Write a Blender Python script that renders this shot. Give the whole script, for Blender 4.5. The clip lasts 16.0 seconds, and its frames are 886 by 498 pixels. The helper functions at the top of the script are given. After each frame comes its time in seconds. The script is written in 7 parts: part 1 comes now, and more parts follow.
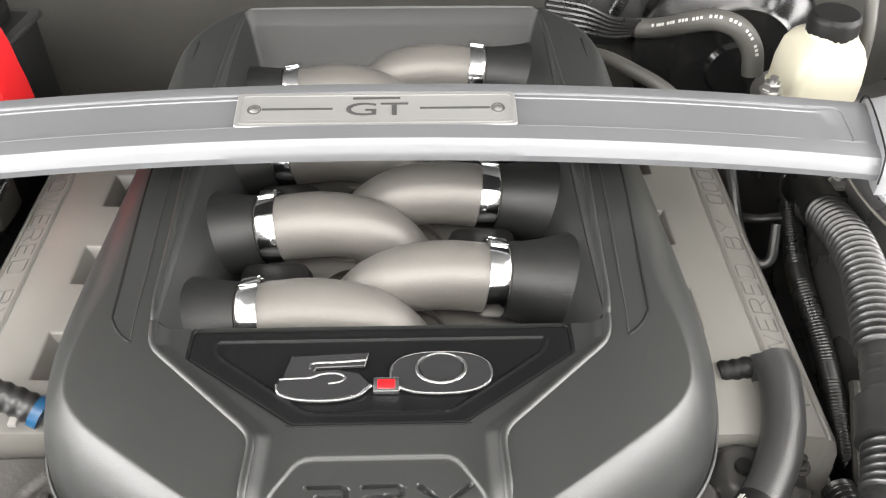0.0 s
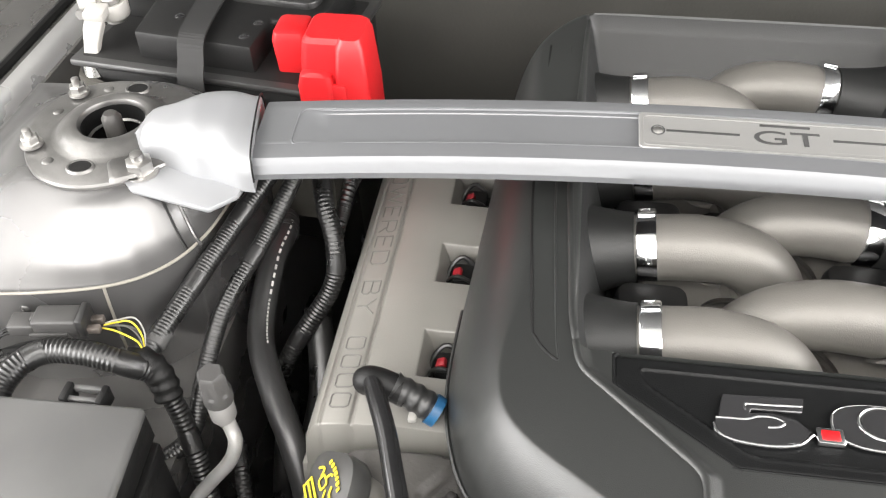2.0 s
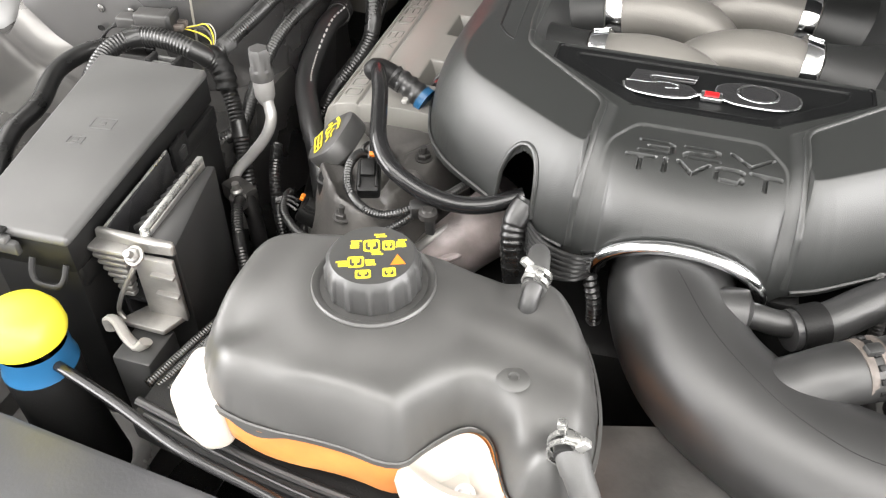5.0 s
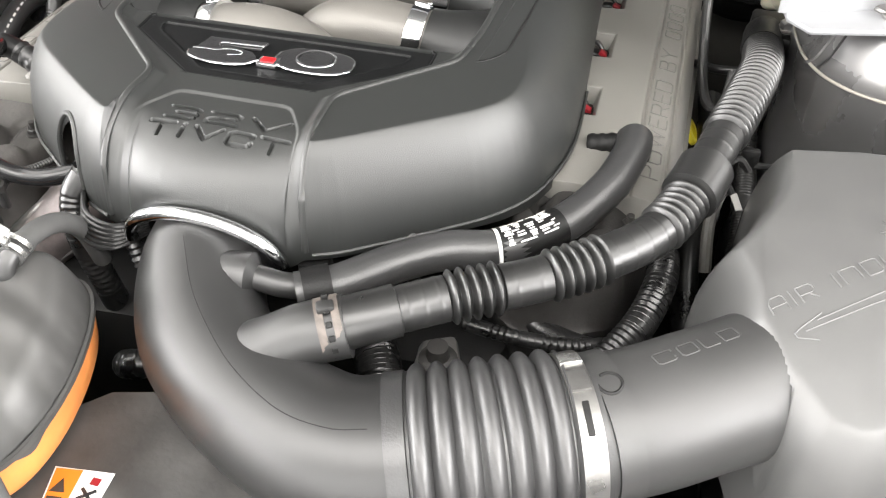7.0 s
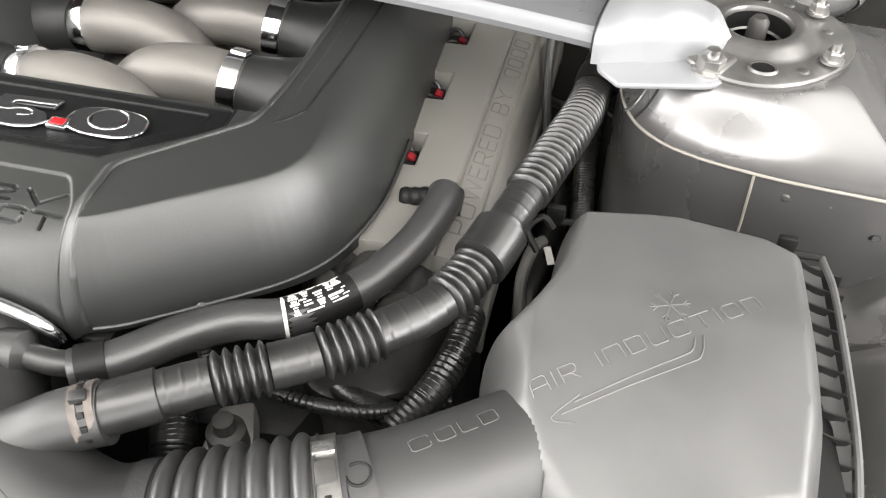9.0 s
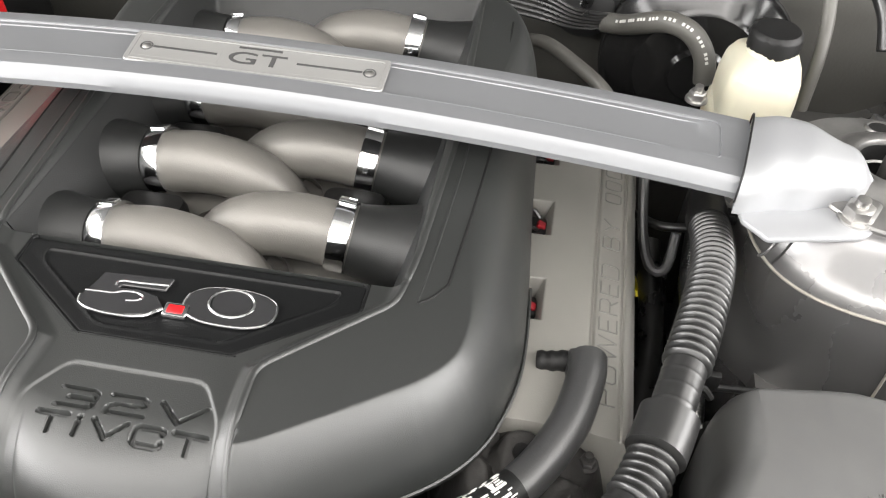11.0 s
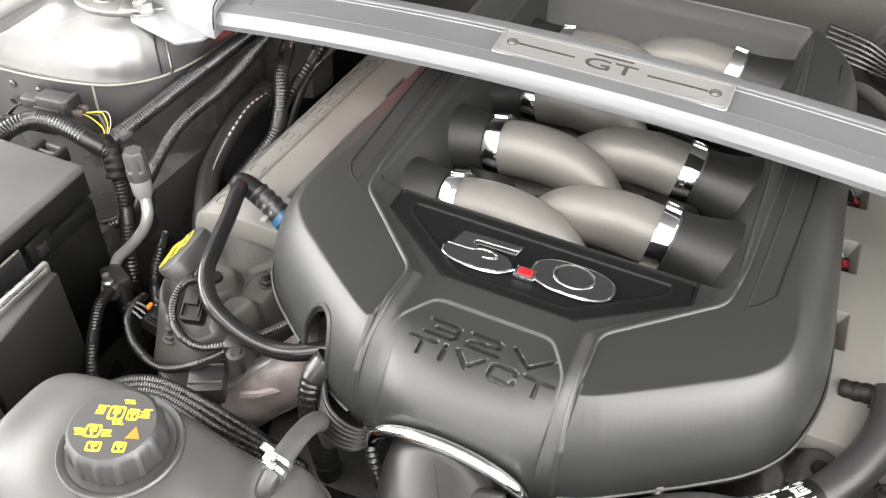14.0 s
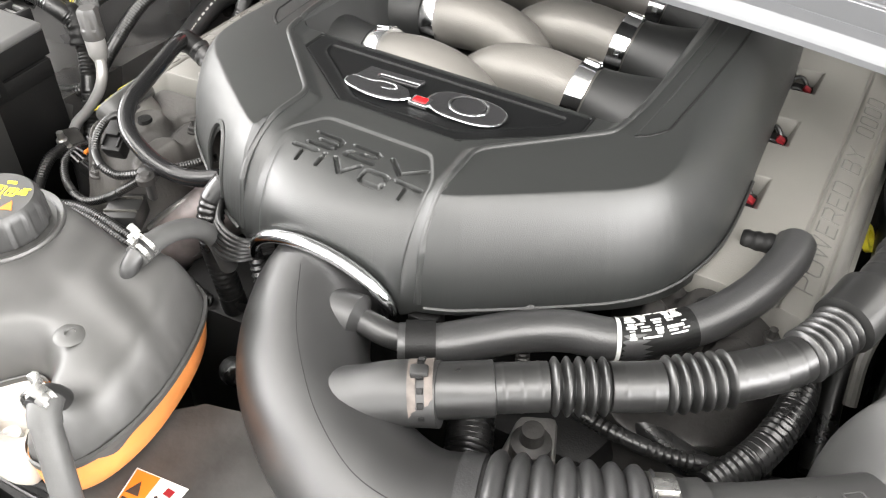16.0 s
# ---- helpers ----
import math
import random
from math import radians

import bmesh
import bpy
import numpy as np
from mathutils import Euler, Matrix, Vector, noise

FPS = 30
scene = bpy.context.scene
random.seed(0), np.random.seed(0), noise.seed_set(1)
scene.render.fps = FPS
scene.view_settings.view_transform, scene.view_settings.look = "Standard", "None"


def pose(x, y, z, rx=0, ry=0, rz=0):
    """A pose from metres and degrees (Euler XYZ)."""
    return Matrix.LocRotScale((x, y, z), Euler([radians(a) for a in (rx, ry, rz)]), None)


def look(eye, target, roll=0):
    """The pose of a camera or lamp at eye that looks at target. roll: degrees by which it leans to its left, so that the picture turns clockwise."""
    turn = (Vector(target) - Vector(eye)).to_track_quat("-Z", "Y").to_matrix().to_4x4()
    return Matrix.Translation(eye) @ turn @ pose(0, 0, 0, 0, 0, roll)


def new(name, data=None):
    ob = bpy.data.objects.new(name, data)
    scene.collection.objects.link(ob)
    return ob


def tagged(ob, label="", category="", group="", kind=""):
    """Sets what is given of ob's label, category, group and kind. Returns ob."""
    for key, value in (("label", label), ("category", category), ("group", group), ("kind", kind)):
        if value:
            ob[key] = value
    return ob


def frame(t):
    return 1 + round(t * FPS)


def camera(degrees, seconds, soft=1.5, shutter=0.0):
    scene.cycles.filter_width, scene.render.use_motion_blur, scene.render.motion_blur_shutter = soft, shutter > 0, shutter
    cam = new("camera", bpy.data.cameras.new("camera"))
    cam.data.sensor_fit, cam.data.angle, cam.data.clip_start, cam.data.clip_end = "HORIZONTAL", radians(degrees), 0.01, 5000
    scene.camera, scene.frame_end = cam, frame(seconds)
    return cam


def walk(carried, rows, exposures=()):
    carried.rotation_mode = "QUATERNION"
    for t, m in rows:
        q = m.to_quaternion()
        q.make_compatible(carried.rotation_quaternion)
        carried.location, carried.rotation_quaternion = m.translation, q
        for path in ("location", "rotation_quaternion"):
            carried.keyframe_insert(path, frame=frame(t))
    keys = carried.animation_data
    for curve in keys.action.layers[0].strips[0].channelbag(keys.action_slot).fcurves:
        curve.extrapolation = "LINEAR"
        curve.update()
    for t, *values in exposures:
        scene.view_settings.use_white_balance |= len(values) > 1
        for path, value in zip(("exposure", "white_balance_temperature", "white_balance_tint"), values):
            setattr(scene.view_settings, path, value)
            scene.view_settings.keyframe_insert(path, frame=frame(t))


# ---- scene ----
from mathutils.bvhtree import BVHTree

cam = camera(55.0, 16.0, 1.2)
PATH = [
    (0, (0.036, 0.035, 1.356), (0.082, 1.511, 0.008), 0.4),
    (0.5, (-0.063, 0.06, 1.361), (0.008, 1.511, -0.014), 0.8),
    (1, (-0.134, 0.078, 1.365), (-0.087, 1.525, -0.015), 0.6),
    (1.5, (-0.178, 0.08, 1.389), (-0.28, 1.519, 0.004), -0.5),
    (2, (-0.169, 0.05, 1.379), (-0.396, 1.471, -0.01), -1.5),
    (2.5, (-0.153, -0.004, 1.359), (-0.456, 1.41, -0.022), -1.9),
    (3, (-0.129, -0.075, 1.352), (-0.471, 1.347, -0.012), -1.5),
    (3.5, (-0.101, -0.169, 1.337), (-0.483, 1.251, -0.018), -1.1),
    (3.7, (-0.09, -0.195, 1.332), (-0.493, 1.228, -0.015), -1.0),
    (5.8, (0.079, -0.234, 1.271), (-0.385, 1.18, -0.065), -0.2),
    (6, (0.113, -0.23, 1.268), (-0.364, 1.183, -0.064), -0.6),
    (6.5, (0.207, -0.198, 1.262), (-0.273, 1.204, -0.081), -1.2),
    (7, (0.3, -0.149, 1.277), (-0.111, 1.258, -0.083), -0.6),
    (7.5, (0.374, -0.11, 1.293), (-0.014, 1.283, -0.089), -0.3),
    (8, (0.42, -0.085, 1.303), (0.032, 1.298, -0.089), -0.7),
    (8.2, (0.425, -0.082, 1.305), (0.044, 1.299, -0.091), -0.6),
    (10.3, (0.332, -0.025, 1.336), (0.102, 1.391, -0.057), 1.9),
    (10.5, (0.313, -0.016, 1.337), (0.097, 1.41, -0.048), 2.0),
    (11, (0.235, 0.022, 1.368), (0.042, 1.448, -0.022), 2.9),
    (11.5, (0.172, 0.036, 1.375), (-0.031, 1.46, -0.016), 2.7),
    (12, (0.142, 0.011, 1.386), (-0.073, 1.441, 0.004), 2.7),
    (12.5, (0.121, -0.029, 1.402), (-0.203, 1.384, 0.024), 2.1),
    (13, (0.124, -0.051, 1.407), (-0.33, 1.332, 0.035), 1.4),
    (13.5, (0.132, -0.058, 1.404), (-0.411, 1.294, 0.035), 0.6),
    (14, (0.14, -0.077, 1.383), (-0.455, 1.269, 0.029), 2.1),
    (14.5, (0.136, -0.106, 1.358), (-0.498, 1.238, 0.02), 2.2),
    (15, (0.149, -0.126, 1.341), (-0.517, 1.209, 0.009), 2.5),
    (15.5, (0.21, -0.123, 1.312), (-0.479, 1.194, -0.025), 2.5),
    (16, (0.303, -0.1, 1.284), (-0.443, 1.19, -0.05), 0.9),
]
walk(cam, [(t, look(eye, target, roll)) for t, eye, target, roll in PATH],
     ((0.0, 0.64), (1.5, 0.50), (3.5, 0.48), (6.0, 0.64), (7.5, 0.76), (8.2, 0.52), (10.3, 0.46), (12.5, 0.55), (14.0, 0.58), (16.0, 0.76)))

# ---------- light ----------
world = bpy.data.worlds.new("world")
scene.world = world
world.use_nodes = True
world.node_tree.nodes["Background"].inputs[0].default_value = (0.92, 0.96, 1.0, 1)
world.node_tree.nodes["Background"].inputs[1].default_value = 0.03


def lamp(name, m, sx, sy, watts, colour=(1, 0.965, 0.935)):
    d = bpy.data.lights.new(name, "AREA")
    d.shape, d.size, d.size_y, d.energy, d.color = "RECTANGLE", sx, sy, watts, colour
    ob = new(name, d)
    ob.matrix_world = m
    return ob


# ceiling panels assumed from highlights; front and side lights added as unseen fill
for lx, w in ((-2.3, 45), (2.3, 60)):
    lamp("ceiling_lamp", look((lx, -0.3, 2.9), (lx, -0.2, 0)), 1.5, 4.0, w)
lamp("ceiling_lamp", look((0.0, -1.0, 2.9), (0.0, -0.3, 0)), 3.6, 1.6, 105)
lamp("front_fill_light", look((0.0, -3.8, 1.75), (0.0, 0.0, 1.2)), 6.5, 2.3, 120, (0.985, 0.965, 0.955))
lamp("side_fill_light", look((-3.7, -0.6, 1.7), (0.0, 0.2, 0.9)), 4.6, 1.9, 292, (0.985, 0.965, 0.958))
lamp("side_fill_light", look((3.7, -0.3, 1.9), (0.0, 0.2, 0.9)), 4.2, 1.7, 232, (0.985, 0.965, 0.955))

# ---------- materials ----------
def mat(name, colour, rough=0.5, metal=0.0, grain=0.0, scale=400.0, stain=0.12, stain_scale=9.0, coat=0.0, rough_var=0.12, spec=0.5, emit=0.0, trans=0.0, island=0.0):
    """Procedural material: fine relief at grain scale, stains at a larger one."""
    m = bpy.data.materials.new(name)
    m.use_nodes = True
    nt = m.node_tree
    b = nt.nodes["Principled BSDF"]
    co = nt.nodes.new("ShaderNodeTexCoord")
    n1 = nt.nodes.new("ShaderNodeTexNoise")
    n1.inputs["Scale"].default_value, n1.inputs["Detail"].default_value = stain_scale, 6
    n2 = nt.nodes.new("ShaderNodeTexNoise")
    n2.inputs["Scale"].default_value, n2.inputs["Detail"].default_value = scale, 3
    nt.links.new(co.outputs["Object"], n1.inputs["Vector"])
    nt.links.new(co.outputs["Object"], n2.inputs["Vector"])
    ramp = nt.nodes.new("ShaderNodeValToRGB")
    c = Vector(colour)
    lo, hi = c * (1 - stain), c * (1 + stain)
    ramp.color_ramp.elements[0].position, ramp.color_ramp.elements[1].position = 0.35, 0.68
    ramp.color_ramp.elements[0].color = (*[min(1, v) for v in lo], 1)
    ramp.color_ramp.elements[1].color = (*[min(1, v) for v in hi], 1)
    nt.links.new(n1.outputs["Fac"], ramp.inputs["Fac"])
    nt.links.new(ramp.outputs["Color"], b.inputs["Base Color"])
    mr = nt.nodes.new("ShaderNodeMapRange")
    mr.inputs["To Min"].default_value, mr.inputs["To Max"].default_value = max(0.02, rough - rough_var), min(1, rough + rough_var)
    nt.links.new(n1.outputs["Fac"], mr.inputs["Value"])
    nt.links.new(mr.outputs["Result"], b.inputs["Roughness"])
    b.inputs["Metallic"].default_value = metal
    b.inputs["Specular IOR Level"].default_value = spec
    b.inputs["Coat Weight"].default_value = coat
    b.inputs["Coat Roughness"].default_value = 0.08
    if trans:
        b.inputs["Subsurface Weight"].default_value = trans
        b.inputs["Subsurface Radius"].default_value = (0.02, 0.012, 0.008)
        b.inputs["Subsurface Scale"].default_value = 0.6
    if grain:
        bump = nt.nodes.new("ShaderNodeBump")
        bump.inputs["Strength"].default_value, bump.inputs["Distance"].default_value = grain, 0.0006
        nt.links.new(n2.outputs["Fac"], bump.inputs["Height"])
        nt.links.new(bump.outputs["Normal"], b.inputs["Normal"])
    return m


M = {}
M["cover"] = mat("cover_plastic", (0.0150, 0.0160, 0.0154), 0.42, spec=0.82, grain=0.25, scale=1400, stain=0.06, stain_scale=5)
M["insert"] = mat("insert_plastic", (0.0042, 0.0045, 0.0047), 0.44, spec=0.22, grain=0.3, scale=1200, stain=0.1)
M["valley"] = mat("valley_plastic", (0.0105, 0.0110, 0.0108), 0.5, spec=0.5, grain=0.3, scale=1200, stain=0.1)
M["black"] = mat("black_plastic", (0.007, 0.007, 0.007), 0.48, spec=0.28, grain=0.35, scale=700, stain=0.25)
M["satin"] = mat("satin_black_plastic", (0.0155, 0.0155, 0.0155), 0.40, spec=0.8, grain=0.10, scale=2200, stain=0.2)
M["bottleshell"] = mat("dusty_bottle_plastic", (0.055, 0.0545, 0.053), 0.42, spec=0.75, grain=0.10, scale=2000, stain=0.15, stain_scale=18)
M["rubber"] = mat("hose_rubber", (0.032, 0.032, 0.0325), 0.38, spec=0.85, grain=0.3, scale=600, stain=0.25)
M["greyhose"] = mat("grey_hose", (0.065, 0.063, 0.057), 0.5, grain=0.3, stain=0.2)
M["support"] = mat("support_paint", (0.075, 0.076, 0.08), 0.35, metal=0.3, grain=0.2, stain=0.15, stain_scale=8)
# near-black of the added panels that darken the bay's depth
M["tray"] = mat("bay_depth_black", (0.003, 0.003, 0.003), 0.9, spec=0.2, stain=0.3)
M["loom"] = mat("loom_plastic", (0.011, 0.011, 0.011), 0.30, spec=0.65, grain=0.1, stain=0.3, stain_scale=40)
M["runner"] = mat("cast_runner", (0.150, 0.143, 0.131), 0.42, metal=0.3, grain=0.35, scale=900, stain=0.05)
M["valve"] = mat("valve_cover_paint", (0.21, 0.203, 0.187), 0.40, metal=0.2, grain=0.25, scale=800, stain=0.08)
M["alloy"] = mat("cast_alloy", (0.32, 0.312, 0.30), 0.45, metal=0.8, grain=0.6, scale=500, stain=0.25, stain_scale=25)
M["darkcast"] = mat("grimy_casting", (0.045, 0.043, 0.041), 0.5, metal=0.3, grain=0.6, scale=300, stain=0.4, stain_scale=25)
M["camcast"] = mat("warm_grey_casting", (0.075, 0.071, 0.067), 0.45, metal=0.2, grain=0.5, scale=350, stain=0.25, stain_scale=22)
M["plug"] = mat("grey_connector_plastic", (0.048, 0.047, 0.046), 0.42, stain=0.15)
M["corrugated"] = mat("corrugated_plastic", (0.015, 0.015, 0.0148), 0.33, spec=0.8, grain=0.08, scale=1800, stain=0.25, stain_scale=45)
M["alupipe"] = mat("bare_aluminium", (0.42, 0.415, 0.405), 0.36, metal=0.45, grain=0.15, scale=900, stain=0.12, stain_scale=40)
M["clip"] = mat("bright_clip_steel", (0.52, 0.52, 0.505), 0.28, metal=0.85, stain=0.2, stain_scale=90)
M["dusthose"] = mat("dusty_rubber", (0.075, 0.075, 0.074), 0.5, grain=0.2, scale=800, stain=0.2, stain_scale=30)
M["bracket"] = mat("bracket_paint", (0.285, 0.29, 0.30), 0.34, metal=0.35, grain=0.06, scale=2500, stain=0.04)
M["peg"] = mat("pale_plastic", (0.35, 0.34, 0.32), 0.45)
# the air box lid's plastic again, darkened as the duct catches less light
M["duct"] = mat("duct_plastic", (0.038, 0.038, 0.0377), 0.42, spec=0.75, grain=0.1, scale=2000, stain=0.1)
M["pinkcast"] = mat("stained_casting", (0.22, 0.19, 0.185), 0.42, metal=0.4, grain=0.5, scale=300, stain=0.35, stain_scale=30)
# darker than the casting, for the shade that sunk letters would hold
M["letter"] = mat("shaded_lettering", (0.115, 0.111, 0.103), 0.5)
M["sealer"] = mat("seam_sealer", (0.24, 0.225, 0.195), 0.6)
M["mount"] = mat("mount_steel", (0.17, 0.167, 0.162), 0.32, metal=0.65, grain=0.2, stain=0.25, stain_scale=30)
M["steel"] = mat("zinc_steel", (0.42, 0.412, 0.40), 0.32, metal=0.9, grain=0.2, stain=0.2, stain_scale=60)
M["chrome"] = mat("chrome", (0.85, 0.86, 0.87), 0.12, metal=1.0, stain=0.03, rough_var=0.03)
M["bar"] = mat("silver_bar_paint", (0.160, 0.164, 0.171), 0.36, metal=0.4, grain=0.08, scale=2500, stain=0.03, coat=0.05, rough_var=0.05)
M["body"] = mat("grey_body_paint", (0.165, 0.163, 0.163), 0.27, metal=0.68, grain=0.04, scale=1500, stain=0.10, stain_scale=6, coat=0.12, rough_var=0.06)
M["apron"] = mat("dusty_grey_paint", (0.14, 0.137, 0.133), 0.28, metal=0.65, grain=0.12, scale=500, stain=0.2, stain_scale=10, coat=0.1)
# far paler than the body paint: the flange's reflection painted in
M["flange"] = mat("flange_glare_paint", (0.55, 0.55, 0.55), 0.30, metal=0.6, grain=0.04, stain=0.06)
M["fire"] = mat("firewall_mat", (0.036, 0.035, 0.031), 0.6, grain=0.5, scale=250, stain=0.15, stain_scale=7)
M["red"] = mat("red_plastic", (0.45, 0.010, 0.013), 0.35, grain=0.2, stain=0.06)
M["redtab"] = mat("red_tab", (0.24, 0.010, 0.016), 0.4)
M["blue"] = mat("blue_plastic", (0.014, 0.085, 0.19), 0.35)
M["yellow"] = mat("yellow_paint", (0.72, 0.58, 0.03), 0.5)
M["washer"] = mat("yellow_cap_plastic", (0.85, 0.75, 0.05), 0.4, stain=0.04)
M["orange"] = mat("orange_paint", (0.62, 0.17, 0.012), 0.5)
M["white"] = mat("white_paint", (0.62, 0.62, 0.60), 0.5, stain=0.05)
M["print"] = mat("grey_print", (0.45, 0.45, 0.43), 0.5)
M["plaque"] = mat("plaque_alloy", (0.31, 0.308, 0.30), 0.36, metal=0.5, grain=0.2, scale=1500, stain=0.05)
M["plaquedark"] = mat("plaque_dark_fill", (0.045, 0.045, 0.045), 0.45)
M["cream"] = mat("cream_reservoir", (0.44, 0.42, 0.33), 0.38, stain=0.08, stain_scale=12, trans=0.15)
M["coolant"] = mat("coolant_bottle_lower", (0.60, 0.225, 0.065), 0.35, stain=0.3, stain_scale=14, trans=0.2)
M["bottle"] = mat("bottle_white", (0.50, 0.46, 0.41), 0.35, stain=0.1, trans=0.2)
M["grimy"] = mat("dusty_clip_plastic", (0.10, 0.085, 0.075), 0.5, grain=0.4, scale=500, stain=0.4, stain_scale=80)
M["floor"] = mat("workshop_floor", (0.18, 0.18, 0.175), 0.35, grain=0.3, scale=120, stain=0.15, stain_scale=2)
M["wall"] = mat("workshop_wall", (0.62, 0.62, 0.6), 0.7, stain=0.06, stain_scale=1.5)

# ---------- mesh helpers ----------
def finish(bm, name, material, angle=35):
    for f in bm.faces:
        f.smooth = True
    lim = radians(angle)
    for e in bm.edges:
        if len(e.link_faces) == 2 and e.calc_face_angle(0) > lim:
            e.smooth = False
    me = bpy.data.meshes.new(name)
    bm.to_mesh(me)
    bm.free()
    me.materials.append(material)
    return me


def part(name, bm, material, parent=None, label="", angle=35):
    ob = new(name, finish(bm, name, material, angle))
    if parent is not None:
        ob.parent = parent
        ob.matrix_parent_inverse = parent.matrix_basis.inverted()
    if label:
        tagged(ob, label)
    return ob


def thing(name, label, category, at=(0, 0, 0), group="", kind=""):
    ob = new(name)
    ob.empty_display_size = 0.02
    ob.location = at
    return tagged(ob, label, category, group, kind)


def join(*bms):
    out = bmesh.new()
    for b in bms:
        me = bpy.data.meshes.new("tmp")
        b.to_mesh(me)
        out.from_mesh(me)
        bpy.data.meshes.remove(me)
        b.free()
    return out


def moved(bm, m):
    bmesh.ops.transform(bm, matrix=m, verts=bm.verts)
    return bm


def block(sx, sy, sz, bevel=0.003, seg=2, m=None):
    """A bevelled block standing on z = 0."""
    bm = bmesh.new()
    bmesh.ops.create_cube(bm, size=1)
    bmesh.ops.transform(bm, matrix=Matrix.Diagonal((sx, sy, sz, 1)) @ Matrix.Translation((0, 0, 0.5)), verts=bm.verts)
    if bevel:
        bmesh.ops.bevel(bm, geom=bm.edges[:], offset=bevel, segments=seg, profile=0.5, affect="EDGES")
    return moved(bm, m) if m else bm


def prism(pts, z0, z1, bevel=0.003, seg=2, m=None):
    """A plan polygon raised from z0 to z1 with rounded edges."""
    bm = bmesh.new()
    vs = [bm.verts.new((x, y, z0)) for x, y in pts]
    f = bm.faces.new(vs)
    r = bmesh.ops.extrude_face_region(bm, geom=[f])
    bmesh.ops.translate(bm, vec=(0, 0, z1 - z0), verts=[v for v in r["geom"] if isinstance(v, bmesh.types.BMVert)])
    bmesh.ops.recalc_face_normals(bm, faces=bm.faces)
    if bevel:
        bmesh.ops.bevel(bm, geom=bm.edges[:], offset=bevel, segments=seg, profile=0.5, affect="EDGES", clamp_overlap=True)
    return moved(bm, m) if m else bm


def loft(rings, caps=True, closed=False):
    """Skin over rings of equal count."""
    bm = bmesh.new()
    rows = [[bm.verts.new(p) for p in r] for r in rings]
    n = len(rows[0])
    for a, b in zip(rows, rows[1:]):
        for i in range(n):
            bm.faces.new((a[i], a[(i + 1) % n], b[(i + 1) % n], b[i]))
    if caps:
        bm.faces.new(rows[0][::-1])
        bm.faces.new(rows[-1])
    bmesh.ops.recalc_face_normals(bm, faces=bm.faces)
    return bm


def lathe(profile, seg=32, m=None, wave=None):
    """Turn (radius, z) points round z; wave(angle, k) scales the radius."""
    bm = bmesh.new()
    rows = []
    for k, (r, z) in enumerate(profile):
        if r < 1e-6:
            rows.append([bm.verts.new((0, 0, z))])
        else:
            rows.append([])
            for i in range(seg):
                a = 2 * math.pi * i / seg
                q = r * (wave(a, k) if wave else 1)
                rows[-1].append(bm.verts.new((q * math.cos(a), q * math.sin(a), z)))
    for a, b in zip(rows, rows[1:]):
        for i in range(seg):
            j = (i + 1) % seg
            if len(a) == 1 and len(b) > 1:
                bm.faces.new((a[0], b[i], b[j]))
            elif len(b) == 1 and len(a) > 1:
                bm.faces.new((a[i], a[j], b[0]))
            elif len(a) > 1:
                bm.faces.new((a[i], a[j], b[j], b[i]))
    bmesh.ops.recalc_face_normals(bm, faces=bm.faces)
    return moved(bm, m) if m else bm


def smooth_path(pts, step):
    """Points at even steps on a Catmull-Rom curve."""
    P = [Vector(p) for p in pts]
    P = [2 * P[0] - P[1]] + P + [2 * P[-1] - P[-2]]
    fine = []
    for a, b, c, d in zip(P, P[1:], P[2:], P[3:]):
        for k in range(64):
            t = k / 64
            fine.append(0.5 * (2 * b + (c - a) * t + (2 * a - 5 * b + 4 * c - d) * t * t + (3 * b - a - 3 * c + d) * t ** 3))
    fine.append(P[-2])
    run = [0.0]
    for a, b in zip(fine, fine[1:]):
        run.append(run[-1] + (b - a).length)
    n = max(2, round(run[-1] / step))
    out, k = [], 0
    for i in range(n + 1):
        s = run[-1] * i / n
        while k < len(run) - 2 and run[k + 1] < s:
            k += 1
        w = (s - run[k]) / max(1e-9, run[k + 1] - run[k])
        out.append(fine[k].lerp(fine[k + 1], min(1, max(0, w))))
    return out, run[-1]


def tube(pts, radius, step=0.006, seg=14, flat=1.0, up=(0, 0, 1), caps=True):
    """A round bar along a smooth path; radius a number or f(s, length)."""
    path, total = smooth_path(pts, step)
    n = len(path)
    reach = max(1, round(0.003 / step))
    rings = []
    nrm = None
    for i, p in enumerate(path):
        t = (path[min(i + reach, n - 1)] - path[max(i - reach, 0)]).normalized()
        if nrm is None:
            nrm = Vector(up) - t * t.dot(Vector(up))
            if nrm.length < 1e-3:
                nrm = Vector((1, 0, 0)) - t * t.x
        nrm = (nrm - t * t.dot(nrm)).normalized()
        bi = t.cross(nrm)
        s = total * i / (n - 1)
        r = radius(s, total) if callable(radius) else radius
        rings.append([p + (nrm * math.cos(2 * math.pi * k / seg) * flat + bi * math.sin(2 * math.pi * k / seg)) * r for k in range(seg)])
    return loft(rings, caps)


def ribbed(r, pitch=0.004, depth=0.0008):
    return lambda s, total: r + depth * math.cos(2 * math.pi * s / pitch)


def loomed(pts, r, seg=10, pitch=0.0034, depth=0.0006):
    return tube(pts, ribbed(r, pitch, depth), step=pitch / 4, seg=seg)


def rounded_rect(w, h, r, n=5):
    out = []
    for cx, cy, a0 in ((w / 2 - r, h / 2 - r, 0), (-w / 2 + r, h / 2 - r, 90), (-w / 2 + r, -h / 2 + r, 180), (w / 2 - r, -h / 2 + r, 270)):
        for k in range(n + 1):
            a = radians(a0 + 90 * k / n)
            out.append((cx + r * math.cos(a), cy + r * math.sin(a)))
    return out


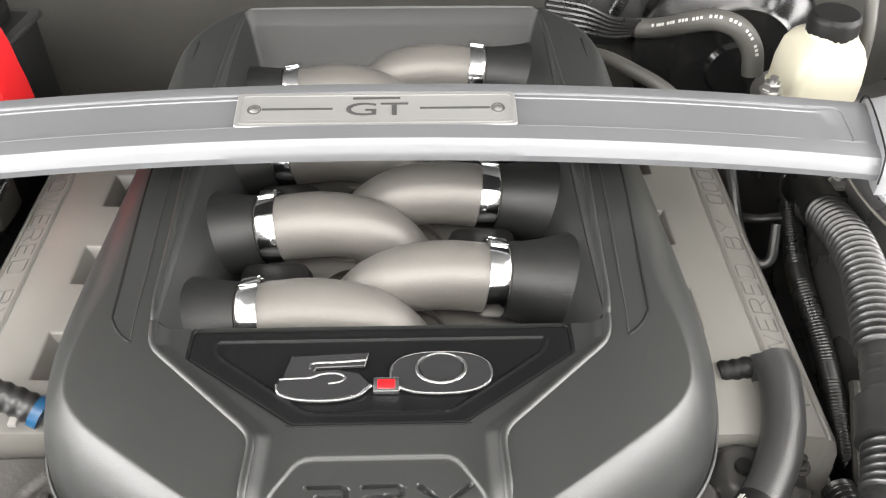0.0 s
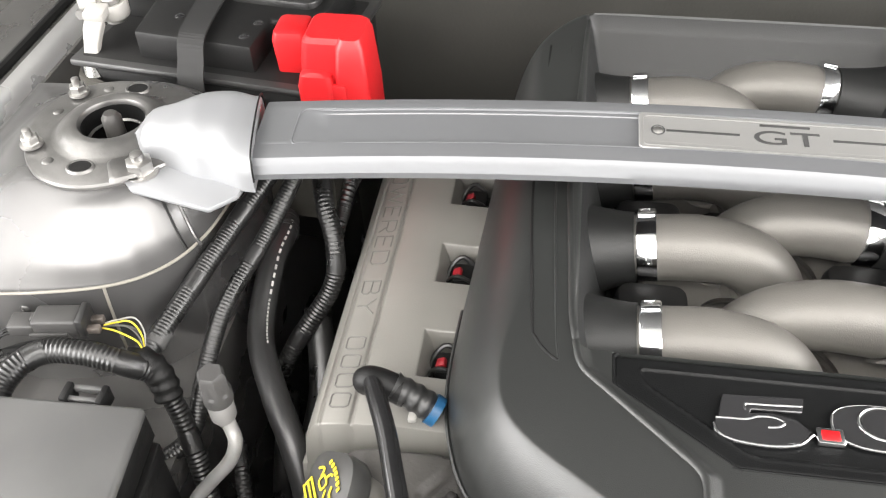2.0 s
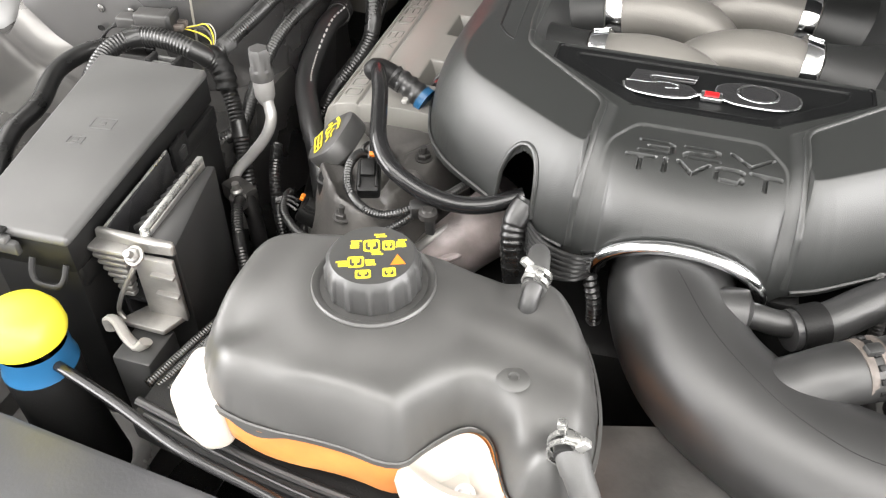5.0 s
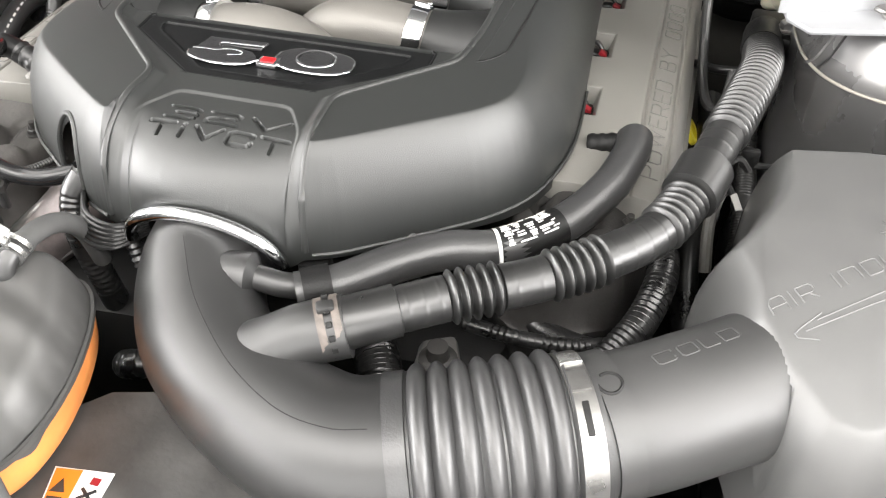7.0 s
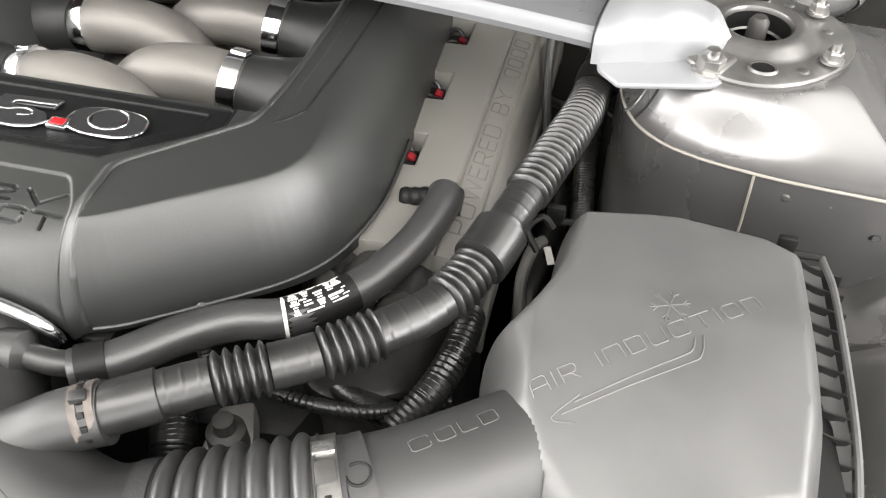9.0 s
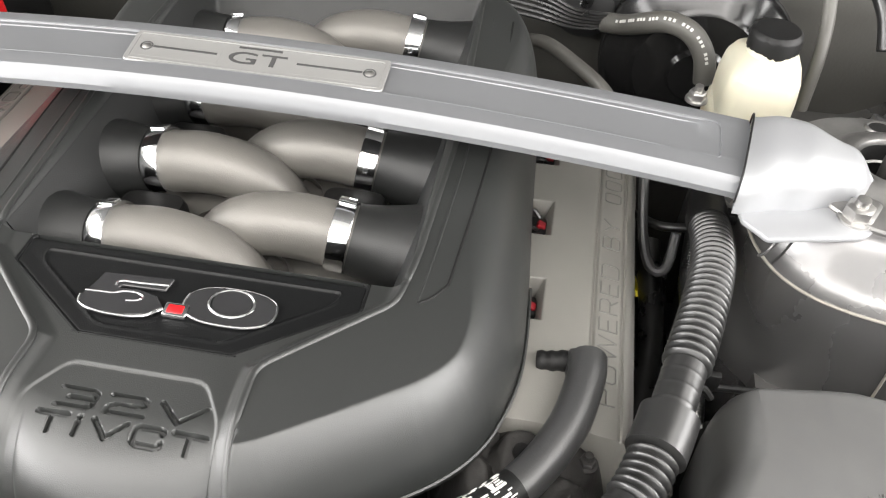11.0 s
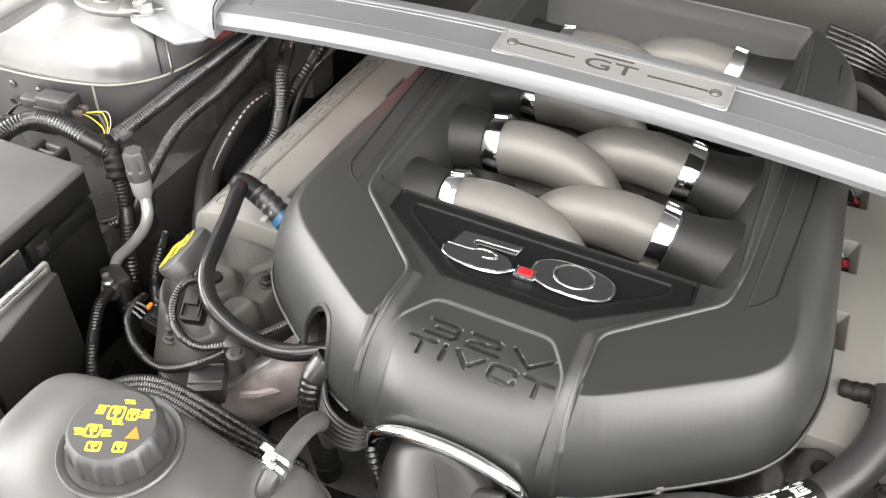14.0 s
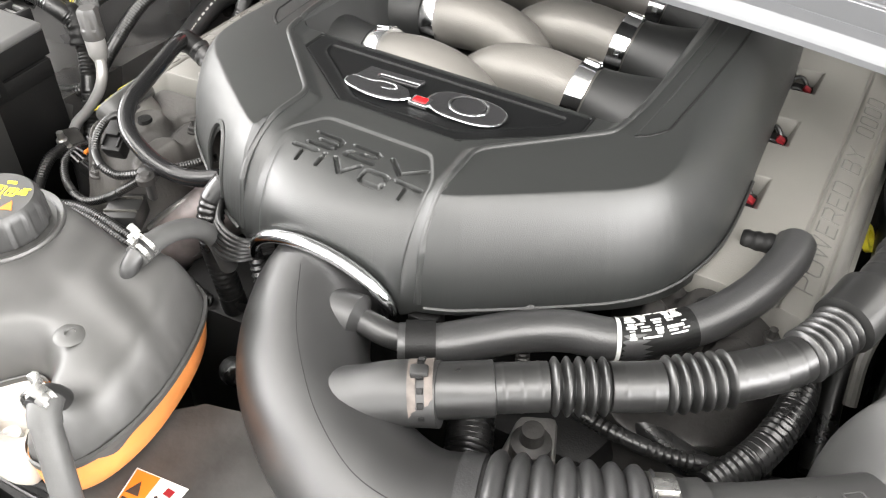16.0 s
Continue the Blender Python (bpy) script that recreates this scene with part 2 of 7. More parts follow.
def sstep(x, a, b):
    t = np.clip((x - a) / (b - a), 0, 1)
    return t * t * (3 - 2 * t)


def seg_dist(X, Y, pts, closed=False):
    """Distance from points to a polyline."""
    d = np.full(np.shape(X), 1e9)
    prs = list(zip(pts, pts[1:])) + ([(pts[-1], pts[0])] if closed else [])
    for (ax, ay), (bx, by) in prs:
        ux, uy = bx - ax, by - ay
        t = np.clip(((X - ax) * ux + (Y - ay) * uy) / max(1e-12, ux * ux + uy * uy), 0, 1)
        d = np.minimum(d, np.hypot(X - ax - t * ux, Y - ay - t * uy))
    return d


def inside(X, Y, pts):
    c = np.zeros(np.shape(X), bool)
    for (ax, ay), (bx, by) in zip(pts, pts[1:] + pts[:1]):
        if ay != by:
            c ^= ((ay > Y) != (by > Y)) & (X < (bx - ax) * (Y - ay) / (by - ay) + ax)
    return c


def chaikin(pts, n=2):
    for _ in range(n):
        out = []
        for a, b in zip(pts, pts[1:] + pts[:1]):
            out += [(0.75 * a[0] + 0.25 * b[0], 0.75 * a[1] + 0.25 * b[1]), (0.25 * a[0] + 0.75 * b[0], 0.25 * a[1] + 0.75 * b[1])]
        pts = out
    return pts


def shell_field(outline, height, step, skirt=0.006, holes=None):
    """A moulded shell over a plan outline: a fine grid pulled onto the outline, edges turned down."""
    O = np.array(outline)
    xs = np.arange(O[:, 0].min() - step, O[:, 0].max() + 2 * step, step)
    ys = np.arange(O[:, 1].min() - step, O[:, 1].max() + 2 * step, step)
    return grid_shell(xs, ys, outline, height, skirt, holes)


def grid_shell(xs, ys, outline, height, skirt, holes):
    X, Y = np.meshgrid(xs, ys)
    ins = inside(X, Y, outline)
    O = np.array(outline)
    px, py, best = X.copy(), Y.copy(), np.full(X.shape, 1e9)
    for a, b in zip(O, np.roll(O, -1, 0)):
        u = b - a
        t = np.clip(((X - a[0]) * u[0] + (Y - a[1]) * u[1]) / max(1e-12, u @ u), 0, 1)
        qx, qy = a[0] + t * u[0], a[1] + t * u[1]
        dd = np.hypot(X - qx, Y - qy)
        w = ~ins & (dd < best)
        px[w], py[w], best[w] = qx[w], qy[w], dd[w]
    Z = height(px, py)
    ny, nx = X.shape
    cell = ins[:-1, :-1] | ins[1:, :-1] | ins[:-1, 1:] | ins[1:, 1:]
    if holes is not None:
        cell &= ~holes(0.5 * (px[:-1, :-1] + px[1:, 1:]), 0.5 * (py[:-1, :-1] + py[1:, 1:]))
    idx = np.arange(nx * ny).reshape(ny, nx)
    jj, ii = np.nonzero(cell)
    F = np.stack([idx[jj, ii], idx[jj, ii + 1], idx[jj + 1, ii + 1], idx[jj + 1, ii]], 1)
    used, inv = np.unique(F, return_inverse=True)
    V = np.stack([px.ravel(), py.ravel(), Z.ravel()], 1)[used]
    me = bpy.data.meshes.new("shell")
    me.from_pydata(V.tolist(), [], inv.reshape(F.shape).tolist())
    bm = bmesh.new()
    bm.from_mesh(me)
    bpy.data.meshes.remove(me)
    bmesh.ops.dissolve_degenerate(bm, dist=0.00005, edges=bm.edges)
    rim = [e for e in bm.edges if len(e.link_faces) == 1]
    r = bmesh.ops.extrude_edge_only(bm, edges=rim)
    for v in r["geom"]:
        if isinstance(v, bmesh.types.BMVert):
            v.co.z -= skirt
    return bm


def drape(bm, height, lift=0.0):
    """Lay a flat mesh onto a height field."""
    P = np.array([v.co[:] for v in bm.verts])
    Z = height(P[:, 0], P[:, 1])
    for v, z in zip(bm.verts, Z):
        v.co.z += float(z) + lift
    return bm


def surface(bm):
    """Height function of the topmost skin of a mesh."""
    tree = BVHTree.FromBMesh(bm)

    def h(X, Y):
        out = []
        for x, y in zip(X, Y):
            p = tree.ray_cast(Vector((float(x), float(y), 3.0)), Vector((0, 0, -1)))[0]
            out.append(p.z if p else 0.0)
        return np.array(out)
    return h


def clamp_band(centre, axis, r, w, parent, name="hose_clamp", material=None, screw=True, label=""):
    """A worm-drive band round a pipe with its screw housing."""
    q = Vector(axis).to_track_quat("Z", "Y").to_matrix().to_4x4()
    m = Matrix.Translation(centre) @ q
    band = lathe([(r, -w / 2), (r + 0.0012, -w / 2), (r + 0.0012, w / 2), (r, w / 2)], 40, m)
    c = part(name, band, material or M["steel"], parent, label)
    if screw:
        part("screw_housing", block(w * 1.1, w * 1.6, 0.007, 0.0015, m=m @ Matrix.Rotation(radians(-60), 4, "Z") @ Matrix.Translation((0, 0, 0)) @ Matrix.Rotation(radians(90), 4, "X") @ Matrix.Rotation(radians(90), 4, "Z") @ Matrix.Translation((0, 0, r))), material or M["steel"], c)
        part("worm_screw", moved(lathe([(0, -0.009), (0.0035, -0.009), (0.0035, 0.009), (0, 0.009)], 12), m @ Matrix.Rotation(radians(-60), 4, "Z") @ Matrix.Translation((0, -r - 0.005, 0)) @ Matrix.Rotation(radians(90), 4, "Y")), material or M["steel"], c)
    return c


def fillet(pts, r):
    """Round each corner of a plan polygon a little."""
    out = []
    n = len(pts)
    for i in range(n):
        p, a, b = Vector(pts[i]), Vector(pts[i - 1]), Vector(pts[(i + 1) % n])
        u, v = (a - p), (b - p)
        k = min(r, 0.4 * u.length, 0.4 * v.length)
        s, e = p + u.normalized() * k, p + v.normalized() * k
        for t in (0, 0.33, 0.67, 1):
            q = s * (1 - t) ** 2 + p * 2 * t * (1 - t) + e * t * t
            out.append((q.x, q.y))
    return out

# ---------- engine cover ----------
CX = 0.008
HALF = [(0.07, 0.233), (0.145, 0.283), (0.212, 0.333), (0.235, 0.40), (0.237, 0.46), (0.228, 0.6), (0.222, 0.72), (0.212, 0.79), (0.168, 0.848), (0.145, 0.856)]
OUTLINE = chaikin([(CX + a, y) for a, y in HALF] + [(CX - a, y) for a, y in HALF[::-1]], 3)
RIB = [(0.081, 0.20), (0.077, 0.24), (0.0735, 0.28), (0.072, 0.328), (0.146, 0.398), (0.152, 0.44), (0.158, 0.58), (0.148, 0.835)]
SLIT = [(0.160, 0.401), (0.168, 0.408), (0.1755, 0.420), (0.179, 0.440), (0.187, 0.59), (0.183, 0.775)]
PANEL = fillet([(0.070, 0.20), (0.067, 0.24), (0.0625, 0.289), (0.045, 0.3165), (-0.045, 0.3165), (-0.0625, 0.289), (-0.067, 0.24), (-0.070, 0.20)], 0.008)
PLATE = [(0.124, 0.416), (0.124, 0.391), (0.052, 0.338), (-0.052, 0.338), (-0.124, 0.391), (-0.124, 0.416)]
PLATE_IN = fillet([(0.108, 0.4065), (0.104, 0.394), (0.043, 0.3475), (-0.043, 0.3475), (-0.104, 0.394), (-0.108, 0.4065)], 0.006)
# strokes of the sunk lettering, in a cell 1 high
GLYPHS = {
    "3": (1.35, [[(0.05, 1), (1.1, 1), (1.3, 0.85), (1.3, 0.15), (1.1, 0), (0.05, 0)], [(0.4, 0.5), (1.2, 0.5)]]),
    "2": (1.35, [[(0.05, 1), (1.1, 1), (1.3, 0.85), (1.3, 0.65), (1.15, 0.52), (0.2, 0.45), (0.05, 0.3), (0.05, 0), (1.35, 0)]]),
    "V": (1.6, [[(0.05, 1), (0.8, 0), (1.6, 1)]]),
    "P": (1.1, [[(0, 0), (0, 1), (0.9, 1), (1.1, 0.85), (1.1, 0.6), (0.9, 0.45), (0, 0.45)]]),
    "O": (1.2, [[(0.6, 0), (1.05, 0), (1.2, 0.15), (1.2, 0.85), (1.05, 1), (0.15, 1), (0, 0.85), (0, 0.15), (0.15, 0), (0.6, 0)]]),
    "W": (1.7, [[(0, 1), (0.4, 0), (0.85, 1), (1.3, 0), (1.7, 1)]]),
    "E": (1.0, [[(1, 1), (0, 1), (0, 0), (1, 0)], [(0, 0.5), (0.85, 0.5)]]),
    "R": (1.1, [[(0, 0), (0, 1), (0.9, 1), (1.1, 0.85), (1.1, 0.6), (0.9, 0.45), (0, 0.45)], [(0.6, 0.45), (1.1, 0)]]),
    "D": (1.15, [[(0, 0), (0, 1), (0.95, 1), (1.15, 0.85), (1.15, 0.15), (0.95, 0), (0, 0)]]),
    "B": (1.1, [[(0, 0.52), (0, 1), (0.9, 1), (1.05, 0.85), (1.05, 0.65), (0.9, 0.52), (0, 0.52)], [(0.9, 0.52), (1.1, 0.38), (1.1, 0.15), (0.95, 0), (0, 0), (0, 0.52)]]),
    "Y": (1.2, [[(0, 1), (0.6, 0.5), (1.2, 1)], [(0.6, 0.5), (0.6, 0)]]),
    "A": (1.2, [[(0, 0), (0.1, 0.7), (0.35, 1), (1.05, 1), (1.2, 0.85), (1.2, 0)], [(0.1, 0.42), (1.2, 0.42)]]),
    "I": (0.15, [[(0.07, 0), (0.07, 1)]]),
    "N": (1.2, [[(0, 0), (0, 1), (1.05, 1), (1.2, 0.85), (1.2, 0)]]),
    "U": (1.2, [[(0, 1), (0, 0.15), (0.15, 0), (1.05, 0), (1.2, 0.15), (1.2, 1)]]),
    "L": (1.0, [[(0, 1), (0, 0.1), (0.1, 0), (1.0, 0)]]),
    " ": (0.7, []),
    "T": (1.45, [[(0, 1), (1.45, 1)], [(0.72, 1), (0.72, 0)]]),
    "i": (0.35, [[(0.15, 0.72), (0.15, 0)], [(0.15, 0.98), (0.15, 1.0)]]),
    "C": (1.35, [[(1.3, 0.75), (1.3, 0.9), (1.1, 1), (0.2, 1), (0.0, 0.85), (0.0, 0.15), (0.2, 0), (1.1, 0), (1.3, 0.12), (1.3, 0.28)]]),
}


def strokes(text, x0, x1, y, h):
    """Stroke lines of a word fitted between x0 and x1 on the line y."""
    wide = sum(GLYPHS[c][0] for c in text) + 0.42 * (len(text) - 1)
    k, x, out = (x1 - x0) / wide, x0, []
    for c in text:
        out += [[(x + px * k, y + py * h) for px, py in line] for line in GLYPHS[c][1]]
        x += (GLYPHS[c][0] + 0.42) * k
    return out


def stroke_word(text, x0, x1, y, h, r):
    """Thin round strokes of a word, lying on z = 0."""
    bms = []
    for ln in strokes(text, x0, x1, y, h):
        pts = []
        for (ax, ay), (bx, by) in zip(ln, ln[1:]):
            pts += [(ax + (bx - ax) * k, ay + (by - ay) * k, 0.0) for k in (0.0, 0.12, 0.5, 0.88)]
        pts.append((*ln[-1], 0.0))
        bms.append(tube(pts, r, max(0.0006, r), 6))
    return join(*bms)


def cover_height(X, Y):
    A = np.abs(X - CX)
    top = 0.945 + 0.010 * sstep(Y, 0.45, 0.80)
    ins = inside(X, Y, OUTLINE)
    d = np.where(ins, seg_dist(X, Y, OUTLINE, True), 0)
    # foot of the skirt, raised over the throttle pipe
    foot = 0.868 + 0.036 * np.sqrt(np.clip(1 - ((X - 0.012) / 0.060) ** 2, 0, 1)) * (Y < 0.3)
    R = 0.027 + 0.021 * sstep(Y, 0.35, 0.47) - 0.030 * sstep(Y, 0.62, 0.82) + 0.026 * (1 - sstep(A, 0.0735, 0.0775)) * (Y < 0.4)
    u = np.clip(1 - d / R, 0, 1)
    lin = (0.27 - 0.23 * sstep(Y, 0.37, 0.47)) * (0.08 + 0.92 * sstep(A, 0.0735, 0.0775))
    drop = lin * u + (1 - lin) * (1 - np.sqrt(np.clip(1 - u * u, 0, 1)))
    z = top - (top - foot) * drop
    # raised shoulders outside the rib, and the rib's own bead
    loop = RIB + [(-a, y) for a, y in RIB[::-1]]
    inner = inside(X - CX, Y, loop)
    dr = seg_dist(A, Y, RIB)
    z = z - np.where(inner, 0.0058 * sstep(dr, 0.0, 0.011), 0)
    z = z - np.where(inner, 0, 1.0 * np.clip(A - 0.14, 0, 0.1) ** 2)
    # lettered panel
    pin = inside(X - CX, Y, PANEL)
    dp = seg_dist(X - CX, Y, PANEL, True)
    z = z - np.where(pin, 0.0016 * sstep(dp, 0, 0.002), 0)
    # badge plate: a gap round it and a lower inner field
    bin_ = inside(X - CX, Y, PLATE)
    db = seg_dist(X - CX, Y, PLATE[1:-1])
    z = z - np.where(bin_, 0.009 * sstep(db, 0, 0.004), 0)
    # valley over the intake runners, with a sloped rear apron
    side, rear, front = 0.150 - A, 0.836 - Y, Y - 0.417
    deep = np.minimum(np.minimum(1.3 * side + 60 * np.clip(side, 0, 0.05) ** 2, 1.05 * rear), 9 * front)
    z = z - np.clip(deep, 0, 0.088)
    # bead round the rear apron
    apron = [(0.142, 0.836), (-0.142, 0.836)]
    z = z + 0.002 * np.exp(-(seg_dist(X - CX, Y, apron) / 0.003) ** 2)
    # sunk lettering
    lines = strokes("32V", -0.040, 0.052, 0.2845, 0.0125) + strokes("TiVCT", -0.047, 0.0580, 0.2680, 0.0108)
    near = (Y > 0.255) & (Y < 0.31) & (A < 0.07)
    ds = np.full(X.shape, 1.0)
    for ln in lines:
        ds[near] = np.minimum(ds[near], seg_dist(X[near] - CX, Y[near], ln))
    z = z - 0.0034 * (1 - sstep(ds, 0.0012, 0.0017))
    return z, ins


def engine_cover():
    body = thing("engine_cover", "dark grey moulded plastic engine cover with open centre", "engine cover", (CX, 0.55, 0.86))
    xs = np.concatenate([np.arange(-0.235, -0.052, 0.0013), np.arange(-0.052, 0.072, 0.0007), np.arange(0.072, 0.253, 0.0013)])
    ys = np.concatenate([np.arange(0.226, 0.264, 0.002), np.arange(0.264, 0.304, 0.0006), np.arange(0.304, 0.422, 0.0012), np.arange(0.422, 0.874, 0.004)])
    mouth = lambda fx, fy: ((np.abs(fx - CX) < 0.116) & (fy > 0.428) & (fy < 0.755)) | (np.hypot(fx + 0.123, fy - 0.262) < 0.0225)
    height = lambda x, y: cover_height(x, y)[0]
    valley = lambda fx, fy: (np.abs(fx - CX) < 0.148) & (fy > 0.421) & (fy < 0.834)
    part("shell", grid_shell(xs, ys, OUTLINE, height, 0.006, lambda fx, fy: mouth(fx, fy) | valley(fx, fy)), M["cover"], body, angle=50)
    part("valley_insert", grid_shell(np.arange(-0.146, 0.162, 0.002), np.arange(0.415, 0.842, 0.004), OUTLINE, lambda x, y: height(x, y) - 0.0004, 0.006, lambda fx, fy: mouth(fx, fy) | ~valley(fx, fy)), M["valley"], body, "dark sloped insert round the runners", angle=50)
    # dark badge plate let into the cover
    plan = [(CX + a, y) for a, y in ((0.1250, 0.4165), (0.1250, 0.3905), (0.0524, 0.3370), (-0.0524, 0.3370), (-0.1250, 0.3905), (-0.1250, 0.4165))]

    def plate_height(X, Y):
        d = seg_dist(X, Y, plan, True)
        e = seg_dist(X - CX, Y, PLATE_IN, True)
        low = inside(X - CX, Y, PLATE_IN)
        return 0.9382 - 0.0030 * (1 - sstep(d, 0, 0.003)) + 0.0008 * np.exp(-(e / 0.0009) ** 2) - np.where(low, 0.0009, 0) * sstep(e, 0, 0.001)
    pl = part("badge_plate", shell_field(plan, plate_height, 0.0011, 0.016), M["insert"], body, "black inset badge plate", angle=50)

    rim = fillet([(CX + a, y) for a, y in PLATE], 0.004)
    rim = [q for q in rim if q[1] < 0.4165]
    part("plate_rim", tube([(x, y, 0.9378) for x, y in rim], 0.0016, 0.002, 8), M["insert"], pl)

    def at(px, py, z=0.9400):
        return (0.012 + (px - 688) * 0.000359, 0.3663 + (668 - py) * 0.000436, z)

    def wire(pts, r, name="chrome_edge", smooth=True):
        return part(name, tube([at(*q) for q in pts], r, 0.0012, 8), M["chrome"], pl)
    # figure five: gloss body with chrome edges
    five = [at(*q)[:2] for q in ((518, 612), (656, 606), (650, 632), (565, 634), (562, 640), (600, 637), (640, 645), (660, 664), (640, 684), (590, 692), (535, 690), (505, 680), (499, 662), (508, 650))]
    part("figure_five", prism(five[::-1], 0.9378, 0.9406, 0.0006, 1), M["gloss"], pl, "gloss black figure with chrome edges")
    wire([(499, 664), (506, 680), (535, 690), (590, 693), (635, 686), (662, 667)], 0.0011)
    wire([(503, 654), (530, 653), (556, 652), (575, 646), (600, 645), (617, 652), (608, 660), (588, 663)], 0.0010)
    wire([(554, 636), (558, 626), (600, 624), (652, 621)], 0.0011)
    # figure nought
    oval = [(783 + 88 * math.copysign(abs(math.cos(a)) ** 0.8, math.cos(a)), 645 - 38 * math.copysign(abs(math.sin(a)) ** 0.8, math.sin(a))) for a in [2 * math.pi * k / 40 for k in range(40)]]
    part("figure_nought", prism([at(*q)[:2] for q in oval], 0.9378, 0.9406, 0.0006, 1), M["gloss"], pl, "gloss black figure with chrome edges")
    wire(oval + oval[:1], 0.0004)
    wire([q for q in oval[18:40:2]] + [oval[0], oval[2]], 0.0010)
    wire([(783 + 43 * math.cos(a), 638 - 27 * math.sin(a)) for a in [2 * math.pi * k / 24 for k in range(25)]], 0.0013, "chrome_ring")
    part("nought_centre", lathe([(0, 0.9395), (0.0125, 0.9400), (0.0140, 0.9412), (0.0148, 0.9403)], 28, Matrix.Translation((*at(783, 638)[:2], 0)) @ Matrix.Diagonal((1, 0.78, 1, 1))), M["insert"], pl)
    x, y, _ = at(688, 668)
    part("point_frame", block(0.0165, 0.0115, 0.0040, 0.0012, m=Matrix.Translation((x, y, 0.9378))), M["chrome"], pl)
    part("point", block(0.0110, 0.0070, 0.0050, 0.0008, m=Matrix.Translation((x, y, 0.9378))), M["red"], pl, "red square point")
    # raised beads along the shoulders, black strands for the shadow of slits outside them
    on = lambda q, s, lift: (CX + s * q[0], q[1], float(height(np.array([CX + s * q[0]]), np.array([q[1]]))[0]) + lift)
    for s in (-1, 1):
        line = fillet([(0.60, -1.0)] + RIB + [(0.60, 2.0)], 0.010)
        line = [q for q in line if q[0] < 0.2 and 0.2345 < q[1] < 0.83]
        fine = [p for p, q in zip(line, line[1:] + line[-1:]) for p in ([p] if math.dist(p, q) < 0.008 else [(p[0] + (q[0] - p[0]) * k / 8, p[1] + (q[1] - p[1]) * k / 8) for k in range(8)])]
        fine = [q for q in fine if q[1] > 0.241]
        part("shoulder_bead", tube([on(q, s, 0.0002) for q in fine], 0.0026, 0.002, 10, flat=0.8), M["cover"], body)
        part("slit", tube([on(q, s, -0.0004) for q in SLIT], 0.0013, 0.003, 8), M["black"], body, "black strand in place of the slit's shadow")
        part("slit_edge", tube([on(q, s, -0.0004) for q in ((0.160, 0.401), (0.163, 0.44), (0.169, 0.59), (0.164, 0.775))], 0.0009, 0.003, 8), M["cover"], body)
    # lip round the notch for the breather hose
    lip = []
    for k in range(15):
        a = radians(-8 + 152 * k / 14)
        x, y = -0.123 + 0.0230 * math.cos(a), 0.262 + 0.0230 * math.sin(a)
        lip.append((x, y, float(cover_height(np.array([x]), np.array([y]))[0][0])))
    part("notch_lip", tube(lip, 0.0022, 0.003, 8), M["cover"], body)
    # turned-out lower edge of the front faces
    for s in (-1, 1):
        edge = [(CX + (x - CX) * 1.004, y - 0.0008, 0.8672) for x, y in OUTLINE if y < 0.52 and s * (x - CX) > 0.072 and math.hypot(x + 0.123, y - 0.262) > 0.024]
        edge.sort(key=lambda p: p[1])
        if s > 0:
            part("lower_edge", tube(edge, 0.0016, 0.004, 6), M["cover"], body)
        else:
            for run in ([p for p in edge if p[1] < 0.262], [p for p in edge if p[1] >= 0.262]):
                if len(run) > 2:
                    part("lower_edge", tube(run, 0.0016, 0.004, 6), M["cover"], body)
    # chrome half ring over the throttle pipe
    ring = [(0.012 + 0.0585 * math.cos(a), 0.231 - 0.004 * math.sin(a), 0.8645 + 0.0360 * math.sin(a)) for a in [math.pi * k / 20 for k in range(21)]]
    part("inlet_ring", tube(ring, 0.0050, 0.003, 14, up=(0, 1, 0)), M["chrome"], body, "chrome half ring over the inlet")
    return body


M["gloss"] = mat("gloss_black", (0.022, 0.022, 0.023), 0.14, stain=0.1, rough_var=0.03)
engine_cover()

# ---------- setting ----------
def sheet(name, x0, x1, y0, y1, z0, z1, material):
    ob = part(name, block(x1 - x0, y1 - y0, z1 - z0, 0, m=Matrix.Translation(((x0 + x1) / 2, (y0 + y1) / 2, z0))), material)
    return tagged(ob, kind="structure")


tagged(sheet("floor", -4, 4, -4, 5, -0.1, 0.0, M["floor"]), "grey sealed concrete workshop floor under the car", "floor")
tagged(sheet("wall_north", -4, 4, 5, 5.1, 0, 3.0, M["wall"]), "plain light workshop wall", "wall")
tagged(sheet("wall_south", -4, 4, -4.1, -4, 0, 3.0, M["wall"]), "plain light workshop wall", "wall")
tagged(sheet("wall_west", -4.1, -4, -4, 5, 0, 3.0, M["wall"]), "plain light workshop wall", "wall")
tagged(sheet("wall_east", 4, 4.1, -4, 5, 0, 3.0, M["wall"]), "plain light workshop wall", "wall")
tagged(sheet("ceiling", -4, 4, -4, 5, 3.0, 3.1, M["wall"]), "plain pale workshop ceiling", "ceiling")


# ---------- strut tower brace ----------
FOOT = ((0.398, 0.556), (0.401, 0.535), (0.419, 0.516), (0.489, 0.532), (0.500, 0.541), (0.503, 0.553), (0.498, 0.575), (0.478, 0.600), (0.41, 0.600))


